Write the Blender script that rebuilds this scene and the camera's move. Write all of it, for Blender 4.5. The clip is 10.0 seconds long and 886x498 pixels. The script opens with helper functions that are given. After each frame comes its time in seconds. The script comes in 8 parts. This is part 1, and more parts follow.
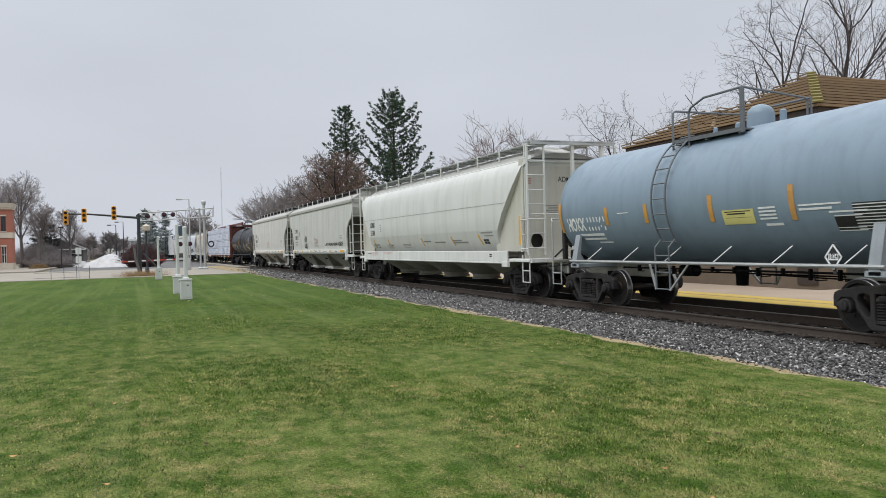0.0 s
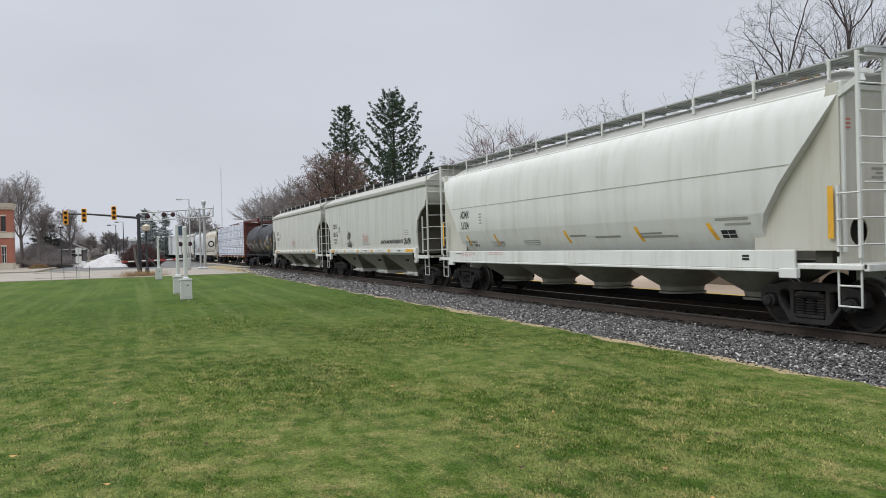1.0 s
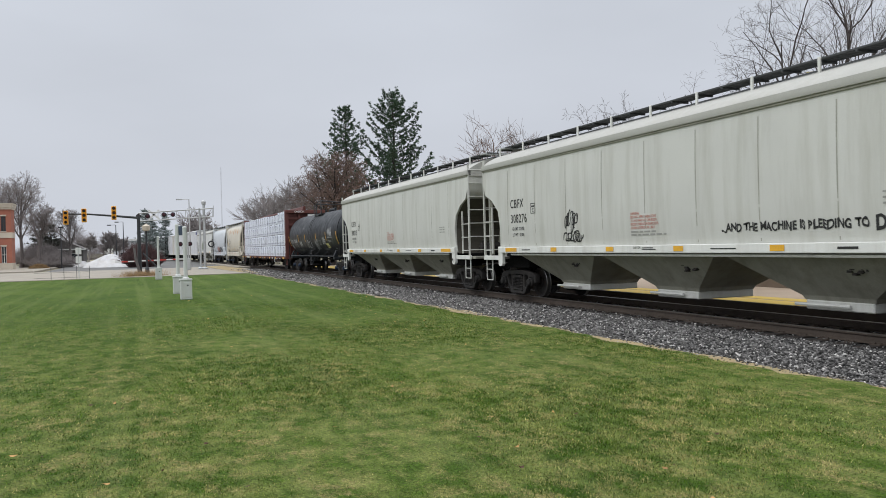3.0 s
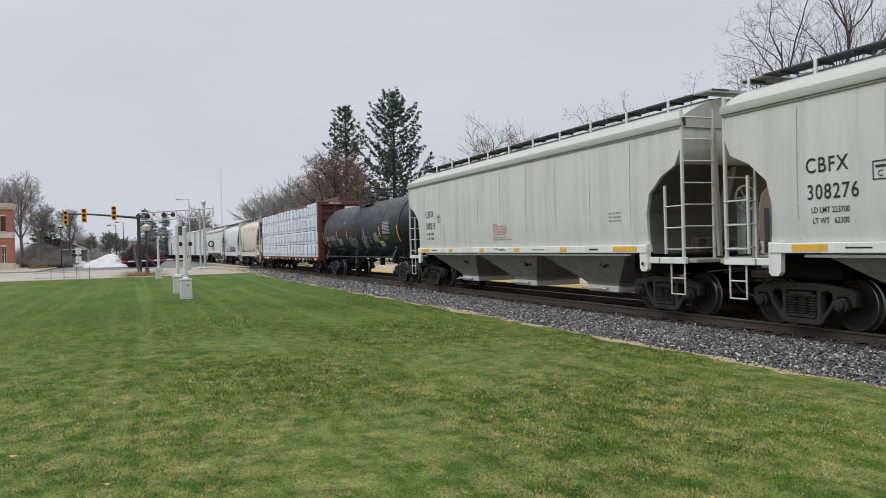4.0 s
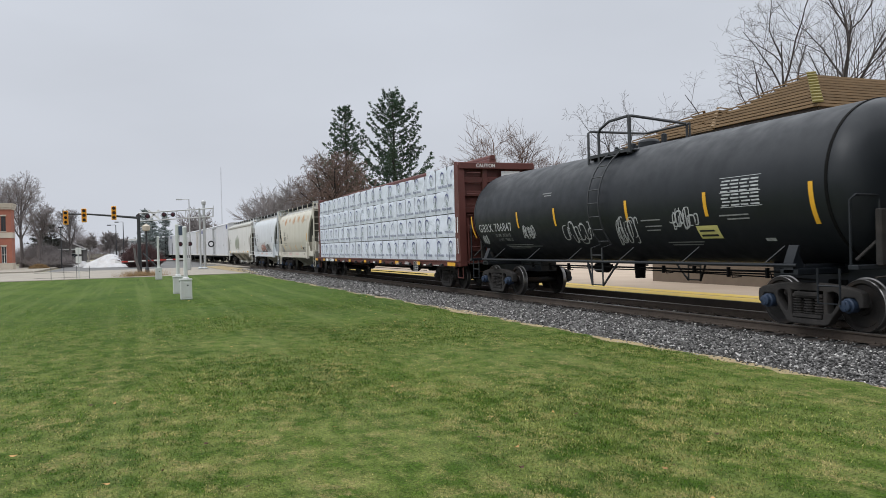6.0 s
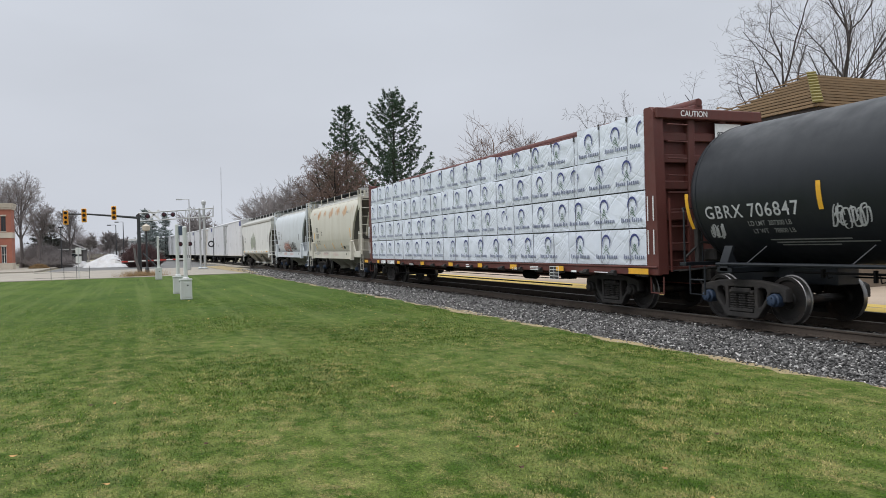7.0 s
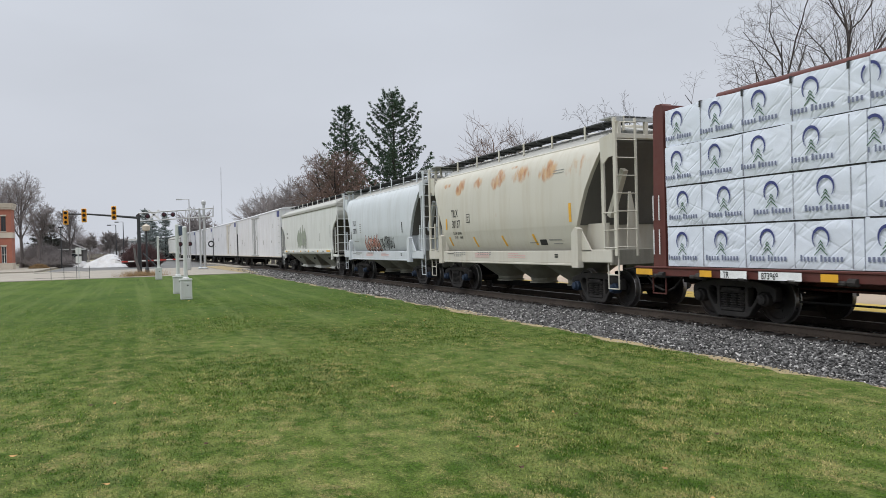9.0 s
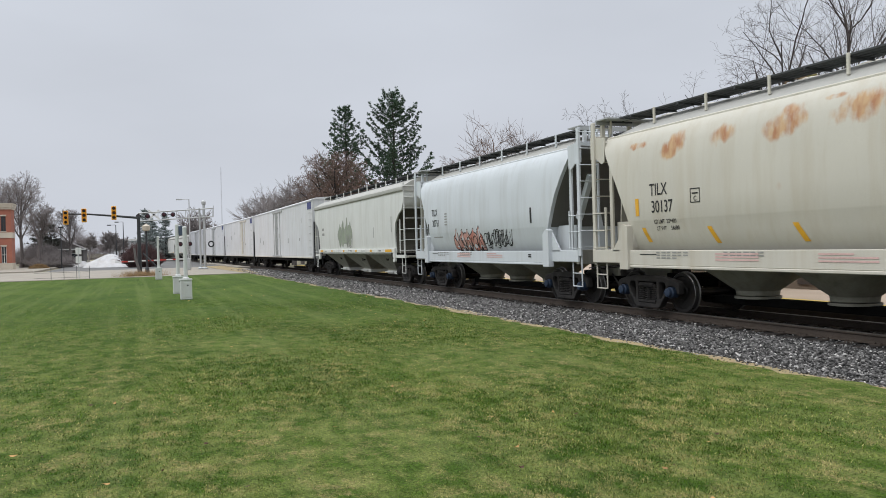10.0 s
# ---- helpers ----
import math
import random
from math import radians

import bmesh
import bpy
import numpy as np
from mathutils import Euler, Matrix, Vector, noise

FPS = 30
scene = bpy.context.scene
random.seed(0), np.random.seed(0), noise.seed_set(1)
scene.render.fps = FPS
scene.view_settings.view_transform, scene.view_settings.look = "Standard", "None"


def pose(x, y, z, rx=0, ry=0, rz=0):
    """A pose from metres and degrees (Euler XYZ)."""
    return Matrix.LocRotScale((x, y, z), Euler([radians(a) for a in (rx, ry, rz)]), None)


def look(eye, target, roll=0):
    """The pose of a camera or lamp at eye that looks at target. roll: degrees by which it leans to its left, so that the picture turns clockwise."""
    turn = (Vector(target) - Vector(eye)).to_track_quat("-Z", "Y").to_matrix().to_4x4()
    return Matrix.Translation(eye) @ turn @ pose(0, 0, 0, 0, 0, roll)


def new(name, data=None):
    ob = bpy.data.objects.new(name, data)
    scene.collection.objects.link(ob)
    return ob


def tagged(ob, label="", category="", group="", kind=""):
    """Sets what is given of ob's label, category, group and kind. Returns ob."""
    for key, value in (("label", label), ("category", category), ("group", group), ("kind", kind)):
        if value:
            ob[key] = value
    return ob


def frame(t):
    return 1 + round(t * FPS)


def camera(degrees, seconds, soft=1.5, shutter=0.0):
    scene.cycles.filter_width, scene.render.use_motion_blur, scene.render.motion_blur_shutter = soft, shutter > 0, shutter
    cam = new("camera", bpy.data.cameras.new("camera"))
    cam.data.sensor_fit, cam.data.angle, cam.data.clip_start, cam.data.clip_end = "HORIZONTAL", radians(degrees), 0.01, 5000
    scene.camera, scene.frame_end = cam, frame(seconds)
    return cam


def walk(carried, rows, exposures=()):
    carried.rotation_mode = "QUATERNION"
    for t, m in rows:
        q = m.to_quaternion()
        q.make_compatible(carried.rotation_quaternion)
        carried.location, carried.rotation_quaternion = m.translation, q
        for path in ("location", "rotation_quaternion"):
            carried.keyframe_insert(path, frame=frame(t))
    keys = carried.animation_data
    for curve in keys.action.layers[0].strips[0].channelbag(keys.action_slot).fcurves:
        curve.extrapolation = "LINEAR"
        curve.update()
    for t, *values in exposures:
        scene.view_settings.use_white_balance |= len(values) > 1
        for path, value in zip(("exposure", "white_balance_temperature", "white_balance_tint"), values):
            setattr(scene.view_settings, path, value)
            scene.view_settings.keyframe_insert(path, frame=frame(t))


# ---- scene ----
# The camera stands still on the lawn; the world's x runs with the train, z = 0 is the top of the rails.
cam = camera(59.33, 10.0, soft=0.65, shutter=0.05)
EYE = pose(0, 0, 1.681) @ pose(0, 0, 0, 90 - 0.313, 0, 68.375) @ pose(0, 0, 0, 0, 0, -1.442)
walk(cam, [(0, EYE), (10, EYE)], exposures=[(0, 0.0), (10, 0.0)])

# ---- light: an overcast sky, brighter overhead, and a very soft sun behind the cloud ----
world = bpy.data.worlds.new("overcast_sky")
scene.world = world
world.use_nodes = True
wn, wl = world.node_tree.nodes, world.node_tree.links
wn.clear()
w_out = wn.new("ShaderNodeOutputWorld")
w_bg = wn.new("ShaderNodeBackground")
w_sky = wn.new("ShaderNodeTexSky")
w_sky.sky_type = "NISHITA"
w_sky.sun_disc = False
w_sky.sun_elevation = radians(48)
w_sky.sun_rotation = radians(200)
w_sky.dust_density = 6
w_hue = wn.new("ShaderNodeHueSaturation")
w_hue.inputs["Saturation"].default_value = 0.12
w_hue.inputs["Value"].default_value = 0.1
w_tc = wn.new("ShaderNodeTexCoord")
w_sep = wn.new("ShaderNodeSeparateXYZ")
w_ramp = wn.new("ShaderNodeValToRGB")
w_ramp.color_ramp.elements[0].position = 0.0
w_ramp.color_ramp.elements[0].color = (0.64, 0.675, 0.745, 1)
w_ramp.color_ramp.elements[1].position = 1.0
w_ramp.color_ramp.elements[1].color = (2.0, 2.07, 2.18, 1)
for pos, col in ((0.12, (0.61, 0.645, 0.715)), (0.3, (0.62, 0.66, 0.735)), (0.5, (1.15, 1.2, 1.28))):
    e = w_ramp.color_ramp.elements.new(pos)
    e.color = (*col, 1)
w_noise = wn.new("ShaderNodeTexNoise")
w_noise.inputs["Scale"].default_value = 2.2
w_noise.inputs["Detail"].default_value = 4
w_map = wn.new("ShaderNodeMapping")
w_map.inputs["Scale"].default_value = (1, 1, 3.2)
w_mr = wn.new("ShaderNodeMapRange")
w_mr.inputs["From Min"].default_value = 0.3
w_mr.inputs["From Max"].default_value = 0.7
w_mr.inputs["To Min"].default_value = 0.955
w_mr.inputs["To Max"].default_value = 1.045
w_mul = wn.new("ShaderNodeVectorMath")
w_mul.operation = "SCALE"
w_mix = wn.new("ShaderNodeMix")
w_mix.data_type = "RGBA"
w_mix.inputs["Factor"].default_value = 0.94
wl.new(w_tc.outputs["Generated"], w_sep.inputs[0])
wl.new(w_sep.outputs["Z"], w_ramp.inputs["Fac"])
wl.new(w_tc.outputs["Generated"], w_map.inputs["Vector"])
wl.new(w_map.outputs["Vector"], w_noise.inputs["Vector"])
wl.new(w_noise.outputs["Fac"], w_mr.inputs["Value"])
wl.new(w_ramp.outputs["Color"], w_mul.inputs[0])
wl.new(w_mr.outputs["Result"], w_mul.inputs["Scale"])
wl.new(w_sky.outputs["Color"], w_hue.inputs["Color"])
wl.new(w_hue.outputs["Color"], w_mix.inputs["A"])
wl.new(w_mul.outputs["Vector"], w_mix.inputs["B"])
wl.new(w_mix.outputs["Result"], w_bg.inputs["Color"])
w_bg.inputs["Strength"].default_value = 1.0
wl.new(w_bg.outputs["Background"], w_out.inputs["Surface"])
sun = new("sun", bpy.data.lights.new("sun", "SUN"))
sun.data.energy = 1.15
sun.data.angle = radians(40)
sun.data.color = (0.97, 0.98, 1.0)
sun.matrix_world = look((0, 0, 50), (-12, 42, 0))


# ---- materials ----
def material(name, base, rough=0.7, metal=0.0, spread=0.18, scale=3.0, fine=60.0, dirt=None, dirt_amount=0.0, streak=False,
             bump=0.0, bump_scale=80.0, second=None, second_scale=1.0, second_amount=0.5, world_space=False, per_object=0.0, island=0.0, spec=0.4, coat=0.0, speck=None):
    """A paint, metal, stone or earth: a base colour that varies at two scales, with stains of their own shape and fine relief."""
    m = bpy.data.materials.new(name)
    m.use_nodes = True
    n, l = m.node_tree.nodes, m.node_tree.links
    b = n["Principled BSDF"]
    tc = n.new("ShaderNodeTexCoord")
    geo = n.new("ShaderNodeNewGeometry")
    space = geo.outputs["Position"] if world_space else tc.outputs["Object"]

    def noise_at(s, detail=4, vec=None, rough_n=0.55):
        t = n.new("ShaderNodeTexNoise")
        t.inputs["Scale"].default_value = s
        t.inputs["Detail"].default_value = detail
        t.inputs["Roughness"].default_value = rough_n
        l.new(vec or space, t.inputs["Vector"])
        return t.outputs["Fac"]

    def ranged(v, a, bb, c, d):
        r = n.new("ShaderNodeMapRange")
        r.inputs["From Min"].default_value, r.inputs["From Max"].default_value = a, bb
        r.inputs["To Min"].default_value, r.inputs["To Max"].default_value = c, d
        l.new(v, r.inputs["Value"])
        return r.outputs["Result"]

    def mix(fac, a, bb):
        x = n.new("ShaderNodeMix")
        x.data_type = "RGBA"
        for socket, value in (("Factor", fac), ("A", a), ("B", bb)):
            if isinstance(value, (tuple, list)):
                x.inputs[socket].default_value = (*value[:3], 1)
            elif isinstance(value, (int, float)):
                x.inputs[socket].default_value = value
            else:
                l.new(value, x.inputs[socket])
        return x.outputs["Result"]

    def scaled(col, fac):
        x = n.new("ShaderNodeVectorMath")
        x.operation = "SCALE"
        if isinstance(col, tuple):
            x.inputs[0].default_value = col[:3]
        else:
            l.new(col, x.inputs[0])
        l.new(fac, x.inputs["Scale"])
        return x.outputs["Vector"]

    col = base
    if second:
        col = mix(ranged(noise_at(second_scale, 5), 0.5 - 0.12, 0.5 + 0.16, 0, second_amount), base, second)
    col = scaled(col, ranged(noise_at(scale), 0.25, 0.75, 1 - spread, 1 + spread))
    col = scaled(col, ranged(noise_at(fine, 2), 0.25, 0.75, 1 - spread * 0.7, 1 + spread * 0.7))
    if per_object:
        info = n.new("ShaderNodeObjectInfo")
        col = scaled(col, ranged(info.outputs["Random"], 0, 1, 1 - per_object, 1 + per_object))
    if island:
        col = scaled(col, ranged(geo.outputs["Random Per Island"], 0, 1, 1 - island, 1 + island))
    if speck:
        col = mix(ranged(geo.outputs["Random Per Island"], 0.90, 0.95, 0, 0.85), col, speck)
    if dirt:
        mp = n.new("ShaderNodeMapping")
        mp.inputs["Scale"].default_value = (3.5, 3.5, 0.35) if streak else (1.2, 1.2, 1.2)
        l.new(space, mp.inputs["Vector"])
        f = noise_at(1.0, 6, mp.outputs["Vector"], 0.65)
        col = mix(ranged(f, 0.46, 0.78, 0, dirt_amount), col, dirt)
    l.new(col, b.inputs["Base Color"])
    l.new(ranged(noise_at(scale * 4, 3), 0.3, 0.7, max(0.02, rough - 0.1), min(1, rough + 0.1)), b.inputs["Roughness"])
    b.inputs["Metallic"].default_value = metal
    b.inputs["Specular IOR Level"].default_value = spec
    b.inputs["Coat Weight"].default_value = coat
    if bump:
        bp = n.new("ShaderNodeBump")
        bp.inputs["Strength"].default_value = bump
        bp.inputs["Distance"].default_value = 0.02
        l.new(noise_at(bump_scale, 4), bp.inputs["Height"])
        l.new(bp.outputs["Normal"], b.inputs["Normal"])
    return m


GRIME = (0.10, 0.085, 0.06)
M = {
    "cream": material("cream paint", (0.60, 0.605, 0.575), 0.5, spread=0.05, scale=0.8, dirt=(0.36, 0.34, 0.27), dirt_amount=0.35, streak=True, bump=0.05, bump_scale=6),
    "cream_end": material("warmer cream end paint", (0.50, 0.485, 0.42), 0.6, spread=0.07, scale=0.8, dirt=(0.30, 0.25, 0.17), dirt_amount=0.45, streak=True),
    "grey_green": material("pale grey-green paint", (0.53, 0.53, 0.495), 0.5, spread=0.05, scale=0.7, dirt=(0.27, 0.26, 0.20), dirt_amount=0.4, streak=True, bump=0.05, bump_scale=5),
    "grey_bottom": material("road-dusted and shade-strip grey paint", (0.27, 0.265, 0.22), 0.75, spread=0.15, scale=1.2, dirt=(0.11, 0.10, 0.08), dirt_amount=0.6, streak=True, bump=0.1, bump_scale=25),
    "beige": material("beige paint", (0.535, 0.51, 0.44), 0.55, spread=0.05, scale=0.7, dirt=(0.34, 0.25, 0.13), dirt_amount=0.3, streak=True, bump=0.05, bump_scale=6),
    "pale_blue": material("pale blue-grey paint", (0.55, 0.58, 0.60), 0.45, spread=0.05, scale=0.8, dirt=(0.30, 0.29, 0.26), dirt_amount=0.3, streak=True, bump=0.05, bump_scale=6),
    "sill_white": material("white sill paint", (0.66, 0.665, 0.63), 0.55, spread=0.06, scale=1.0, dirt=(0.28, 0.24, 0.18), dirt_amount=0.35, streak=True),
    "tank_blue": material("blue-grey tank paint", (0.20, 0.265, 0.325), 0.42, spread=0.06, scale=0.7, dirt=(0.10, 0.12, 0.14), dirt_amount=0.35, streak=True, bump=0.03, bump_scale=5),
    "saddle_grey": material("pale grey saddle paint", (0.30, 0.33, 0.35), 0.55, spread=0.1, scale=2, dirt=(0.12, 0.12, 0.11), dirt_amount=0.5, streak=True),
    "tank_black": material("blue-black tank paint", (0.0085, 0.0110, 0.0145), 0.48, spread=0.07, scale=0.6, spec=0.36, dirt=(0.022, 0.024, 0.026), dirt_amount=0.25, streak=True),
    "worn_white": material("worn white stencil paint", (0.40, 0.41, 0.42), 0.6, spread=0.3, scale=10),
    "iron": material("dusty cast iron", (0.030, 0.028, 0.027), 0.8, spread=0.3, scale=5, spec=0.25, dirt=(0.075, 0.060, 0.050), dirt_amount=0.6, bump=0.3, bump_scale=40),
    "black": material("black running gear", (0.005, 0.005, 0.005), 0.9, spread=0.3, scale=4, spec=0.12, dirt=(0.012, 0.010, 0.009), dirt_amount=0.5, bump=0.2),
    "wheel": material("worn wheel steel", (0.014, 0.0125, 0.012), 0.6, metal=0.2, spread=0.2, scale=6, dirt=(0.10, 0.06, 0.035), dirt_amount=0.5),
    "tread": material("bright wheel tread", (0.20, 0.195, 0.19), 0.35, metal=0.9, spread=0.1),
    "blue_cap": material("blue bearing cap", (0.022, 0.038, 0.070), 0.6, spread=0.15, scale=12),
    "galvanised": material("galvanised steel", (0.42, 0.43, 0.42), 0.5, metal=0.5, spread=0.1, scale=5),
    "grating": material("dark roof walk grating", (0.06, 0.063, 0.065), 0.7, metal=0.2, spread=0.2, scale=8),
    "yellow": material("yellow reflector tape", (0.72, 0.38, 0.03), 0.45, spread=0.08, scale=6, dirt=GRIME, dirt_amount=0.25),
    "orange_tape": material("faded orange tape", (0.55, 0.27, 0.05), 0.5, spread=0.15, scale=5, dirt=(0.25, 0.25, 0.25), dirt_amount=0.5),
    "ink": material("black stencil ink", (0.02, 0.02, 0.02), 0.6, spread=0.2, scale=10),
    "white_ink": material("white stencil paint", (0.74, 0.75, 0.74), 0.6, spread=0.12, scale=10),
    "faint_ink": material("faded white stencil", (0.22, 0.225, 0.225), 0.6, spread=0.2, scale=10),
    "red_ink": material("faded red stencil", (0.48, 0.17, 0.13), 0.6, spread=0.15, scale=10),
    "grey_ink": material("faint grey stencil", (0.27, 0.27, 0.25), 0.6, spread=0.15, scale=10),
    # grime, plus the shade under the overhanging body, in one dark colour
    "end_grime_shade": material("grimy end sheet with painted shade", (0.075, 0.07, 0.056), 0.85, spread=0.2, scale=1.5, dirt=(0.04, 0.036, 0.03), dirt_amount=0.6, streak=True),
    "car_roof": material("dusty roof sheet", (0.40, 0.395, 0.365), 0.7, spread=0.12, scale=1.2, dirt=(0.22, 0.21, 0.18), dirt_amount=0.5),
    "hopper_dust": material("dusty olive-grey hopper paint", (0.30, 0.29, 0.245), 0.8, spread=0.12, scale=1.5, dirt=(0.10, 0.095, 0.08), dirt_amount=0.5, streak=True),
    # dust and the shade of the car's end share this dark colour
    "slope_shade_dust": material("dusty end sheet darkened for shade", (0.12, 0.116, 0.105), 0.8, spread=0.12, scale=1.2, dirt=(0.09, 0.085, 0.075), dirt_amount=0.5, streak=True),
    "red_faint": material("thin red stencil", (0.60, 0.40, 0.37), 0.6, spread=0.15, scale=10),
    "seam": material("weld seam grime", (0.30, 0.30, 0.255), 0.6, spread=0.2, scale=2),
    "oxide": material("oxide red car paint", (0.100, 0.029, 0.023), 0.6, spread=0.15, scale=1.5, dirt=(0.06, 0.035, 0.028), dirt_amount=0.5, streak=True, bump=0.05, bump_scale=20),
    "logo_blue": material("navy print", (0.040, 0.050, 0.17), 0.5, spread=0.1),
    "logo_green": material("green print", (0.045, 0.11, 0.06), 0.5, spread=0.1),
    "logo_ink": material("dark slate print", (0.15, 0.17, 0.25), 0.5, spread=0.1),
    "strap": material("grey strapping", (0.33, 0.34, 0.37), 0.6, spread=0.1),
    "lumber": material("raw spruce lumber", (0.50, 0.38, 0.22), 0.7, spread=0.15, scale=6),
    "reefer": material("white refrigerator car paint", (0.60, 0.605, 0.615), 0.5, spread=0.08, scale=0.6, dirt=(0.36, 0.31, 0.24), dirt_amount=0.4, streak=True),
    "reefer_stain": material("stained white car paint", (0.60, 0.57, 0.50), 0.5, spread=0.08, scale=0.5, dirt=(0.33, 0.24, 0.14), dirt_amount=0.6, streak=True),
    "reefer_grey": material("greyed white car paint", (0.46, 0.47, 0.49), 0.55, spread=0.07, scale=0.6, dirt=(0.25, 0.23, 0.2), dirt_amount=0.5, streak=True),
    "dark_gap": material("black gap shade", (0.02, 0.02, 0.022), 0.7),
    "rail": material("rusty rail side", (0.058, 0.044, 0.034), 0.8, spread=0.2, scale=3, fine=40, bump=0.15),
    "rail_head": material("polished rail head", (0.22, 0.205, 0.19), 0.4, metal=0.9, spread=0.1),
    "tie": material("creosoted tie", (0.026, 0.021, 0.018), 0.9, spread=0.3, scale=4, fine=50, bump=0.5, bump_scale=30, per_object=0.25),
    "ballast": material("grey ballast stone", (0.135, 0.130, 0.125), 0.9, spread=0.3, scale=3, fine=30, island=0.85, speck=(0.60, 0.58, 0.55), bump=0.4, world_space=True),
    # far darker than its stones: shade between them and under cars is painted in
    "ballast_bed": material("ballast bed", (0.032, 0.031, 0.030), 0.95, spread=0.4, scale=8, fine=28, bump=1.0, bump_scale=30, world_space=True),
    "sand": material("dry sandy edge", (0.33, 0.25, 0.14), 0.95, spread=0.25, scale=2.5, fine=60, second=(0.28, 0.24, 0.12), second_scale=3, second_amount=0.6, bump=0.5, world_space=True),
    "concrete": material("pale street concrete", (0.29, 0.26, 0.215), 0.8, spread=0.1, scale=0.4, fine=20, dirt=(0.16, 0.145, 0.125), dirt_amount=0.5, world_space=True),
    "asphalt": material("worn asphalt", (0.11, 0.108, 0.105), 0.85, spread=0.15, scale=0.4, fine=25, second=(0.16, 0.155, 0.145), second_scale=0.15, world_space=True),
    "platform": material("tan platform paving", (0.42, 0.33, 0.25), 0.85, spread=0.1, scale=0.6, fine=20, world_space=True),
    "platform_yellow": material("yellow platform edge", (0.62, 0.44, 0.10), 0.75, spread=0.1, scale=2, world_space=True),
    "roof_tan": material("tan roof boards", (0.20, 0.135, 0.075), 0.75, spread=0.14, scale=1.5, fine=30, per_object=0.1),
    "roof_ochre": material("mossy ochre roof cap", (0.17, 0.14, 0.04), 0.8, spread=0.2, scale=4),
    "fascia": material("dark brown fascia", (0.045, 0.034, 0.028), 0.7, spread=0.2),
    # wall colour is taken down for the shade below the eaves
    "stucco": material("depot wall with eave shade", (0.15, 0.115, 0.085), 0.9, spread=0.1),
    "brick": material("red brick wall", (0.33, 0.125, 0.085), 0.9, spread=0.15, scale=1.0, fine=14, world_space=True, bump=0.2, bump_scale=14),
    "limestone": material("buff limestone", (0.50, 0.44, 0.36), 0.85, spread=0.1, scale=1.0, world_space=True),
    "glass_dark": material("dark window glass", (0.03, 0.035, 0.04), 0.12, spread=0.1, spec=0.6),
    "white_trim": material("white trim", (0.6, 0.6, 0.58), 0.6, spread=0.06),
    "signal_yellow": material("signal yellow", (0.74, 0.36, 0.03), 0.45, spread=0.1, scale=4),
    "pole_dark": material("dark painted pole", (0.03, 0.032, 0.035), 0.5, spread=0.15),
    "aluminium": material("dull aluminium", (0.46, 0.47, 0.47), 0.45, metal=0.5, spread=0.08),
    "box_paint": material("silver painted cabinet", (0.52, 0.53, 0.51), 0.5, spread=0.06, scale=3, dirt=(0.3, 0.29, 0.25), dirt_amount=0.4, streak=True),
    "panel_blue": material("slate sign back", (0.06, 0.08, 0.12), 0.5),
    "lens_red": material("unlit red lens", (0.045, 0.012, 0.018), 0.25, spread=0.1),
    "placard": material("pale yellow placard", (0.60, 0.55, 0.20), 0.6, spread=0.06),
    # distance haze is mixed into the mast's pale colour
    "mast_far": material("far mast paint with haze mixed in", (0.50, 0.52, 0.56), 0.7),
    "lens_dark": material("unlit signal lens", (0.03, 0.025, 0.02), 0.3),
    "gate_red": material("red gate stripe", (0.45, 0.05, 0.04), 0.5),
    "snow": material("dirty snow pile", (0.52, 0.52, 0.53), 0.85, spread=0.1, scale=1.0, fine=10, second=(0.38, 0.35, 0.32), second_scale=0.9, second_amount=0.6, bump=0.6, bump_scale=3),
    # far copy of the bark, lightened to carry the haze
    "bark_far": material("far bark paled for haze", (0.13, 0.115, 0.11), 0.95, spread=0.15, scale=2),
    "tag_red": material("salmon red spray paint", (0.50, 0.19, 0.14), 0.65, spread=0.2, scale=3, second=(0.45, 0.40, 0.37), second_scale=2.0, second_amount=0.7),
    "tag_green": material("faded green-grey spray paint", (0.27, 0.30, 0.23), 0.7, spread=0.2, scale=2),
    "rail_grey": material("dull grey painted rail", (0.13, 0.14, 0.15), 0.55, metal=0.2, spread=0.15, scale=6),
    "bark": material("grey bark", (0.045, 0.038, 0.035), 0.95, spread=0.2, scale=3),
    "twig": material("grey-brown twigs", (0.085, 0.072, 0.068), 0.95, spread=0.2, scale=1, island=0.25),
    # far copy of the twigs: the air's haze is in the colour
    "twig_far": material("far twigs paled for haze", (0.23, 0.207, 0.20), 0.95, spread=0.15, scale=1, island=0.2),
    "twig_red": material("red-brown winter twigs", (0.145, 0.100, 0.082), 0.95, spread=0.25, scale=0.5, island=0.3),
    "rust_leaf": material("rusty oak leaves", (0.20, 0.105, 0.06), 0.9, spread=0.3, scale=1, island=0.4),
    "needle": material("pine needles", (0.055, 0.095, 0.055), 0.8, spread=0.3, scale=0.6, island=0.4),
    # far needles, greyed and lightened in place of real haze
    "needle_far": material("far needles paled for haze", (0.25, 0.285, 0.275), 0.9, spread=0.2, scale=0.6, island=0.3),
    "needle_dull": material("dull spruce needles", (0.075, 0.080, 0.068), 0.85, spread=0.2, scale=0.6, island=0.3),
    "bush_red": material("dark red hedge", (0.10, 0.058, 0.056), 0.95, spread=0.3, scale=1, island=0.4),
    # haze is painted into the woods' pale tone
    "haze_wood": material("far winter woods paled for haze", (0.22, 0.185, 0.185), 0.95, spread=0.2, scale=0.2, fine=2),
    "dry_grass": material("dry ornamental grass", (0.30, 0.20, 0.10), 0.95, spread=0.25, scale=2, island=0.3),
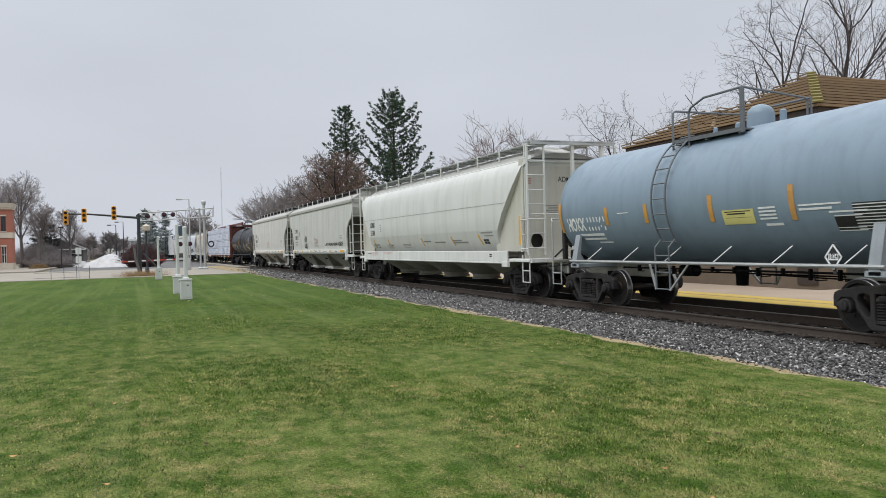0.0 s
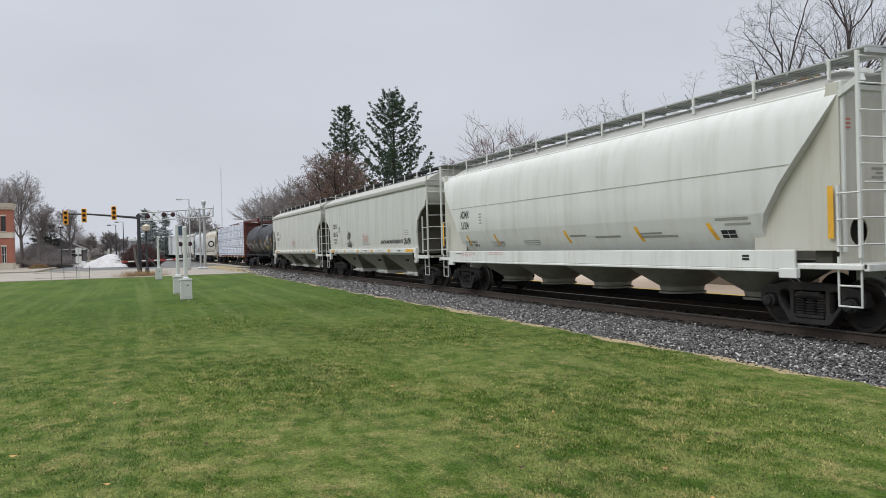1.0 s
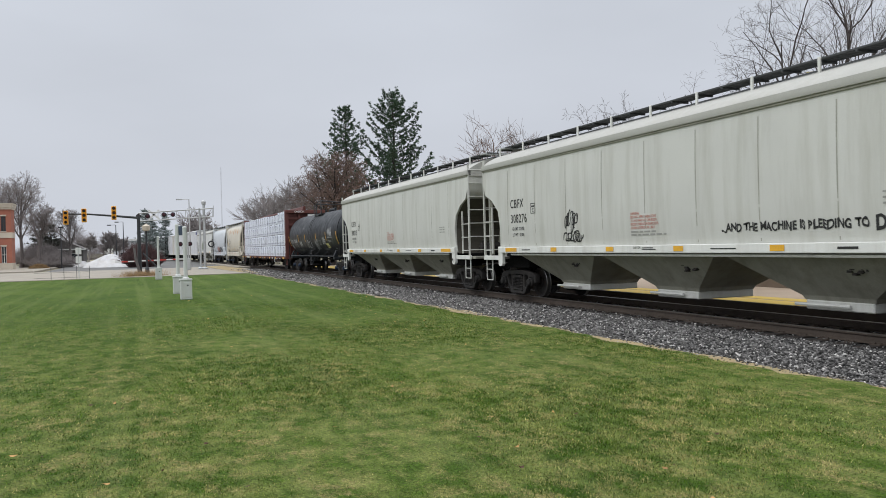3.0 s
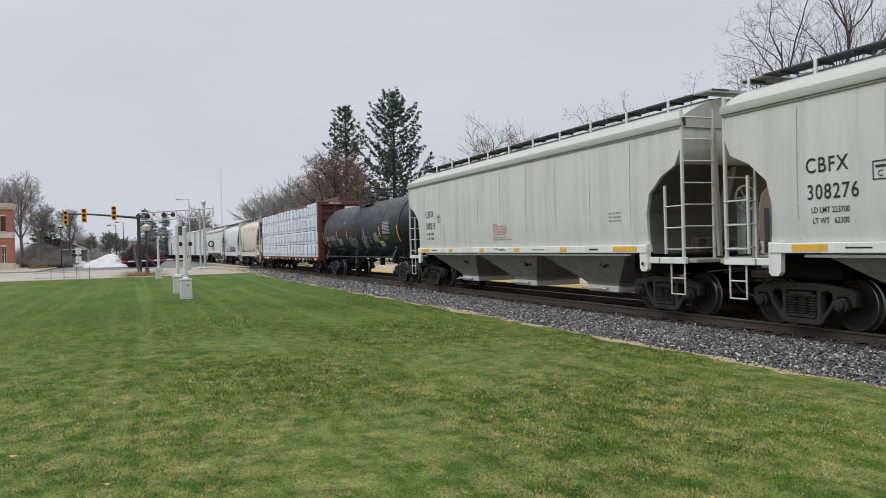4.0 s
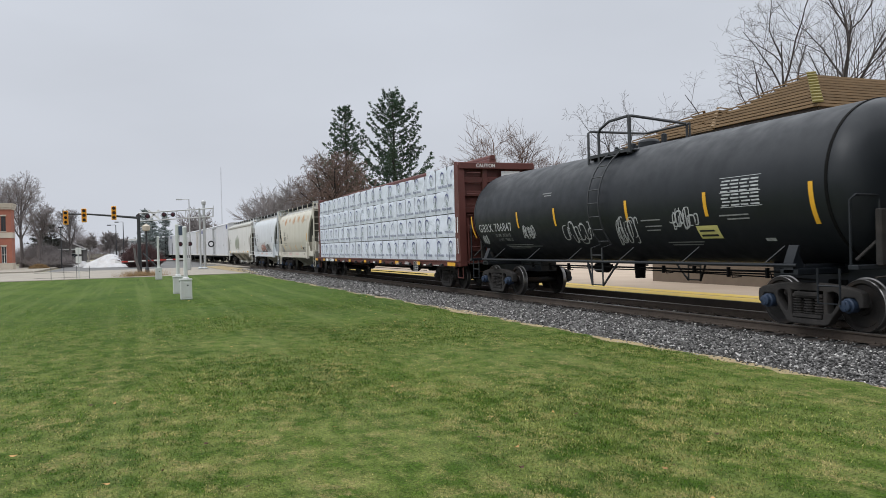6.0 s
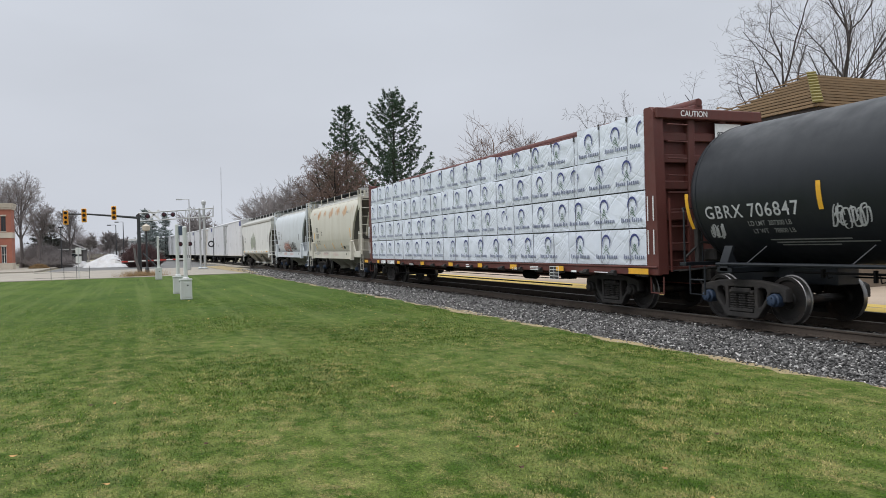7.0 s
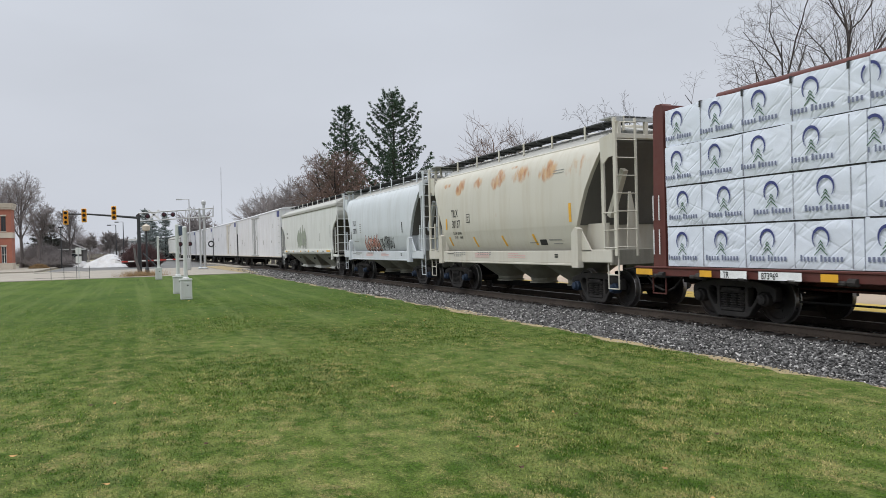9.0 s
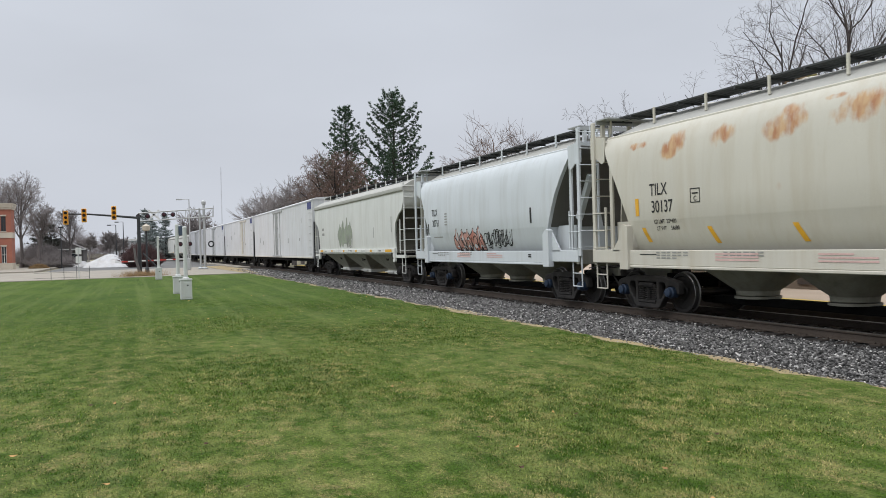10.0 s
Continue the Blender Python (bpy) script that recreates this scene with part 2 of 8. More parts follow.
    "leaf_dry": material("fallen tan leaf", (0.42, 0.24, 0.09), 0.8, spread=0.2, scale=20, island=0.5),
    "leaf_dark": material("fallen dark leaf", (0.07, 0.035, 0.02), 0.8, spread=0.3, scale=20),
    "house": material("weathered dark siding", (0.12, 0.11, 0.105), 0.9, spread=0.15, scale=1),
    "field": material("far winter ground", (0.19, 0.17, 0.11), 0.95, spread=0.2, scale=0.05, fine=1.5, world_space=True),
}


def lawn_material(name, blades):
    """Mown winter lawn: green with dry straw patches, faint mowing lanes that run away from the track, and fine mottling."""
    m = bpy.data.materials.new(name)
    m.use_nodes = True
    n, l = m.node_tree.nodes, m.node_tree.links
    b = n["Principled BSDF"]
    b.inputs["Roughness"].default_value = 0.9
    b.inputs["Specular IOR Level"].default_value = 0.15
    geo = n.new("ShaderNodeNewGeometry")

    def noise_at(s, detail=5, stretch=(1, 1, 0), turn=0.0):
        mp = n.new("ShaderNodeMapping")
        mp.inputs["Scale"].default_value = stretch
        mp.inputs["Rotation"].default_value = (0, 0, turn)
        l.new(geo.outputs["Position"], mp.inputs["Vector"])
        t = n.new("ShaderNodeTexNoise")
        t.inputs["Scale"].default_value = s
        t.inputs["Detail"].default_value = detail
        t.inputs["Roughness"].default_value = 0.6
        l.new(mp.outputs["Vector"], t.inputs["Vector"])
        return t.outputs["Fac"]

    def ranged(v, a, bb, c, d):
        r = n.new("ShaderNodeMapRange")
        r.inputs["From Min"].default_value, r.inputs["From Max"].default_value = a, bb
        r.inputs["To Min"].default_value, r.inputs["To Max"].default_value = c, d
        l.new(v, r.inputs["Value"])
        return r.outputs["Result"]

    def mix(fac, a, bb):
        x = n.new("ShaderNodeMix")
        x.data_type = "RGBA"
        for socket, value in (("Factor", fac), ("A", a), ("B", bb)):
            if isinstance(value, tuple):
                x.inputs[socket].default_value = (*value, 1)
            else:
                l.new(value, x.inputs[socket])
        return x.outputs["Result"]

    def product(a, bb):
        x = n.new("ShaderNodeMath")
        x.operation = "MULTIPLY"
        l.new(a, x.inputs[0])
        l.new(bb, x.inputs[1])
        return x.outputs["Value"]

    def scaled(c, fac):
        x = n.new("ShaderNodeVectorMath")
        x.operation = "SCALE"
        l.new(c, x.inputs[0])
        l.new(fac, x.inputs["Scale"])
        return x.outputs["Vector"]

    # the drier, thinner turf lies towards the open end of the lawn; the rest is lush
    sep = n.new("ShaderNodeSeparateXYZ")
    l.new(geo.outputs["Position"], sep.inputs[0])
    dry_end = ranged(sep.outputs["X"], -26, -7, 0.18, 1.0)
    col = mix(ranged(noise_at(0.45, 3, (0.5, 1, 0)), 0.35, 0.65, 0, 1), (0.035, 0.074, 0.006), (0.060, 0.104, 0.011))
    lanes = ranged(noise_at(1.5, 2, (0.018, 1.0, 0), radians(-1.5)), 0.50, 0.60, 0, 0.24)
    col = mix(lanes, col, (0.148, 0.182, 0.060))
    pale = product(ranged(noise_at(2.8, 9, (0.75, 1, 0)), 0.43, 0.62, 0, 0.8), dry_end)
    col = mix(pale, col, (0.160, 0.185, 0.050))
    straw = product(product(ranged(noise_at(4.6, 9, (0.8, 1, 0)), 0.44, 0.60, 0, 1), ranged(noise_at(1.3, 5, (0.7, 1, 0)), 0.40, 0.62, 0.1, 1.3)), dry_end)
    rnd = geo.outputs["Random Per Island"]
    if blades:
        share = product(straw, ranged(noise_at(14, 2), 0.35, 0.65, 0.35, 1.0))
        pick = n.new("ShaderNodeMath")
        pick.operation = "ADD"
        l.new(rnd, pick.inputs[0])
        l.new(ranged(share, 0, 1, 0.04, 0.74), pick.inputs[1])
        hue = n.new("ShaderNodeMath")
        hue.operation = "MULTIPLY"
        hue.inputs[1].default_value = 37.0
        l.new(rnd, hue.inputs[0])
        fr = n.new("ShaderNodeMath")
        fr.operation = "FRACT"
        l.new(hue.outputs["Value"], fr.inputs[0])
        col = scaled(col, ranged(fr.outputs["Value"], 0, 1, 0.45, 1.95))
        col = mix(ranged(pick.outputs["Value"], 0.99, 1.01, 0, 0.9), col, mix(fr.outputs["Value"], (0.27, 0.23, 0.075), (0.54, 0.49, 0.20)))
        col = scaled(col, ranged(noise_at(9, 3), 0.3, 0.7, 0.62, 1.38))
    else:
        col = mix(ranged(product(straw, ranged(noise_at(20, 3), 0.35, 0.62, 0.1, 1.0)), 0, 1, 0, 0.75), col, (0.27, 0.215, 0.095))
        col = scaled(col, ranged(noise_at(34, 4), 0.32, 0.68, 0.5, 1.5))
        col = scaled(col, ranged(noise_at(7, 3), 0.3, 0.7, 0.8, 1.2))
        bp = n.new("ShaderNodeBump")
        bp.inputs["Strength"].default_value = 0.9
        bp.inputs["Distance"].default_value = 0.03
        l.new(noise_at(45, 4), bp.inputs["Height"])
        l.new(bp.outputs["Normal"], b.inputs["Normal"])
    l.new(col, b.inputs["Base Color"])
    return m


M["lawn"] = lawn_material("mown lawn", False)
M["blades"] = lawn_material("grass blades", True)


def wrap_material():
    """Woven white plastic wrap with diagonal creases pulled by the straps."""
    m = material("white woven lumber wrap", (0.64, 0.68, 0.755), 0.42, spread=0.05, scale=2.2, per_object=0.04, dirt=(0.45, 0.46, 0.47), dirt_amount=0.3)
    n, l = m.node_tree.nodes, m.node_tree.links
    b = n["Principled BSDF"]
    tc = n.new("ShaderNodeTexCoord")
    info = n.new("ShaderNodeObjectInfo")
    last = None
    for turn, stretch, dist, lo in ((38, (1.0, 1.0, 5.0), 0.022, 0.0), (-24, (0.5, 1.0, 3.0), 0.012, 3.0)):
        add = n.new("ShaderNodeVectorMath")
        add.operation = "ADD"
        l.new(tc.outputs["Object"], add.inputs[0])
        sc = n.new("ShaderNodeVectorMath")
        sc.operation = "SCALE"
        sc.inputs[0].default_value = (31, 17, 23)
        l.new(info.outputs["Random"], sc.inputs["Scale"])
        l.new(sc.outputs["Vector"], add.inputs[1])
        mp = n.new("ShaderNodeMapping")
        mp.inputs["Rotation"].default_value = (0, radians(turn), 0)
        l.new(add.outputs["Vector"], mp.inputs["Vector"])
        mp2 = n.new("ShaderNodeMapping")
        mp2.inputs["Scale"].default_value = stretch
        mp2.inputs["Location"].default_value = (lo, lo, lo)
        l.new(mp.outputs["Vector"], mp2.inputs["Vector"])
        t = n.new("ShaderNodeTexNoise")
        t.inputs["Scale"].default_value = 0.8
        t.inputs["Detail"].default_value = 1.5
        l.new(mp2.outputs["Vector"], t.inputs["Vector"])
        ridge = n.new("ShaderNodeMath")
        ridge.operation = "SUBTRACT"
        ridge.inputs[1].default_value = 0.5
        l.new(t.outputs["Fac"], ridge.inputs[0])
        ab = n.new("ShaderNodeMath")
        ab.operation = "ABSOLUTE"
        l.new(ridge.outputs["Value"], ab.inputs[0])
        pw = n.new("ShaderNodeMapRange")
        pw.inputs["From Max"].default_value = 0.05
        l.new(ab.outputs["Value"], pw.inputs["Value"])
        bp = n.new("ShaderNodeBump")
        bp.inputs["Strength"].default_value = 0.4
        bp.inputs["Distance"].default_value = dist
        l.new(pw.outputs["Result"], bp.inputs["Height"])
        if last:
            l.new(last, bp.inputs["Normal"])
        last = bp.outputs["Normal"]
    l.new(last, b.inputs["Normal"])
    return m


M["wrap"] = wrap_material()


def rusted_material(blooms):
    """Beige paint with soft orange rust blooms below the roof edge: each bloom (x, z, half width, half height, strength) leans and runs down."""
    m = material("rust-bloomed beige paint", (0.535, 0.51, 0.44), 0.55, spread=0.05, scale=0.7, dirt=(0.36, 0.28, 0.16), dirt_amount=0.3, streak=True, bump=0.05, bump_scale=6)
    n, l = m.node_tree.nodes, m.node_tree.links
    b = n["Principled BSDF"]
    tc = n.new("ShaderNodeTexCoord")
    sep = n.new("ShaderNodeSeparateXYZ")
    l.new(tc.outputs["Object"], sep.inputs[0])

    def math_(op, a, c, clamp=False):
        x = n.new("ShaderNodeMath")
        x.operation = op
        x.use_clamp = clamp
        for k, v in enumerate((a, c)):
            if isinstance(v, (int, float)):
                x.inputs[k].default_value = v
            else:
                l.new(v, x.inputs[k])
        return x.outputs["Value"]

    def noise_(scale, stretch, detail):
        mp = n.new("ShaderNodeMapping")
        mp.inputs["Scale"].default_value = stretch
        l.new(tc.outputs["Object"], mp.inputs["Vector"])
        t = n.new("ShaderNodeTexNoise")
        t.inputs["Scale"].default_value = scale
        t.inputs["Detail"].default_value = detail
        l.new(mp.outputs["Vector"], t.inputs["Vector"])
        return t.outputs["Fac"]

    rough_ = noise_(3.0, (1.6, 1, 0.9), 6)
    total = None
    for cx, cz, rx, rz, amount in blooms:
        dz = math_("SUBTRACT", sep.outputs["Z"], cz)
        dx = math_("SUBTRACT", math_("SUBTRACT", sep.outputs["X"], cx), math_("MULTIPLY", dz, 0.55))
        q = math_("ADD", math_("POWER", math_("ABSOLUTE", math_("DIVIDE", dx, rx), 0), 2.0), math_("POWER", math_("ABSOLUTE", math_("DIVIDE", dz, rz), 0), 2.0))
        fall = math_("MULTIPLY", math_("SUBTRACT", 1.15, q, True), amount)
        total = fall if total is None else math_("MAXIMUM", total, fall)
    spot = math_("MULTIPLY", math_("SUBTRACT", math_("ADD", math_("MULTIPLY", total, 0.8), math_("MULTIPLY", rough_, 1.9)), 1.22), 2.0, True)
    spot = math_("MULTIPLY", spot, math_("MULTIPLY", total, 1.9, True))
    tone = n.new("ShaderNodeMix")
    tone.data_type = "RGBA"
    tone.inputs["A"].default_value = (0.50, 0.31, 0.15, 1)
    tone.inputs["B"].default_value = (0.36, 0.14, 0.05, 1)
    l.new(math_("MULTIPLY", math_("SUBTRACT", noise_(5.0, (1.3, 1, 0.6), 5), 0.40), 4.0, True), tone.inputs["Factor"])
    mixed = n.new("ShaderNodeMix")
    mixed.data_type = "RGBA"
    l.new(b.inputs["Base Color"].links[0].from_socket, mixed.inputs["A"])
    l.new(tone.outputs["Result"], mixed.inputs["B"])
    l.new(math_("MULTIPLY", spot, 0.9), mixed.inputs["Factor"])
    l.new(mixed.outputs["Result"], b.inputs["Base Color"])
    return m


M["beige_rusted"] = rusted_material(((-4.35, 3.84, 0.50, 0.12, 0.8), (-3.05, 3.70, 0.46, 0.34, 1.0), (-1.55, 3.72, 0.40, 0.30, 0.8), (0.04, 3.72, 0.62, 0.36, 1.0), (1.60, 3.72, 0.66, 0.34, 1.0), (3.25, 3.68, 0.62, 0.36, 0.95),
                                     (4.75, 3.62, 0.55, 0.34, 0.62), (0.0, 2.6, 0.25, 0.12, 0.35), (1.0, 3.98, 0.30, 0.07, 0.9)))


# ---- geometry helpers ----
class Mesh:
    """Collects corners and faces; every method adds one solid."""

    def __init__(self):
        self.v, self.f = [], []

    def add(self, verts, faces):
        k = len(self.v)
        self.v += [tuple(p) for p in verts]
        self.f += [tuple(i + k for i in q) for q in faces]
        return self

    def box(self, x0, x1, y0, y1, z0, z1, b=0.0):
        if not b:
            v = [(x, y, z) for x in (x0, x1) for y in (y0, y1) for z in (z0, z1)]
            return self.add(v, [(0, 1, 3, 2), (4, 6, 7, 5), (0, 4, 5, 1), (2, 3, 7, 6), (0, 2, 6, 4), (1, 5, 7, 3)])
        v, idx = [], {}
        for i, x in enumerate((x0, x1)):
            for j, y in enumerate((y0, y1)):
                for k, z in enumerate((z0, z1)):
                    sx, sy, sz = (b, -b)[i], (b, -b)[j], (b, -b)[k]
                    idx[i, j, k] = len(v)
                    v += [(x, y + sy, z + sz), (x + sx, y, z + sz), (x + sx, y + sy, z)]
        f = []
        for a in range(3):
            o = [c for c in range(3) if c != a]
            for side in (0, 1):
                ring = []
                for p, q in ((0, 0), (1, 0), (1, 1), (0, 1)):
                    key = [0, 0, 0]
                    key[a], key[o[0]], key[o[1]] = side, p, q
                    ring.append(idx[tuple(key)] + a)
                f.append(tuple(ring if (side == 1) == (a != 1) else ring[::-1]))
        for a in range(3):
            o = [c for c in range(3) if c != a]
            for p in (0, 1):
                for q in (0, 1):
                    k0, k1 = [0, 0, 0], [0, 0, 0]
                    k0[o[0]], k0[o[1]], k1[o[0]], k1[o[1]], k1[a] = p, q, p, q, 1
                    k0, k1 = idx[tuple(k0)], idx[tuple(k1)]
                    f.append((k0 + o[0], k1 + o[0], k1 + o[1], k0 + o[1]))
        f += [(idx[c], idx[c] + 1, idx[c] + 2) for c in idx]
        return self.add(v, f)

    def tube(self, pts, r, n=6, r2=None, cap=True, flat=None):
        """A rod along a line of points; flat=(w, h) gives it a rectangular section."""
        pts = [Vector(p) for p in pts]
        k, up = len(pts), None
        rings = []
        for i, p in enumerate(pts):
            d = (pts[min(i + 1, k - 1)] - pts[max(i - 1, 0)]).normalized()
            if up is None:
                up = Vector((0, 0, 1)) if abs(d.z) < 0.9 else Vector((0, 1, 0))
            a = d.cross(up).normalized()
            up = a.cross(d).normalized()
            rad = r if r2 is None else r + (r2 - r) * i / (k - 1)
            if flat:
                w, h = flat[0] / 2, flat[1] / 2
                rings.append([p + a * w + up * h, p - a * w + up * h, p - a * w - up * h, p + a * w - up * h])
            else:
                rings.append([p + (a * math.cos(2 * math.pi * j / n) + up * math.sin(2 * math.pi * j / n)) * rad for j in range(n)])
        n = len(rings[0])
        v = [q for ring in rings for q in ring]
        f = [(i * n + j, i * n + (j + 1) % n, (i + 1) * n + (j + 1) % n, (i + 1) * n + j) for i in range(k - 1) for j in range(n)]
        if cap:
            f += [tuple(range(n))[::-1], tuple(range((k - 1) * n, k * n))]
        return self.add(v, f)

    def prism(self, outline, depth0, depth1, axis="y"):
        """A plate or bar: an outline in the plane across the axis, drawn from depth0 to depth1."""
        n = len(outline)

        def at(p, d):
            return {"x": (d, p[0], p[1]), "y": (p[0], d, p[1]), "z": (p[0], p[1], d)}[axis]

        v = [at(p, depth0) for p in outline] + [at(p, depth1) for p in outline]
        f = [(i, (i + 1) % n, n + (i + 1) % n, n + i) for i in range(n)] + [tuple(range(n))[::-1], tuple(range(n, 2 * n))]
        return self.add(v, f)

    def loft(self, rings, caps=True):
        n = len(rings[0])
        v = [p for ring in rings for p in ring]
        f = [(i * n + j, i * n + (j + 1) % n, (i + 1) * n + (j + 1) % n, (i + 1) * n + j) for i in range(len(rings) - 1) for j in range(n)]
        if caps:
            f += [tuple(range(n))[::-1], tuple(range((len(rings) - 1) * n, len(rings) * n))]
        return self.add(v, f)

    def lathe(self, profile, centre, axis="x", n=24):
        """A turned solid: profile rows of (place along the axis, radius)."""
        cx, cy, cz = centre
        rings = []
        for d, r in profile:
            ring = []
            for j in range(n):
                a, b = r * math.cos(2 * math.pi * j / n), r * math.sin(2 * math.pi * j / n)
                ring.append({"x": (cx + d, cy + a, cz + b), "y": (cx + a, cy + d, cz + b), "z": (cx + a, cy + b, cz + d)}[axis])
            rings.append(ring)
        return self.loft(rings)

    def data(self, name, mat, smooth=32):
        me = bpy.data.meshes.new(name)
        me.from_pydata(self.v, [], self.f)
        bm = bmesh.new()
        bm.from_mesh(me)
        bmesh.ops.recalc_face_normals(bm, faces=bm.faces)
        bm.to_mesh(me)
        bm.free()
        if smooth:
            me.polygons.foreach_set("use_smooth", [True] * len(me.polygons))
            me.set_sharp_from_angle(angle=radians(smooth))
        me.materials.append(M[mat])
        return me


def part(name, mesh, mat, parent=None, label="", smooth=32, m=None):
    """One mesh object under a thing or a part."""
    ob = new(name, mesh.data(name, mat, smooth) if isinstance(mesh, Mesh) else mesh)
    ob.parent = parent
    if m is not None:
        ob.matrix_basis = m
    return tagged(ob, label)


def thing(name, label, category, m=None, group="", kind=""):
    ob = new(name)
    ob.empty_display_size = 0.3
    if m is not None:
        ob.matrix_basis = m
    return tagged(ob, label, category, group, kind)


def single(name, mesh, mat, label, category="", group="", kind="", smooth=32, m=None):
    ob = part(name, mesh, mat, None, "", smooth, m)
    return tagged(ob, label, category, group, kind)


def arrays(name, verts, faces, mat, smooth=False):
    """A large mesh from number arrays; faces: rows of three or four corners."""
    me = bpy.data.meshes.new(name)
    nf, k = faces.shape
    me.vertices.add(len(verts))
    me.vertices.foreach_set("co", np.ascontiguousarray(verts, np.float32).ravel())
    me.loops.add(nf * k)
    me.loops.foreach_set("vertex_index", np.ascontiguousarray(faces, np.int32).ravel())
    me.polygons.add(nf)
    me.polygons.foreach_set("loop_start", np.arange(0, nf * k, k, dtype=np.int32))
    me.update(calc_edges=True)
    if smooth:
        me.polygons.foreach_set("use_smooth", np.ones(nf, bool))
    me.materials.append(M[mat])
    return me


def lettering(parent, name, words, height, x, z, mat, surface, squeeze=1.0, label="", space=1.0, width=0.0, bold=0.014, jitter=0):
    """Painted words that lie on a side; surface(x, z) gives the point of the side for a place along it and a height."""
    cu = bpy.data.curves.new("words", "FONT")
    cu.body = words
    cu.size = height / 0.70
    cu.space_character = space
    cu.offset = height * bold
    tmp = new("words", cu)
    me = bpy.data.meshes.new_from_object(tmp)
    bpy.data.objects.remove(tmp)
    bpy.data.curves.remove(cu)
    if width:
        squeeze = width / max(v.co.x for v in me.vertices)
    for v in me.vertices:
        wave = 0.10 * height * (math.sin(v.co.x / height * 2.1 + jitter) + 0.7 * math.sin(v.co.x / height * 5.3)) if jitter else 0
        v.co = surface(x + (v.co.x + wave * 0.6) * squeeze, z + v.co.y + wave)
    me.materials.clear()
    me.materials.append(M[mat])
    me.name = name
    ob = part(name, me, mat, parent, label)
    return ob


def bars(parent, name, rows, mat, surface, label=""):
    """Lines of small writing as plain bars, each a piece of its own: rows of (x, z, length, height)."""
    for x, z, w, h in rows:
        g = Mesh()
        steps = max(1, int(w / 0.5))
        for i in range(steps + 1):
            a = x + w * i / steps
            g.v += [tuple(surface(a, z)), tuple(surface(a, z + h))]
        g.f = [(2 * i, 2 * i + 2, 2 * i + 3, 2 * i + 1) for i in range(steps)]
        part(name, g, mat, parent, label, smooth=0)


def stripe(parent, name, x0, x1, z0, z1, mat, surface, n=6, label="", lean=0.0):
    """A painted or taped mark that follows the side."""
    g = Mesh()
    v = []
    for i in range(n + 1):
        z = z0 + (z1 - z0) * i / n
        o = lean * (z - z0)
        v += [surface(x0 + o, z), surface(x1 + o, z)]
    g.add(v, [(2 * i, 2 * i + 1, 2 * i + 3, 2 * i + 2) for i in range(n)])
    return part(name, g, mat, parent, label, smooth=0)


def scribble(parent, name, x, z, w, h, mat, surface, seed, loops=7, thick=0.035, label=""):
    """A spray-painted tag of no readable letters: looping bands of paint."""
    rng = random.Random(seed)
    for k in range(loops):
        cx = x + w * (k + 0.5) / loops
        pts = []
        ph, fx = rng.uniform(0, 6), rng.uniform(0.7, 1.3)
        for i in range(22):
            a = i / 21 * 2 * math.pi * fx + ph
            pts.append((cx + w / loops * 0.75 * math.sin(a) + (i / 21 - 0.5) * w / loops * 1.2, z + h * (0.5 + 0.46 * math.cos(a * 1.5 + ph * 0.7))))
        v = []
        for i, (px_, pz_) in enumerate(pts):
            q = pts[min(i + 1, 21)]
            p = pts[max(i - 1, 0)]
            dx, dz = q[0] - p[0], q[1] - p[1]
            ln = math.hypot(dx, dz) or 1
            ox, oz = -dz / ln * thick / 2, dx / ln * thick / 2
            v += [surface(px_ + ox, pz_ + oz), surface(px_ - ox, pz_ - oz)]
        part(name, Mesh().add(v, [(2 * i, 2 * i + 1, 2 * i + 3, 2 * i + 2) for i in range(21)]), mat, parent, label, smooth=0)


def wild_tag(parent, name, x, z, w, h, mat, surface, seed, label=""):
    """A quick spray-painted signature of no readable letters: thin crossing strokes of uneven size."""
    rng = random.Random(seed)
    for k in range(11):
        cx, cz = x + w * (0.06 + 0.88 * (k + rng.random()) / 11), z + h * rng.uniform(0.38, 0.62)
        rx, rz = w * rng.uniform(0.05, 0.13), h * rng.uniform(0.22, 0.50)
        a0, sweep, tilt = rng.uniform(0, 6.28), rng.choice((-1, 1)) * rng.uniform(2.0, 6.5), rng.uniform(0.1, 0.5)
        v = []
        for i in range(19):
            a = a0 + sweep * i / 18
            da = sweep / 18
            px_, pz_ = cx + rx * math.cos(a) + tilt * rz * math.sin(a), cz + rz * math.sin(a + 0.3 * math.sin(2 * a))
            tx, tz = -rx * math.sin(a) + tilt * rz * math.cos(a), rz * math.cos(a)
            ln = math.hypot(tx, tz) or 1
            th = 0.010 + 0.009 * math.sin(math.pi * i / 18)
            v += [surface(px_ - tz / ln * th, pz_ + tx / ln * th), surface(px_ + tz / ln * th, pz_ - tx / ln * th)]
        part(name, Mesh().add(v, [(2 * i, 2 * i + 1, 2 * i + 3, 2 * i + 2) for i in range(18)]), mat, parent, label, smooth=0)


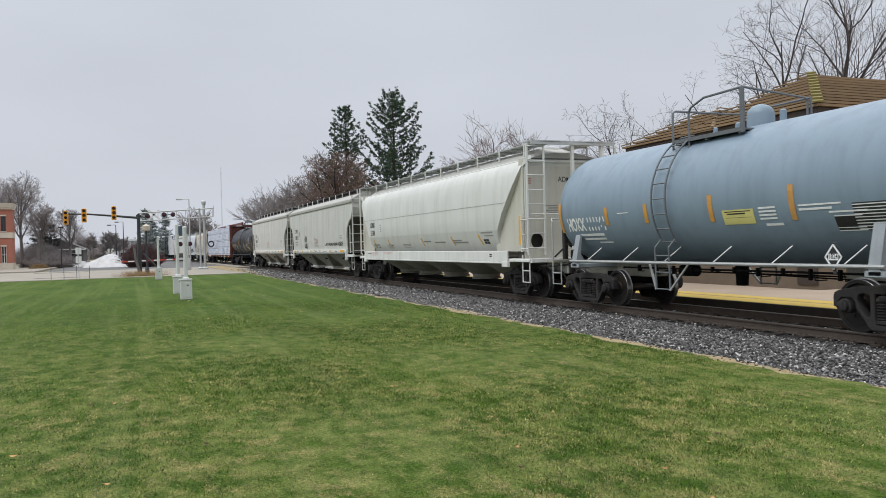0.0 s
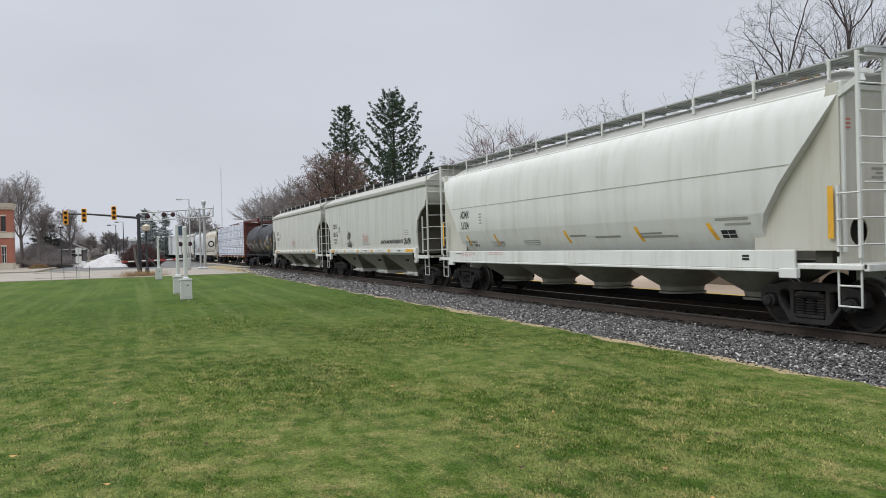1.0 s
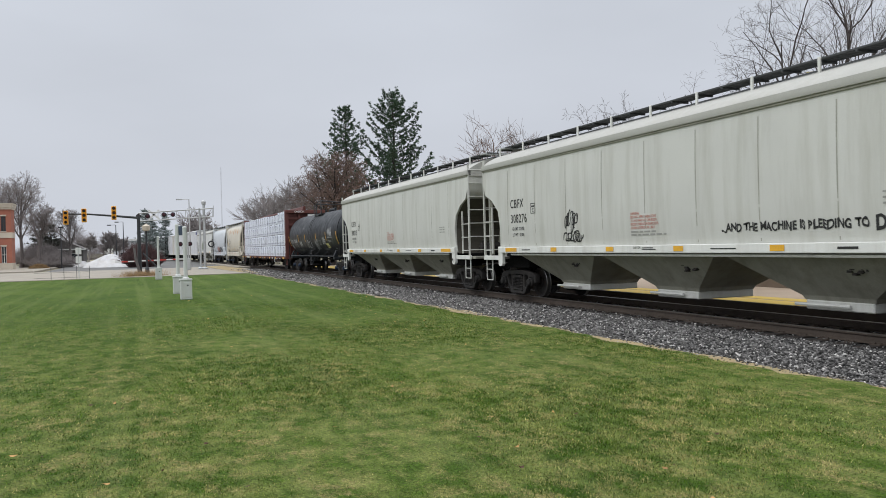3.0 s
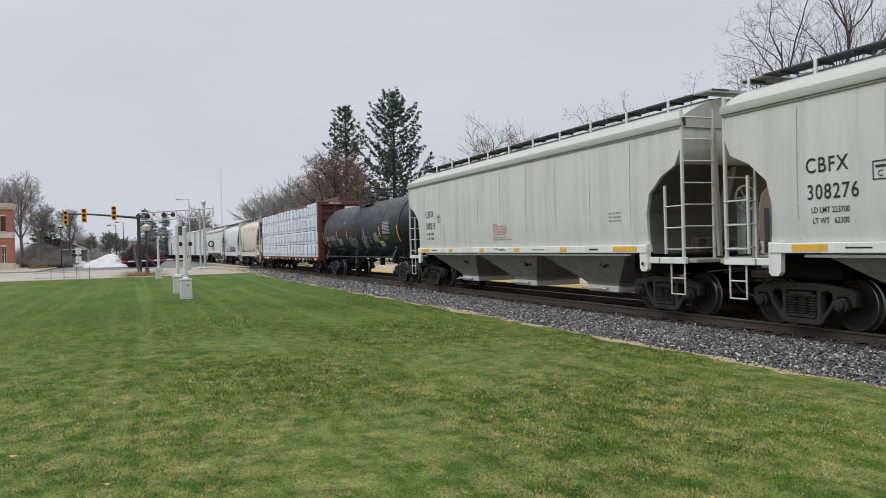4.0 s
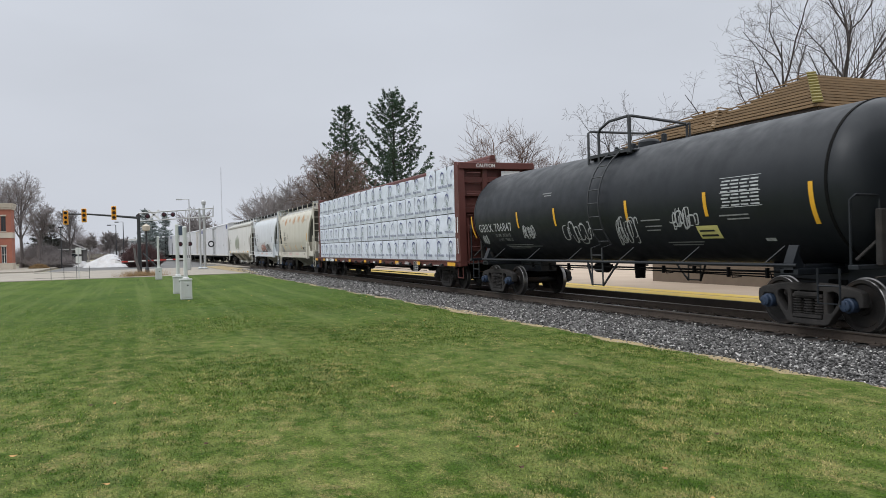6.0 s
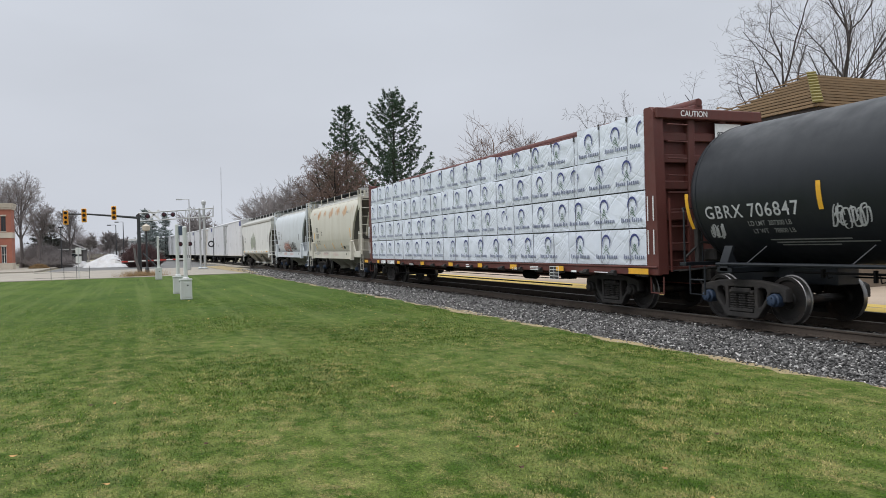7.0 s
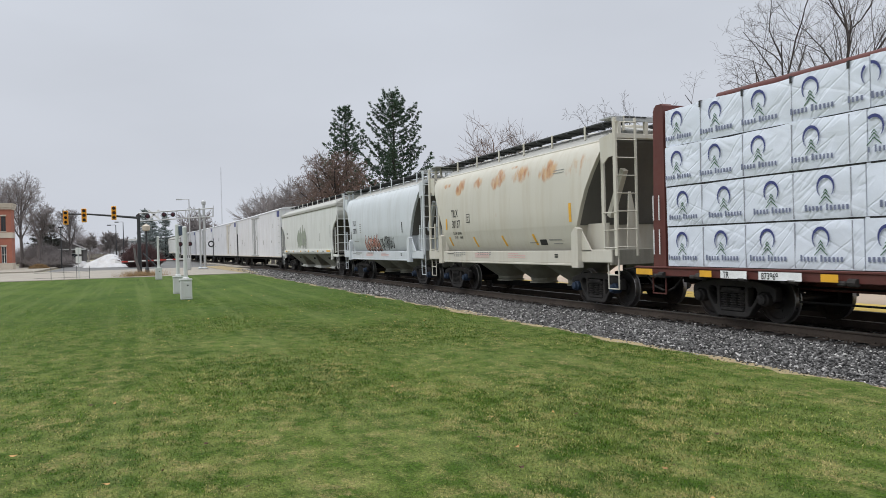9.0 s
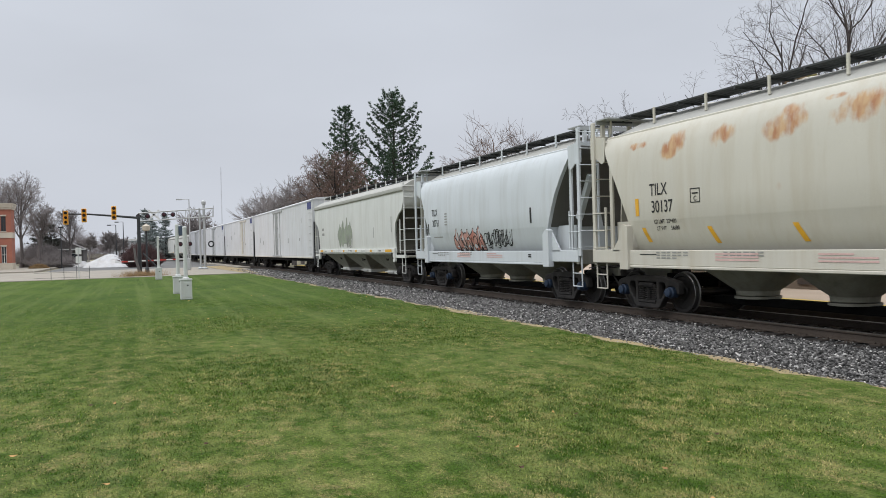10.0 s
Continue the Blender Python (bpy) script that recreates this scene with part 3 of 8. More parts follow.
def filled_tag(parent, x, z, w, h, fill, edge, surface, seed, count, label=""):
    """A spray-painted piece: a row of swollen, spiked shapes with a dark outline and strokes inside, of no readable letters."""
    rng = random.Random(seed)

    def blob(cx, cz, rx, rz, ph, grow, mat, deep, name):
        pts = []
        for i in range(28):
            a = 2 * math.pi * i / 28
            r = 1 + 0.16 * math.sin(3 * a + ph) + 0.10 * math.sin(5 * a + 2 * ph) + (0.35 if i in (6, 7) else 0)
            pts.append(surface(cx + (rx * r + grow) * math.cos(a), cz + (rz * r + grow) * math.sin(a)) + Vector((0, deep, 0)))
        c = surface(cx, cz) + Vector((0, deep, 0))
        part(name, Mesh().add([c] + pts, [(0, i + 1, (i + 1) % 28 + 1) for i in range(28)]), mat, parent, label if name == "tag_outline" else "", smooth=0)

    for k in range(count):
        cx, cz = x + w * (k + 0.5) / count, z + h * (0.5 + rng.uniform(-0.06, 0.06))
        rx, rz, ph = w / count * rng.uniform(0.50, 0.58), h * rng.uniform(0.40, 0.50), rng.uniform(0, 6)
        blob(cx, cz, rx, rz, ph, 0.045, edge, 0.004 - 0.0004 * k, "tag_outline")
        blob(cx, cz, rx, rz, ph, 0.0, fill, 0.0 - 0.0004 * k, "tag_fill")
        scribble(parent, "tag_stroke", cx - rx * 0.5, cz - rz * 0.6, rx, rz * 1.2, edge, lambda a, b: surface(a, b) + Vector((0, -0.004, 0)), seed + k, 1, 0.035)


# ---- the line of the track: straight beside the camera, easing into a left-hand curve far away ----
TRACK_Y, EASE_FROM, EASE_LENGTH, RADIUS = 12.327, 28.9, 134.1, 836.8
_l = np.linspace(0, 420, 2101)
_th = np.concatenate([[0], np.cumsum(np.diff(_l) * (lambda k: (k[1:] + k[:-1]) / 2)(np.minimum(_l / EASE_LENGTH, 1) / RADIUS))])
_x = np.concatenate([[0], np.cumsum(np.diff(_l) * (np.cos(_th[1:]) + np.cos(_th[:-1])) / 2)])
_y = np.concatenate([[0], np.cumsum(np.diff(_l) * (np.sin(_th[1:]) + np.sin(_th[:-1])) / 2)])


def on_track(s, side=0.0, z=0.0):
    """The point at s metres along the track (0 is beside the camera, the train runs towards +s), side metres to the camera's side; and the heading."""
    l = -EASE_FROM - s
    if l <= 0:
        x, y, th = s, TRACK_Y, 0.0
    else:
        x, y, th = -EASE_FROM - np.interp(l, _l, _x), TRACK_Y - np.interp(l, _l, _y), float(np.interp(l, _l, _th))
    return Vector((x + side * math.sin(th), y - side * math.cos(th), z)), th


SPEED = 11.352
HALF_SECONDS = [0.06, 0.19, -0.01, -0.05, -0.03, 0.14, 0.08, 0.02, -0.02, -0.07, 0.17, 0.14, 0.06, 0.0, -0.03, 0.02, -0.11, -0.14, -0.14, 0.0, 0.22]


def run(t):
    """How far the train has gone at t seconds."""
    return SPEED * t + float(np.interp(t, [i / 2 for i in range(21)], HALF_SECONDS))


def car_pose(s, half):
    """The pose of a car whose middle is at s, carried on two trucks half metres before and behind it."""
    a, b = on_track(s + half)[0], on_track(s - half)[0]
    d = a - b
    return Matrix.Translation((a + b) / 2) @ Matrix.Rotation(math.atan2(d.y, d.x), 4, "Z")


# ---- the train ----
WHEEL_R = 0.457
WHEELSETS, CARS, LOADS = [], [], []


def wheelset_mesh():
    g = Mesh()
    for side in (-1, 1):
        c = 0.72 * side
        prof = [(-0.07, 0.08), (-0.07, 0.16), (-0.035, 0.18), (-0.03, 0.36), (-0.065, 0.385), (-0.065, WHEEL_R - 0.012), (-0.055, WHEEL_R), (0.05, WHEEL_R + 0.004),
                (0.06, WHEEL_R + 0.028), (0.078, WHEEL_R + 0.022), (0.078, 0.385), (0.04, 0.36), (0.03, 0.18), (0.07, 0.15), (0.07, 0.08)]
        g.lathe([(d * -side, r) for d, r in prof] if side > 0 else prof, (0, c, 0), "y", 32)
    g.lathe([(-1.02, 0.07), (-0.8, 0.085), (0.8, 0.085), (1.02, 0.07)], (0, 0, 0), "y", 12)
    for a in range(3):
        for side in (-1, 1):
            g.box(0.22 * math.cos(a * 2.1) - 0.03, 0.22 * math.cos(a * 2.1) + 0.03, side * 0.70 + side * 0.05, side * 0.70 + side * 0.062, 0.22 * math.sin(a * 2.1) - 0.03, 0.22 * math.sin(a * 2.1) + 0.03)
    me = g.data("wheelset", "wheel", 25)
    # the rolling surface and flange are polished
    me.materials.append(M["tread"])
    for q in me.polygons:
        if min(math.hypot(me.vertices[i].co.x, me.vertices[i].co.z) for i in q.vertices) > WHEEL_R - 0.016:
            q.material_index = 1
    return me


AXLE = 0.9


def cast_plate(name, outline, holes, thick, bevel, mat):
    """A cast plate with rounded edges: an outline in x and z with openings through it."""
    cu = bpy.data.curves.new(name, "CURVE")
    cu.dimensions, cu.fill_mode = "2D", "BOTH"
    cu.extrude, cu.bevel_depth, cu.bevel_resolution = thick / 2 - bevel, bevel, 1
    cu.offset = -bevel
    for loop in [outline] + holes:
        sp = cu.splines.new("POLY")
        sp.points.add(len(loop) - 1)
        sp.use_cyclic_u = True
        for q, (x, z) in zip(sp.points, loop):
            q.co = (x, z, 0, 1)
    tmp = new(name, cu)
    me = bpy.data.meshes.new_from_object(tmp)
    bpy.data.objects.remove(tmp)
    bpy.data.curves.remove(cu)
    for v in me.vertices:
        x, z, y = v.co
        v.co = (x, -y, z)
    me.materials.clear()
    me.materials.append(M[mat])
    me.name = name
    me.polygons.foreach_set("use_smooth", [True] * len(me.polygons))
    me.set_sharp_from_angle(angle=radians(40))
    return me


def side_frame_mesh():
    """A cast truck side: arched top chord, a window beside each column, a spring opening and jaws over the bearings."""
    half = [(0.30, 0.835), (0.56, 0.82), (0.86, 0.775), (1.06, 0.735), (1.15, 0.69), (1.17, 0.60), (1.165, 0.45), (1.09, 0.43), (1.06, 0.54), (1.00, 0.605), (0.80, 0.605), (0.74, 0.54), (0.715, 0.42),
            (0.66, 0.36), (0.56, 0.24), (0.47, 0.12), (0.40, 0.085), (0.2, 0.08)]
    outline = half + [(-x, z) for x, z in half[::-1]]
    window = [(0.45, 0.665), (0.56, 0.695), (0.66, 0.665), (0.69, 0.60), (0.66, 0.50), (0.57, 0.37), (0.50, 0.30), (0.455, 0.31), (0.44, 0.40)]
    nest = [(-0.35, 0.69), (0.35, 0.69), (0.355, 0.30), (0.33, 0.19), (-0.33, 0.19), (-0.355, 0.30)]
    return cast_plate("side_frame", outline, [window, [(-x, z) for x, z in window[::-1]], nest], 0.17, 0.022, "iron")


def spring_mesh():
    g = Mesh()
    for cx in (-0.24, 0.0, 0.24):
        prof = []
        for i in range(6):
            z = 0.27 + i * 0.048
            prof += [(z, 0.07), (z + 0.010, 0.108), (z + 0.028, 0.108), (z + 0.038, 0.07)]
        g.lathe(prof, (cx, 0, 0), "z", 10)
    g.box(-0.33, 0.33, -0.10, 0.10, 0.555, 0.63, 0.02)
    g.box(-0.27, 0.27, -0.12, -0.06, 0.58, 0.67, 0.02)
    g.box(-0.32, 0.32, -0.10, 0.10, 0.20, 0.265, 0.01)
    return g.data("spring", "iron", 30)


def bearing_mesh():
    g = Mesh()
    g.lathe([(-0.10, 0.13), (0.06, 0.13), (0.08, 0.105), (0.14, 0.10), (0.155, 0.07)], (0, 0, 0), "y", 16)
    for a in range(3):
        g.lathe([(0.14, 0.016), (0.17, 0.016)], (0.065 * math.cos(a * 2.094), 0, 0.065 * math.sin(a * 2.094)), "y", 6)
    return g


def truck_bolster():
    g = Mesh()
    g.box(-0.22, 0.22, -1.05, 1.05, 0.52, 0.74, 0.03)
    g.box(-0.2, 0.2, -0.35, 0.35, 0.74, 0.86, 0.02)
    for k in (-1, 1):
        g.box(k * 0.42 - 0.05, k * 0.42 + 0.05, -0.85, 0.85, 0.32, 0.46, 0.01)
    return g.data("truck", "black", 30)


SHARED = {"wheelset": wheelset_mesh(), "side_frame": side_frame_mesh(), "spring": spring_mesh(), "bolster": truck_bolster(),
          "cap_blue": bearing_mesh().data("bearing_cap", "blue_cap", 30), "cap_iron": bearing_mesh().data("bearing_cap", "iron", 30)}


def trucks(car, half, cap):
    for k in (1, -1):
        tr = part("truck", SHARED["bolster"], "", car, "black cast iron four-wheel truck", m=pose(k * half, 0, 0))
        for side in (-1, 1):
            part("side_frame", SHARED["side_frame"], "", tr, "dusty cast iron side frame", m=pose(0, side * 1.0, 0))
            part("spring", SHARED["spring"], "", tr, m=pose(0, side * 1.0, 0))
            for w in (-1, 1):
                part("bearing_cap", SHARED["cap_" + cap], "", tr, m=pose(w * AXLE, side * 1.06, 0.47, 0, 0, 0 if side > 0 else 180))
        for w in (-1, 1):
            ws = part("wheelset", SHARED["wheelset"], "", tr, "worn steel wheels on their axle", m=pose(w * AXLE, 0, WHEEL_R))
            WHEELSETS.append((ws, w * AXLE))


def couplers(car, end, sill_z=0.88):
    for k in (1, -1):
        g = Mesh()
        g.box(k * (end - 1.9) if k > 0 else k * end + 0.35, k * end - 0.35 if k > 0 else k * (end - 1.9), -0.2, 0.2, sill_z - 0.17, sill_z + 0.17, 0.02)
        g.box(min(k * (end - 0.35), k * end), max(k * (end - 0.35), k * end), -0.08, 0.08, sill_z - 0.08, sill_z + 0.08, 0.02)
        g.prism([(k * (end - 0.22), -0.06), (k * (end - 0.22), 0.16), (k * (end + 0.03), 0.18), (k * (end + 0.05), 0.05), (k * (end - 0.04), 0.0)], sill_z - 0.14, sill_z + 0.14, "z")
        g.tube([(k * (end - 0.6), -0.35, sill_z - 0.1), (k * (end - 0.3), -0.36, sill_z - 0.35), (k * end, -0.3, sill_z - 0.45)], 0.025, 6)
        g.tube([(k * (end - 0.25), -1.3, sill_z + 0.1), (k * (end - 0.3), -0.3, sill_z + 0.14)], 0.018, 5)
        part("coupler", g, "iron", car, "rusty iron coupler with an air hose")


def corner(car, k, side, x_end, x_in, y_out, y_in, z0, z_top, z_short, mat, rung_mat, step=0.42, post=0.06):
    """One corner of a hopper car: end ladder, short side ladder and stirrup."""
    g = Mesh()
    g.box(min(k * x_end, k * (x_end - post)), max(k * x_end, k * (x_end - post)), side * y_out - 0.03, side * y_out + 0.03, z0 - 0.1, z_top, 0.006)
    g.tube([(k * x_end, side * y_in, z0 - 0.1), (k * x_end, side * y_in, z_top)], 0, flat=(0.055, 0.045))
    g.tube([(k * x_in, side * y_out, z0), (k * x_in, side * y_out, z_short)], 0, flat=(0.045, 0.045))
    lad = part("ladder", g, mat, car, "ladder posts at the car's corner")
    z = z0 + 0.12
    while z < z_top - 0.08:
        part("rung", Mesh().tube([(k * (x_end + 0.02), side * (y_out + 0.01), z), (k * (x_end + 0.02), side * (y_in - 0.01), z)], 0.015, 5), rung_mat, lad)
        if z < z_short:
            part("rung", Mesh().tube([(k * x_in, side * (y_out + 0.03), z - 0.02), (k * (x_end - 0.02), side * (y_out + 0.03), z - 0.02)], 0.015, 5), rung_mat, lad)
        z += step
    s = Mesh()
    y = side * (y_out - 0.04)
    s.tube([(k * (x_end - 0.50), y, z0 - 0.08), (k * (x_end - 0.50), y, 0.86), (k * (x_end - 0.50), y, 0.50), (k * (x_end - 0.06), y, 0.50), (k * (x_end - 0.06), y, 0.9), (k * (x_end - 0.06), y, z0 - 0.05)], 0.02, 6)
    s.tube([(k * (x_end - 0.50), y, 0.84), (k * (x_end - 0.06), y, 0.84)], 0.018, 6)
    part("stirrup", s, rung_mat, car)
    return lad


def end_gear(car, k, x, mat_wheel="galvanised"):
    """Brake wheel, its stand and the air valves on the end platform."""
    g = Mesh()
    g.tube([(k * x, 0.35, 1.3), (k * x, 0.35, 2.5)], 0, flat=(0.16, 0.1))
    ring = [(k * (x + 0.14), 0.35 + 0.28 * math.cos(a * math.pi / 10), 2.55 + 0.28 * math.sin(a * math.pi / 10)) for a in range(21)]
    g.tube(ring, 0.022, 6, cap=False)
    for a in range(3):
        c, s_ = math.cos(a * math.pi / 3), math.sin(a * math.pi / 3)
        g.tube([(k * (x + 0.12), 0.35 - 0.28 * c, 2.55 - 0.28 * s_), (k * (x + 0.12), 0.35 + 0.28 * c, 2.55 + 0.28 * s_)], 0.014, 5)
    part("brake_wheel", g, mat_wheel, car, "hand brake wheel on its stand")
    v = Mesh()
    v.lathe([(-0.35, 0.14), (-0.3, 0.17), (0.3, 0.17), (0.35, 0.14)], (k * (x + 0.15), -0.45, 1.55), "y", 14)
    v.box(k * (x + 0.05) - 0.12, k * (x + 0.05) + 0.12, -1.0, -0.72, 1.35, 1.7, 0.03)
    v.tube([(k * x, -1.1, 1.4), (k * x, -0.9, 1.75), (k * x, -0.3, 1.72), (k * x, 0.2, 1.45)], 0.025, 6)
    part("air_valve", v, "iron", car, "grimy brake cylinder and valve")


def roof_walk(car, half, y_in, y_out, z_roof, z, mat, post_mat, spacing, reach=1.44, beam=0.12):
    for side in (-1, 1):
        g = Mesh()
        n = 4
        for i in range(n):
            a = y_in + (y_out - y_in) * (i + 0.1) / n
            b = y_in + (y_out - y_in) * (i + 0.9) / n
            g.box(-half, half, min(side * a, side * b), max(side * a, side * b), z - 0.03, z, 0.0)
        x = -half + 0.2
        while x < half:
            g.box(x - 0.02, x + 0.02, min(side * y_in, side * y_out), max(side * y_in, side * y_out), z - 0.07, z - 0.032)
            x += spacing / 2
        walkway = part("roof_walk", g, mat, car, "steel grating roof walk", smooth=0)
        x = -half + 0.25
        while x < half:
            p = Mesh().box(x - 0.028, x + 0.028, side * y_out - 0.022, side * y_out + 0.022, z_roof - 0.12, z + 0.01, 0.006)
            part("post", p, post_mat, walkway)
            x += spacing
    for k in (-1, 1):
        g = Mesh()
        for i in range(4):
            g.box(min(k * (half - 0.02), k * (half - 0.6)), max(k * (half - 0.02), k * (half - 0.6)), -reach + i * reach / 2, -reach + i * reach / 2 + reach * 0.46, z - 0.035, z - 0.004)
        g.box(min(k * (half - 0.02), k * (half - 0.08)), max(k * (half - 0.02), k * (half - 0.08)), -reach, reach, z - beam, z - 0.04)
        part("end_walk", g, mat if mat != "grating" else "galvanised", car, smooth=0)


def flat_side(y):
    return lambda x, z: Vector((x, y, z))


def profile_side(levels, off=0.008):
    zs = [l[0] for l in levels]
    ws = [l[1] for l in levels]
    return lambda x, z: Vector((x, -float(np.interp(z, zs, ws)) - off, z))


def hull(levels, seg=10, corner_r=0.0):
    """A body lofted from levels of (height, half width, half length)."""
    rings = []
    for z, w, xe in levels:
        ring = []
        for side, order in ((-1, 1), (1, -1)):
            for i in range(seg + 1):
                ring.append((order * (-xe + 2 * xe * i / seg), side * w, z))
        rings.append(ring)
    return Mesh().loft(rings)


def covered_hopper(label, mats, mark, number, extra, cap):
    """A three-bay covered hopper with smooth sides, cut-away ends and sloping bays."""
    body_m, low_m, sill_m, seam_m = mats
    car = thing("covered_hopper", label, "railcar")
    up = [(1.40, 1.55, 7.62), (1.75, 1.60, 7.52), (2.25, 1.62, 7.50), (2.7, 1.62, 7.62), (3.05, 1.62, 8.05), (3.25, 1.62, 8.52), (3.6, 1.61, 8.70), (3.9, 1.60, 8.72), (4.06, 1.59, 8.72)]
    body = part("body", hull(up, 8), body_m, car, "smooth painted steel side sheets", smooth=40)
    side = profile_side([(z, w) for z, w, _ in up])
    chord = Mesh()
    for s in (-1, 1):
        chord.prism([(s * 1.50, 4.05), (s * 1.645, 4.065), (s * 1.655, 4.09), (s * 1.64, 4.22), (s * 1.50, 4.26)], -8.76, 8.76, "x")
    part("roof_chord", chord, "car_roof", car, "dusty rolled edge under the roof")
    # the roof edge's shadow line, laid on as a darker strip
    for s in (-1, 1):
        part("chord_shade", Mesh().box(-8.72, 8.72, s * 1.61 - 0.012, s * 1.61 + 0.012, 4.02, 4.066), "grey_bottom", car, "dark strip painted as the shade under the roof edge", smooth=0)
    roof = Mesh().prism([(-1.55, 4.03), (-1.60, 4.20), (-1.54, 4.27), (-1.38, 4.38), (-1.1, 4.52), (-0.7, 4.65), (-0.4, 4.67), (0.4, 4.67), (0.7, 4.65), (1.1, 4.52), (1.38, 4.38), (1.54, 4.27), (1.60, 4.20), (1.55, 4.03)], -8.76, 8.76, "x")
    part("roof", roof, "car_roof", car, "curved roof sheet")
    for i in range(6):
        a = -8.1 + i * 2.72
        part("hatch", Mesh().prism([(-0.36, 4.65), (-0.33, 4.78), (0, 4.82), (0.33, 4.78), (0.36, 4.65)], a, a + 2.62, "x"), "grating", car, "dark trough hatch cover")
    roof_walk(car, 8.95, 0.48, 0.95, 4.48, 4.83, "grating", "sill_white" if sill_m == "sill_white" else "galvanised", 1.62, 0.95, 0.07)
    for i in range(9):
        x = -6.9 + i * 1.725
        stripe(body, "seam", x - 0.012, x + 0.012, 1.6, 3.9, seam_m, profile_side([(z, w) for z, w, _ in up], 0.004), n=5)
    for s in (-1, 1):
        g = Mesh()
        g.box(-7.54, 7.54, s * 1.63 - 0.05, s * 1.63 + 0.05, 1.38, 1.56, 0.012)
        for k in (-1, 1):
            g.prism([(k * 7.26, 1.58), (k * 7.56, 1.58), (k * 7.56, 1.03), (k * 7.50, 0.97), (k * 7.34, 0.97), (k * 7.28, 1.04)], s * 1.63 - 0.03, s * 1.63 + 0.065)
            g.box(min(k * 7.5, k * 7.95), max(k * 7.5, k * 7.95), s * 1.58 - 0.03, s * 1.58 + 0.03, 1.15, 1.29, 0.01)
        sl = part("side_sill", g, sill_m, car, "white side sill with yellow tape")
        if s < 0:
            for x, w in ((-7.0, 0.75), (-4.2, 0.32), (-1.5, 0.32), (1.05, 0.32), (3.75, 0.34), (6.25, 0.95)):
                stripe(sl, "reflector", x, x + w, 1.42, 1.53, "yellow", flat_side(-1.688), n=1)
            lettering(sl, "caution", "CAUTION", 0.045, -0.38, 1.485, "ink", flat_side(-1.688), width=0.28)
            bars(sl, "stencil", [(-0.05, 1.49, 0.4, 0.018), (-0.05, 1.455, 0.5, 0.018), (-5.9, 1.46, 0.5, 0.025), (5.2, 1.45, 0.4, 0.04), (2.2, 1.46, 0.7, 0.02)], "ink", flat_side(-1.688))
            hole = Mesh().lathe([(0, 0.045), (0.004, 0.045)], (7.42, -1.70, 1.14), "y", 10)
            part("jacking_hole", hole, "ink", sl)
        pipe = Mesh()
        pipe.tube([(-6.8, s * 1.58, 1.33), (6.8, s * 1.58, 1.33)], 0.028, 6)
        part("edge_pipe", pipe, sill_m, car)
    for cx in (-4.4, 0.0, 4.4):
        b = Mesh()
        rings = []
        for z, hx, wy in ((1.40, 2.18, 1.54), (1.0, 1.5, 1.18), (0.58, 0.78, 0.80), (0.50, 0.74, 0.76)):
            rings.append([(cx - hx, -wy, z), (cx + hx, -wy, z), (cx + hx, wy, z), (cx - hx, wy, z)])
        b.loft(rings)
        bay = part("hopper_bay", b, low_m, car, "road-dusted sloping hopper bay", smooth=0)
        o = Mesh().box(cx - 0.72, cx + 0.72, -0.78, 0.78, 0.33, 0.50, 0.02)
        o.tube([(cx - 0.9, -0.84, 0.42), (cx + 0.3, -0.84, 0.42)], 0.035, 6)
        part("outlet_gate", o, "sill_white" if sill_m == "sill_white" else "galvanised", bay, "pale outlet gate")
        scar = Mesh()
        rng = random.Random(int(cx * 10))
        for i in range(9):
            a, c = rng.uniform(-0.34, 0.34), rng.uniform(-0.08, 0.08)
            w = rng.uniform(0.03, 0.1)
            scar.box(cx + 0.9 + a, cx + 0.9 + a + w, -1.27 - rng.uniform(0, 0.012), -1.1, 1.02 + c - a * 0.3, 1.06 + c - a * 0.3, 0.0)
        part("vibrator_bracket", scar, "iron", bay)
    for k in (-1, 1):
        for s in (-1, 1):
            part("end_sill", Mesh().box(min(k * 7.9, k * 8.78), max(k * 7.9, k * 8.78), s * 1.57 - 0.04, s * 1.57 + 0.04, 1.15, 1.29, 0.01), sill_m, car, "white end sill beside the ladder")
        part("end_platform", Mesh().box(min(k * 7.7, k * 9.0), max(k * 7.7, k * 9.0), -1.5, 1.5, 1.17, 1.25, 0.01), "hopper_dust", car, "olive-grey end platform")
        part("draft_sill", Mesh().box(min(k * 8.0, k * 9.0), max(k * 8.0, k * 9.0), -0.25, 0.25, 0.75, 1.2, 0.02), "black", car)
        # added black box fills the gap over the truck, which reads as shade
        part("body_bolster", Mesh().box(min(k * 6.4, k * 7.9), max(k * 6.4, k * 7.9), -1.2, 1.2, 0.9, 1.36, 0.03), "black", car, "dark box added to fill the shaded gap over the truck")
        p = Mesh()
        for y in (-0.75, 0.75):
            p.tube([(k * 8.85, y, 1.3), (k * 8.72, y, 4.0)], 0, flat=(0.08, 0.08))
        p.prism([(k * 7.7, 1.35), (k * 7.85, 1.35), (k * 8.78, 4.0), (k * 8.6, 4.0)], -0.06, 0.06)
        part("end_brace", p, low_m, car, "end posts under the slope")
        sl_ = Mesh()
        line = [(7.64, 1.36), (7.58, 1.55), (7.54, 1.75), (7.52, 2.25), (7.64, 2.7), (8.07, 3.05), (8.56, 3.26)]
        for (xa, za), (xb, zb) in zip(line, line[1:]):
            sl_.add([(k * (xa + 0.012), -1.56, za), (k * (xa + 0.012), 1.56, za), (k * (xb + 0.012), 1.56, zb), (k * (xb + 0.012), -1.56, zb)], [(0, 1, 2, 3)])
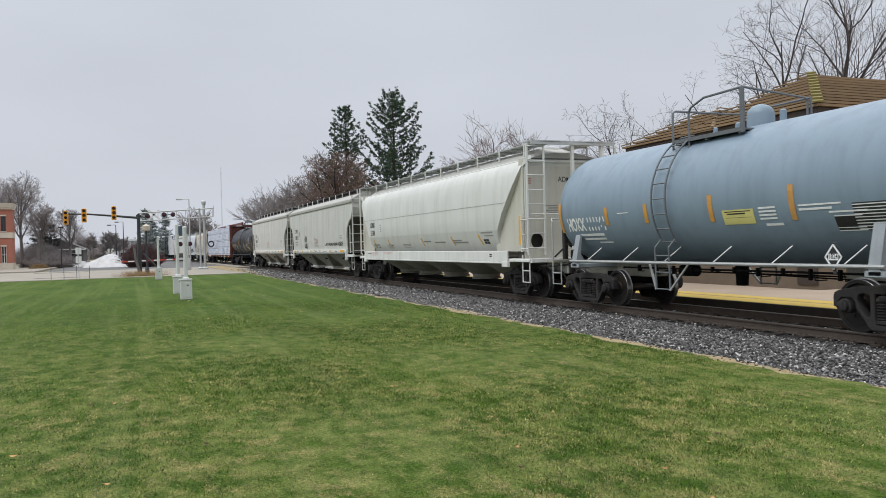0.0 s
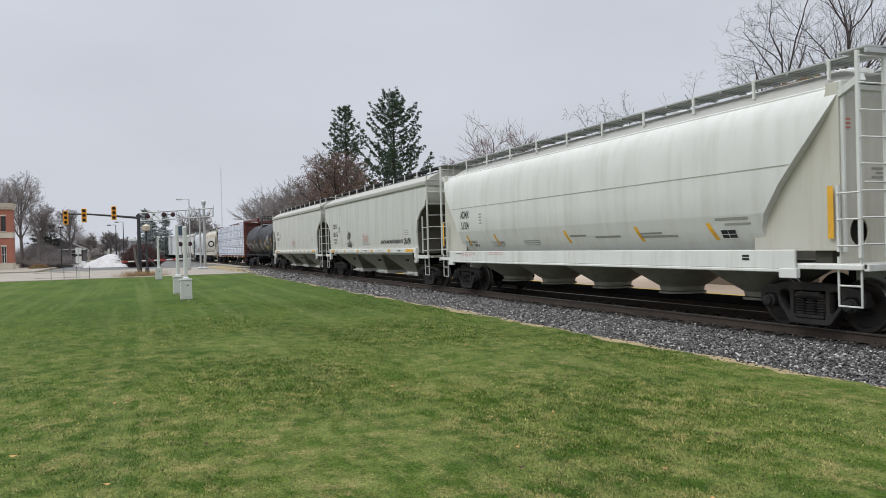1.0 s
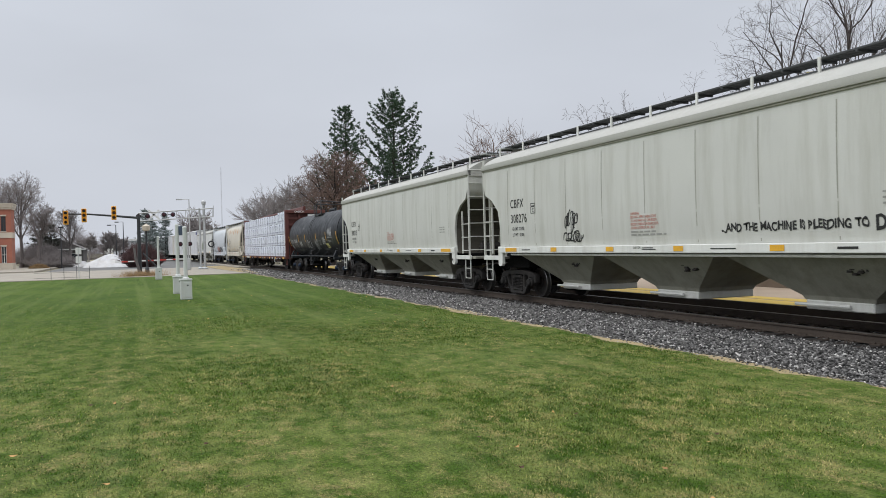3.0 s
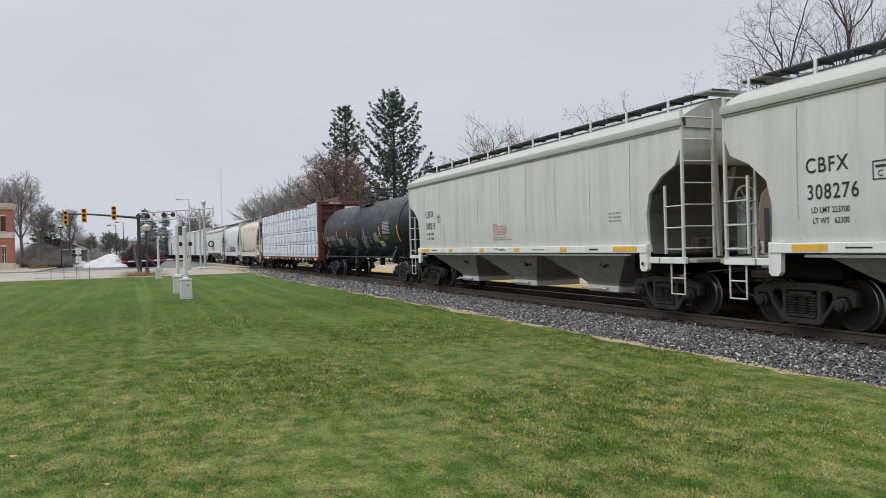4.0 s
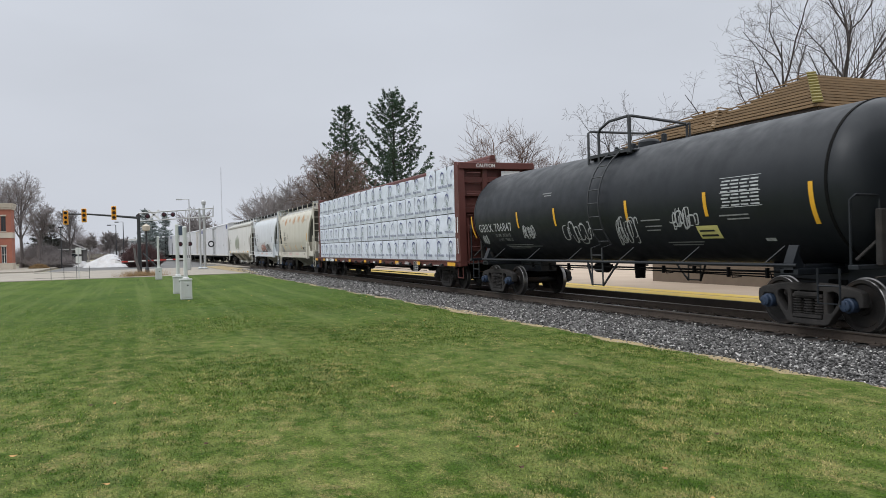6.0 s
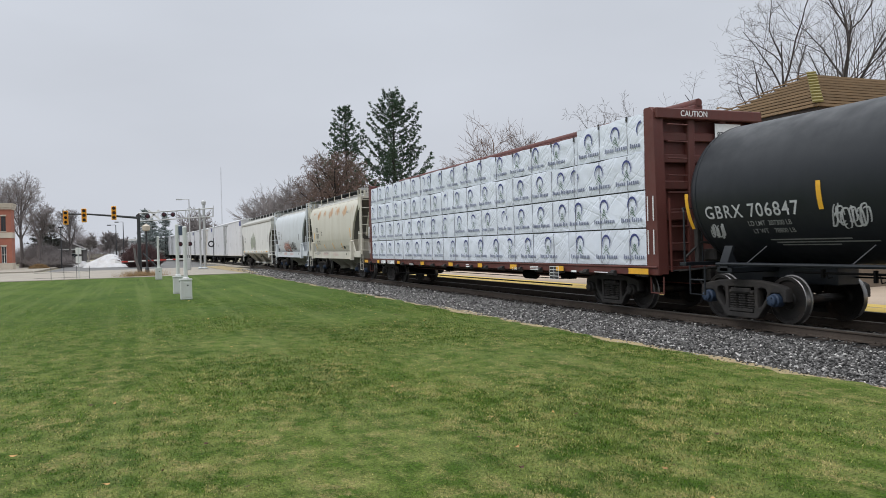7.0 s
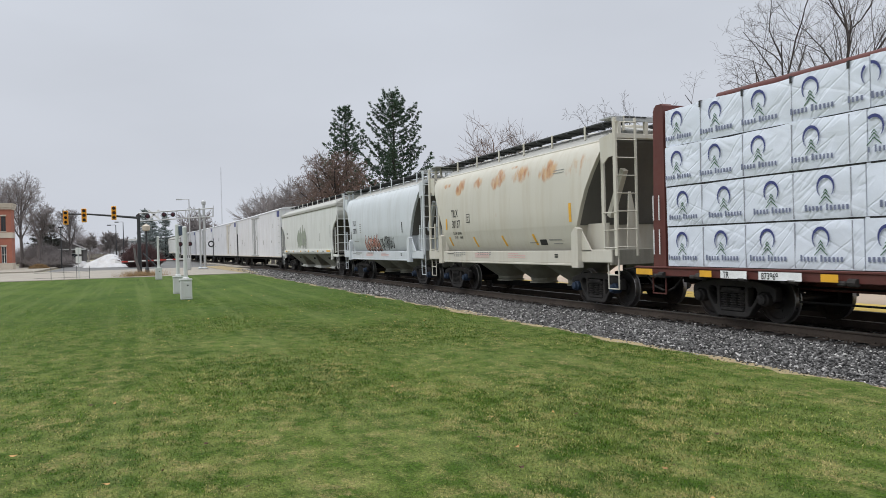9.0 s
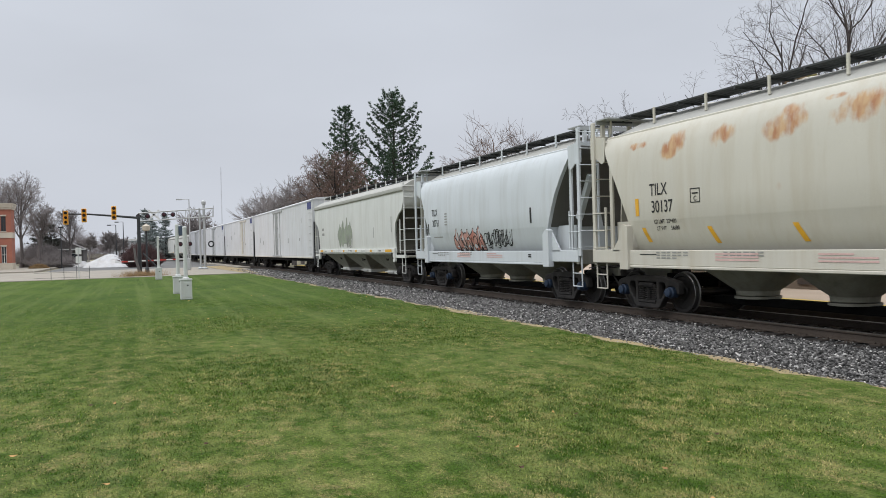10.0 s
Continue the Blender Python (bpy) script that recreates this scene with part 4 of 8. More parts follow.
        # the sheet's colour holds both grime and the overhang's shade
        part("slope_sheet", sl_, "end_grime_shade", car, "grimy sloping end sheet, overhang shade in its colour", smooth=0)
        for s in (-1, 1):
            corner(car, k, s, 8.74, 8.12, 1.58, 0.80, 1.36, 4.42, 2.84, body_m, body_m, 0.46)
    end_gear(car, 1, 8.3)
    couplers(car, 9.35)
    trucks(car, 7.4, cap)
    if mark:
        lettering(body, "reporting_mark", mark, 0.25, -6.72, 2.74, "ink", side, 0.90, space=1.15)
        lettering(body, "car_number", number, 0.25, -6.70, 2.29, "ink", side, 0.86, space=1.15)
        lettering(body, "load_stencil", extra[0], 0.095, -6.62, 2.06, "ink", side, 0.85)
        lettering(body, "load_stencil", extra[1], 0.095, -6.6, 1.88, "ink", side, 0.85)
        plate = Mesh()
        for a, b_, c, d in ((-5.42, -5.14, 2.80, 2.82), (-5.42, -5.14, 2.52, 2.54), (-5.42, -5.40, 2.52, 2.82), (-5.16, -5.14, 2.52, 2.82)):
            plate.add([side(a, c), side(b_, c), side(b_, d), side(a, d)], [(0, 1, 2, 3)])
        part("plate_mark", plate, "ink", body, smooth=0)
        lettering(body, "plate_mark", "C", 0.10, -5.33, 2.57, "ink", side)
        bars(body, "stencil", [(-5.37, 2.71, 0.18, 0.04)], "ink", side)
        for i, (words, wide) in enumerate((("WARNING", 0.33), ("DO NOT APPLY VIBRATORS", 0.95), ("TO ANY PART OF CAR BODY", 0.98), ("EXCEPT VIBRATOR BRACKETS.", 1.04), ("USE ON LOADED CAR ONLY", 0.90))):
            lettering(body, "warning_stencil", words, 0.058, -0.55, 2.26 - 0.082 * i, "red_ink", side, width=wide)
        for z_, words_ in ((1.85, (0.28, 0.13, 0.22, 0.16)), (1.78, (0.22, 0.12, 0.24, 0.18, 0.20, 0.10))):
            at_x = -0.55
            for wide in words_:
                bars(body, "stencil", [(at_x, z_, wide, 0.035)], "grey_ink", side)
                at_x += wide + 0.045
        for i in range(3):
            for a_, wide in ((6.0, 0.16), (6.2, 0.1), (6.34, 0.18)):
                bars(body, "stencil", [(a_, 2.32 - 0.09 * i, wide, 0.032)], "grey_ink", side)
    return car, body, side


def centre_hopper(label, half, levels, mats, hoppers, tc, end, cap, light_walk=False, plate_end=False, bracket=True, panel_y=1.22, ladders=None):
    """A rounded, centre-sill-less covered hopper with curved ends and round hopper cones."""
    body_m, low_m, sill_m = mats
    ladder_x = ladders or {1: (half - 0.24, half - 0.80), -1: (half - 0.24, half - 0.80)}
    car = thing("covered_hopper", label, "railcar")
    body = part("body", hull(levels, 10), body_m, car, "bulging painted steel body", smooth=50)
    side = profile_side([(z, w) for z, w, _ in levels])
    z_e, w_e, x_e = levels[-1]
    roof = Mesh()
    rings = []
    for x in (-x_e - 0.05, -x_e + 0.8, x_e - 0.8, x_e + 0.05):
        drop = 0.12 if abs(x) > x_e else 0.0
        rings.append([(x, w_e + 0.03, z_e - 0.03), (x, w_e * 0.78, z_e + 0.19 - drop), (x, 0.4, z_e + 0.42 - drop * 2), (x, -0.4, z_e + 0.42 - drop * 2), (x, -w_e * 0.78, z_e + 0.19 - drop), (x, -w_e - 0.03, z_e - 0.03)])
    roof.loft(rings)
    part("roof", roof, "car_roof", car, "curved roof sheet")
    seam = Mesh()
    for s in (-1, 1):
        seam.box(-x_e, x_e, s * (w_e + 0.035) - 0.03, s * (w_e + 0.035) + 0.03, z_e - 0.09, z_e - 0.02, 0.01)
    part("roof_chord", seam, body_m, car)
    for i in range(8):
        hatch = Mesh().lathe([(z_e + 0.36, 0.40), (z_e + 0.44, 0.40), (z_e + 0.47, 0.3)], (-x_e + 1 + i * (2 * x_e - 2) / 7, 0, 0), "z", 16)
        part("hatch", hatch, body_m, car, "round loading hatch")
    roof_walk(car, half - 0.35, 0.45, 1.12, z_e + 0.24, z_e + 0.48, "galvanised" if light_walk else "grating", body_m, 1.75)
    for s in (-1, 1):
        g = Mesh()
        g.box(-half + 1.75, half - 1.75, s * 1.60 - 0.03, s * 1.60 + 0.03, 1.10, 1.44, 0.012)
        g.box(-half + 1.9, half - 1.9, s * 1.56 - 0.08, s * 1.56 + 0.08, 1.04, 1.10, 0.012)
        for k in (-1, 1):
            bx = k * (half - 1.85)
            if not bracket:
                g.box(min(k * (half - 2.1), k * (half - 1.7)), max(k * (half - 2.1), k * (half - 1.7)), s * 1.6 - 0.05, s * 1.6 + 0.05, 0.94, 1.11, 0.01)
            else:
                g.prism([(bx - 0.16, 1.0), (bx + 0.16, 1.0), (bx + 0.16, 2.0), (bx + 0.02 * k, 2.05), (bx - 0.16, 1.9)], s * 1.60 - 0.10, s * 1.60 + 0.06)
                g.prism([(bx + 0.16 * k, 1.42), (bx + 0.62 * k, 1.42), (bx + 0.16 * k, 1.95)], s * 1.56 - 0.02, s * 1.56 + 0.02)
            if plate_end:
                g.box(min(k * 7.9, k * ladder_x[k][0]), max(k * 7.9, k * ladder_x[k][0]), s * 1.50 - 0.05, s * 1.50 + 0.03, 1.10, 1.19, 0.012)
            else:
                g.box(min(k * (half - 1.75), k * (half - 0.35)), max(k * (half - 1.75), k * (half - 0.35)), s * 1.55 - 0.03, s * 1.55 + 0.03, 1.14, 1.46, 0.012)
        sl = part("side_sill", g, sill_m, car, "painted steel side sill")
        if s < 0:
            if not plate_end:
                bars(sl, "warning_stencil", [(x, z, w, 0.03) for x in (-1.75, 0.75) for z, w in ((1.23, 1.15), (1.29, 1.15), (1.35, 1.15 if x < 0 else 0.7))], "red_faint", flat_side(-1.64))
            bars(sl, "warning_stencil" if plate_end else "small_stencil", [(x + 0.18 * i + j * 0.4, z, 0.12 + 0.03 * (i % 2), 0.028) for j, x in enumerate((-half + 3.0, -half + 4.7)) for z in (1.26, 1.32, 1.38)[j % 2:] for i in range(6 if z > 1.3 else 4)], "red_faint" if plate_end else "grey_ink", flat_side(-1.64))
            bars(sl, "stencil", [(-half + 2.4, 1.34, 0.6, 0.02), (half - 3.0, 1.25, 0.18, 0.04), (half - 3.0, 1.31, 0.18, 0.04)], "ink", flat_side(-1.64))
    for k in (-1, 1):
        xs = k * (half - 0.95)
        for s in (-1, 1):
            pl = Mesh()
            rows = [(z, xe) for z, w, xe in levels if z > 1.5 and (plate_end or z < 2.5)]
            outline = [(k * (xe - 0.25), z) for z, xe in rows] + [(xs, rows[-1][0]), (xs, 1.42), (k * (rows[0][1] - 0.25), 1.42)]
            pl.prism(outline, s * panel_y - 0.012, s * panel_y + 0.012)
            part("end_panel", pl, "cream_end" if plate_end else body_m, car, "flat end panel behind the ladder", smooth=0)
        e = Mesh()
        e.box(min(k * (half - 1.9), k * (half - 0.4)), max(k * (half - 1.9), k * (half - 0.4)), -1.5, 1.5, 1.12, 1.20, 0.01)
        e.box(min(k * (half - 0.48), k * (half - 0.38)), max(k * (half - 0.48), k * (half - 0.38)), -1.5 if plate_end else -1.55, 1.5 if plate_end else 1.55, 1.08, 1.2 if plate_end else 1.46, 0.01)
        e.box(min(k * (half - 1.7), k * (half - 0.45)), max(k * (half - 1.7), k * (half - 0.45)), -0.25, 0.25, 0.72, 1.14, 0.02)
        part("end_sill", e, sill_m if plate_end else "hopper_dust", car, "painted end platform" if plate_end else "olive-grey end platform")
        b = Mesh()
        zt = z_e + 0.36
        xf = half - 0.42 if not plate_end else ladder_x[k][0]
        for y in ((-1.25, -0.45, 0.45, 1.25) if not plate_end else (0.0, 1.05)):
            b.tube([(k * xf, y, z_e - 0.05 if not plate_end else 1.2), (k * xf, y, zt)], 0, flat=(0.09, 0.09))
        if plate_end:
            b.box(min(k * (half - 1.04), k * (half - 0.9)), max(k * (half - 1.04), k * (half - 0.9)), -1.42, 1.42, z_e - 0.12, z_e + 0.02, 0.01)
            b.tube([(k * xf, -1.46, 2.52), (k * xf, 1.05, 2.52)], 0.016, 5)
        else:
            b.box(min(k * (half - 0.48), k * (half - 0.38)), max(k * (half - 0.48), k * (half - 0.38)), -1.5, 1.5, z_e - 0.06, z_e + 0.06, 0.01)
        for y in (-1.46, 1.46):
            b.tube([(k * xf, y, z_e - 0.02), (k * (x_e - 0.15), y * 0.93, z_e - 0.25)], 0, flat=(0.10, 0.12))
            b.tube([(xs, y * 0.94, 1.4), (xs, y * 0.94, z_e - 0.2)], 0, flat=(0.12, 0.05))
        part("end_frame", b, body_m, car, "end frame under the roof walk")
        if plate_end:
            top = z_e - 0.05
            holes = [[(hy + 0.21 * math.cos(a * math.pi / 10), 1.73 + 0.24 * math.sin(a * math.pi / 10)) for a in range(20)] for hy in (-0.97 * k, 0.27 * k)]
            plate_me = cast_plate("shear_plate", [(-1.40, 1.18), (1.40, 1.18), (1.40, top - 0.5), (1.15, top), (-1.15, top), (-1.40, top - 0.5)], holes, 0.03, 0.004, "cream_end")
            xp = k * (half - 1.0)
            shear = part("shear_plate", plate_me, body_m, car, "flat end plate with two round openings", m=pose(xp, 0, 0, 0, 0, 90))
            # solid dark box painted as the shade behind the openings
            part("recess", Mesh().box(xp - 0.6 * k if k > 0 else xp + 0.25, xp - 0.25 if k > 0 else xp + 0.6, -1.3, 1.3, 1.2, 2.6), "end_grime_shade", car, "dark box for the shade behind the end plate", smooth=0)
            if k > 0:
                lettering(shear, "reporting_mark", "ADMX 51304", 0.15, -0.21, 3.53, "ink", lambda x, z: Vector((x, -0.022, z)), 0.95)
                bars(shear, "stencil", [(-0.67 + 0.1 * (i % 2), 2.78 - 0.075 * i, 0.75, 0.035) for i in range(4)], "grey_ink", lambda x, z: Vector((x, -0.022, z)))
                bars(shear, "warning_stencil", [(-1.37, 3.60 - 0.07 * i, 0.24, 0.035) for i in range(3)], "red_ink", lambda x, z: Vector((x, -0.022, z)))
        for s in (-1, 1):
            corner(car, k, s, ladder_x[k][0], ladder_x[k][1], 1.53, 0.98, 1.40, z_e + 0.40, 2.50, body_m, body_m, 0.43, 0.06 if plate_end else 0.12)
        if not plate_end:
            # dark overlay on the hull's end paints its shade and dust
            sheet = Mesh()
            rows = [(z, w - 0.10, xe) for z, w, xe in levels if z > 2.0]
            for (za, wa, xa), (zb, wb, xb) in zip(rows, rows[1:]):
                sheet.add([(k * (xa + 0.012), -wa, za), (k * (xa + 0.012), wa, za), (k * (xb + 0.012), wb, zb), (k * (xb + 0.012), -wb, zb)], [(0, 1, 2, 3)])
            part("slope_sheet", sheet, "slope_shade_dust", car, "dusty sloping end sheet darkened for shade", smooth=0)
            xo = half - 0.24
            for y in (-1.49, 1.49):
                g = Mesh().prism([(k * (x_e - 0.12), z_e - 0.02), (k * xo, z_e + 0.06), (k * xo, z_e - 0.50), (k * (xo - 0.28), z_e - 0.52), (k * (xo - 0.48), z_e - 0.66), (k * (xo - 0.60), z_e - 0.62)], y - 0.015, y + 0.015)
                part("end_gusset", g, body_m, car, "curved gusset plate under the roof walk", smooth=0)
            part("end_gusset", Mesh().prism([(-0.95, 1.2), (-0.45, 1.2), (-0.66, 2.3), (-0.80, 2.9), (-0.86, 2.9)], k * (half - 0.62) - 0.02, k * (half - 0.62) + 0.02, "x"), body_m, car, "tapered upright plate on the end platform")
            part("end_brace", Mesh().tube([(k * (half - 1.35), -0.9, 2.3), (k * (half - 0.72), -0.9, 3.45)], 0, flat=(0.14, 0.16)), body_m, car, "sloping end brace")
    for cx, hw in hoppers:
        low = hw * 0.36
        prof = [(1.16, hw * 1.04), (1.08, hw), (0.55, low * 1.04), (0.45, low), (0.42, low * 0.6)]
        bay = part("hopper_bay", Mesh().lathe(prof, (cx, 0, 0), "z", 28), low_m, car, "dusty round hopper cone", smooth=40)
        part("outlet_flange", Mesh().lathe([(0.38, low * 0.9), (0.38, low * 1.1), (0.43, low * 1.1), (0.43, low * 0.9)], (cx, 0, 0), "z", 28), "grey_bottom", bay, "pale outlet flange")
    pipe = Mesh().box(-half + 3.0, half - 3.0, -0.16, 0.16, 0.22, 0.385, 0.02)
    part("discharge_duct", pipe, "black", car, "low black duct under the hopper cones")
    couplers(car, end)
    trucks(car, tc, cap)
    return car, body, side


def tank_side(r, zc, off=0.008):
    """Places on a round tank: x along it, and the height counted as arc from the middle line."""
    def at(x, z):
        a = (z - zc) / r
        return Vector((x, -(r + off) * math.cos(a), zc + (r + off) * math.sin(a)))
    return at


def tank_car(label, r, zc, half, tc, end, shell, trim, rail_m, cap, plat, ladder_x, dome_h=0.45):
    car = thing("tank_car", label, "railcar")
    prof = []
    depth = 0.72
    for i in range(9):
        a = i / 8 * math.pi / 2
        prof.append((-half - depth * math.cos(a) + depth, r * max(0.02, math.sin(a))))
    prof += [(x, r) for x in np.linspace(-half + depth, half - depth, 9)[1:-1]]
    for i in range(9):
        a = math.pi / 2 - i / 8 * math.pi / 2
        prof.append((half + depth * math.cos(a) - depth, r * max(0.02, math.sin(a))))
    tank = part("tank", Mesh().lathe(prof, (0, 0, zc), "x", 56), shell, car, "cylindrical steel tank with rounded ends", smooth=40)
    seam = Mesh()
    for x in (-half + depth, half - depth):
        seam.lathe([(-0.012, r - 0.02), (-0.012, r + 0.006), (0.012, r + 0.006), (0.012, r - 0.02)], (x, 0, zc), "x", 56)
    part("weld_seam", seam, shell, tank)
    rl_m = "rail_grey" if trim != "tank_black" else "pole_dark"
    top_s = 1.85 if trim != "tank_black" else 1.52
    for k in (-1, 1):
        b = Mesh()
        for s in (-1, 1):
            b.prism([(s * 1.24, 1.0), (s * 1.50, 1.02), (s * 1.50, 1.20), (s * 1.36, top_s), (s * 1.31, top_s - 0.01), (s * 1.36, 1.36), (s * 1.24, 1.16)], k * tc - 0.11, k * tc + 0.11, "x")
            b.box(k * tc - 0.12, k * tc + 0.12, min(s * 0.25, s * 1.26), max(s * 0.25, s * 1.26), 0.98, 1.16, 0.02)
        b.box(k * tc - 0.2, k * tc + 0.2, -1.5, 1.5, 0.98, 1.1, 0.02)
        part("bolster_saddle", b, trim if trim == "tank_black" else "saddle_grey", car, "bolster saddle under the tank")
        sill = Mesh()
        sill.box(min(k * (tc - 1.6), k * (end - 0.35)), max(k * (tc - 1.6), k * (end - 0.35)), -0.28, 0.28, 0.74, 1.16, 0.02)
        sill.box(min(k * (tc + 1.2), k * (end - 0.45)), max(k * (tc + 1.2), k * (end - 0.45)), -1.45, 1.45, 1.10, 1.18, 0.01)
        part("stub_sill", sill, trim if trim != "tank_blue" else "grey_bottom", car, "stub sill with end platform")
        x0, x1 = k * (tc + 1.25), k * (end - 0.5)
        for s in (-1, 1):
            rail = Mesh().tube([(x0, s * 1.43, 1.15), (x0, s * 1.43, 2.25), (x0 + k * 0.08, s * 1.40, 2.33), (x1, s * 0.9, 2.33), (x1, s * 0.86, 1.15)], 0.022, 6)
            part("end_rail", rail, rail_m, car, "bent end handrail")
            st = Mesh().tube([(x1 - k * 0.75, s * 1.46, 1.12), (x1 - k * 0.75, s * 1.46, 0.52), (x1 - k * 0.3, s * 1.46, 0.52), (x1 - k * 0.3, s * 1.46, 1.12)], 0.02, 6)
            st.tube([(x1 - k * 0.75, s * 1.46, 0.82), (x1 - k * 0.3, s * 1.46, 0.82)], 0.018, 6)
            part("stirrup", st, rail_m, car, "step stirrup")
        v = Mesh()
        xv = k * (tc + 1.35)
        v.box(min(xv, xv + k * 0.12), max(xv, xv + k * 0.12), -1.0, -0.86, 1.15, 2.1, 0.02)
        v.box(xv - 0.2, xv + 0.2, -0.7, -0.3, 1.18, 1.45, 0.04)
        v.tube([(xv - 0.2, -1.2, 1.25), (xv, -0.9, 1.6), (xv + 0.2, -0.5, 1.55), (xv + 0.2, 0.3, 1.2)], 0.03, 6)
        part("brake_gear", v, "iron", car)
    for s in (-1, 1):
        p = Mesh()
        p.tube([(-tc - 0.2, s * 1.50, 1.16), (tc + 0.2, s * 1.50, 1.16)], 0.035, 8)
        for x in np.linspace(-tc + 0.6, tc - 0.6, 6):
            p.tube([(x, s * 1.50, 1.16), (x + 0.2, s * 1.16, 1.5)], 0.014, 5)
        part("side_pipe", p, rail_m, car, "safety pipe along the side")
        lad = Mesh()
        arc = [(zc - 1.1) + i * 0.18 for i in range(16)]
        at = tank_side(r + 0.13, zc, 0)
        for dx in (-0.24, 0.24):
            pts = [(ladder_x + dx, s * 1.50, 0.55), (ladder_x + dx, s * 1.52, 1.5)]
            for q in arc:
                u = at(ladder_x + dx, q)
                if u.z > 1.55 and q - zc < 1.9:
                    pts.append((u.x, -s * u.y, u.z))
            lad.tube(pts, 0, flat=(0.042, 0.025))
        ladder = part("ladder", lad, rl_m, car, "curved side ladder")
        for z in (0.58, 0.95, 1.32):
            rg = Mesh().tube([(ladder_x - 0.24, s * 1.51, z), (ladder_x + 0.24, s * 1.51, z)], 0.016, 5)
            part("rung", rg, rl_m, ladder)
        for i in range(9):
            u = at(ladder_x, zc - 1.0 + i * 0.34)
            rg = Mesh().tube([(ladder_x - 0.24, -s * u.y, u.z), (ladder_x + 0.24, -s * u.y, u.z)], 0.016, 5)
            part("rung", rg, rl_m, ladder)
        for dx in (-0.3, 0.3):
            br = Mesh().tube([(ladder_x + dx * 0.8, s * 1.5, 0.56), (ladder_x + dx * 2.3, s * 1.35, 1.15)], 0, flat=(0.05, 0.03))
            part("ladder_brace", br, rail_m, ladder)
    zt = zc + r
    pf = Mesh()
    first = ladder_x + (0.26 if trim != "tank_black" else plat[0] + 0.5)
    h = zt + 0.55
    a, c = ladder_x + plat[0], ladder_x + plat[1]
    e = c - 0.04
    for side in (-1, 1):
        pf.box(a, c, min(side * 0.42, side * 0.92), max(side * 0.42, side * 0.92), zt - 0.17, zt - 0.13, 0.0)
    pf.box(a - 0.02, c, -0.94, -0.90, zt - 0.20, zt - 0.12)
    for x in (a + 0.1, (a + c) / 2, c - 0.1):
        pf.box(x - 0.02, x + 0.02, -0.92, 0.92, zt - 0.24, zt - 0.17)
    deck = part("platform", pf, rl_m, car, "top platform beside the manway", smooth=0)
    part("railing", Mesh().tube([(a, -0.92, zt - 0.35), (a, -0.92, h - 0.05), (a, -0.85, h), (a, 0.85, h), (a + 0.06, 0.92, h), (c, 0.92, h)], 0.026 if trim != "tank_black" else 0.034, 6), rl_m, deck, "tubular end railing")
    loop = Mesh().tube([(first, -0.92, zt - 0.35), (first, -0.92, h - 0.12), (first + 0.08, -0.92, h - 0.02), (first + 0.5, -0.92, h + 0.12), (c - 0.08, -0.92, h + 0.13), (c, -0.86, h + 0.13), (e, 0.80, h), (e, 0.86, h - 0.06), (e, 0.86, zt - 0.3)], 0.026 if trim != "tank_black" else 0.038, 6)
    part("railing", loop, rl_m, deck, "tubular railing round the manway")
    part("post", Mesh().tube([(c, -0.92, h + 0.13), (c, -0.92, zt - 0.22)], 0, flat=(0.09, 0.05)), rl_m, deck)
    part("post", Mesh().tube([(c, 0.92, h), (c, 0.92, zt - 0.3)], 0.024, 6), rl_m, deck)
    part("dome", Mesh().lathe([(-0.15, 0.28), (dome_h * 0.5, 0.28), (dome_h * 0.73, 0.25), (dome_h * 0.91, 0.17), (dome_h, 0.04)], (c - 0.46, 0, zt), "z", 24), shell, car, "round manway dome")
    for x, y, rr, hh in ((c - 1.0, -0.1, 0.07, 0.12), (c + 0.15, 0.0, 0.07, 0.22), (c - 1.3, 0.2, 0.06, 0.12), (c - 1.6, -0.2, 0.05, 0.10)):
        part("valve", Mesh().lathe([(-0.1, rr * 1.5), (0.0, rr * 1.5), (0.02, rr), (hh, rr), (hh + 0.03, rr * 0.5)], (x, y, zt), "z", 12), shell, car)
    u = Mesh()
    u.lathe([(-0.28, 0.11), (-0.25, 0.14), (0.25, 0.14), (0.28, 0.11)], (-1.6, -0.1, 0.93), "x", 14)
    u.tube([(-tc + 0.8, -0.5, 0.98), (tc - 0.8, -0.5, 0.98)], 0.025, 6)
    u.tube([(-tc + 0.8, 0.2, 0.88), (tc - 0.8, 0.2, 0.88)], 0.018, 6)
    u.tube([(0.2, -0.3, 0.92), (tc - 0.5, -0.3, 0.84)], 0.016, 6)
    rng = random.Random(7)
    for i in range(10):
        x = -tc + 1.5 + i * (2 * tc - 3) / 9
        hgt = rng.uniform(0.02, 0.2)
        u.box(x - 0.025, x + 0.025, -0.56, -0.48, 0.97 - hgt, 1.05, 0.005)
        u.tube([(x + 0.06, -0.5, 0.97), (x + 0.12, -0.53, 0.97 - hgt), (x + rng.uniform(0.18, 0.4), -0.53, 0.99 - hgt)], 0.013, 5)
    u.lathe([(-0.5, 0.13), (0.1, 0.16)], (0, 0, zc - r + 0.05), "z", 12)
    part("brake_rigging", u, "black", car, "brake cylinder and rods under the tank")
    couplers(car, end)
    trucks(car, tc, cap)
    return car, tank, tank_side(r, zc)


def keyed(car, s0, tc):
    CARS.append((car, s0, tc))


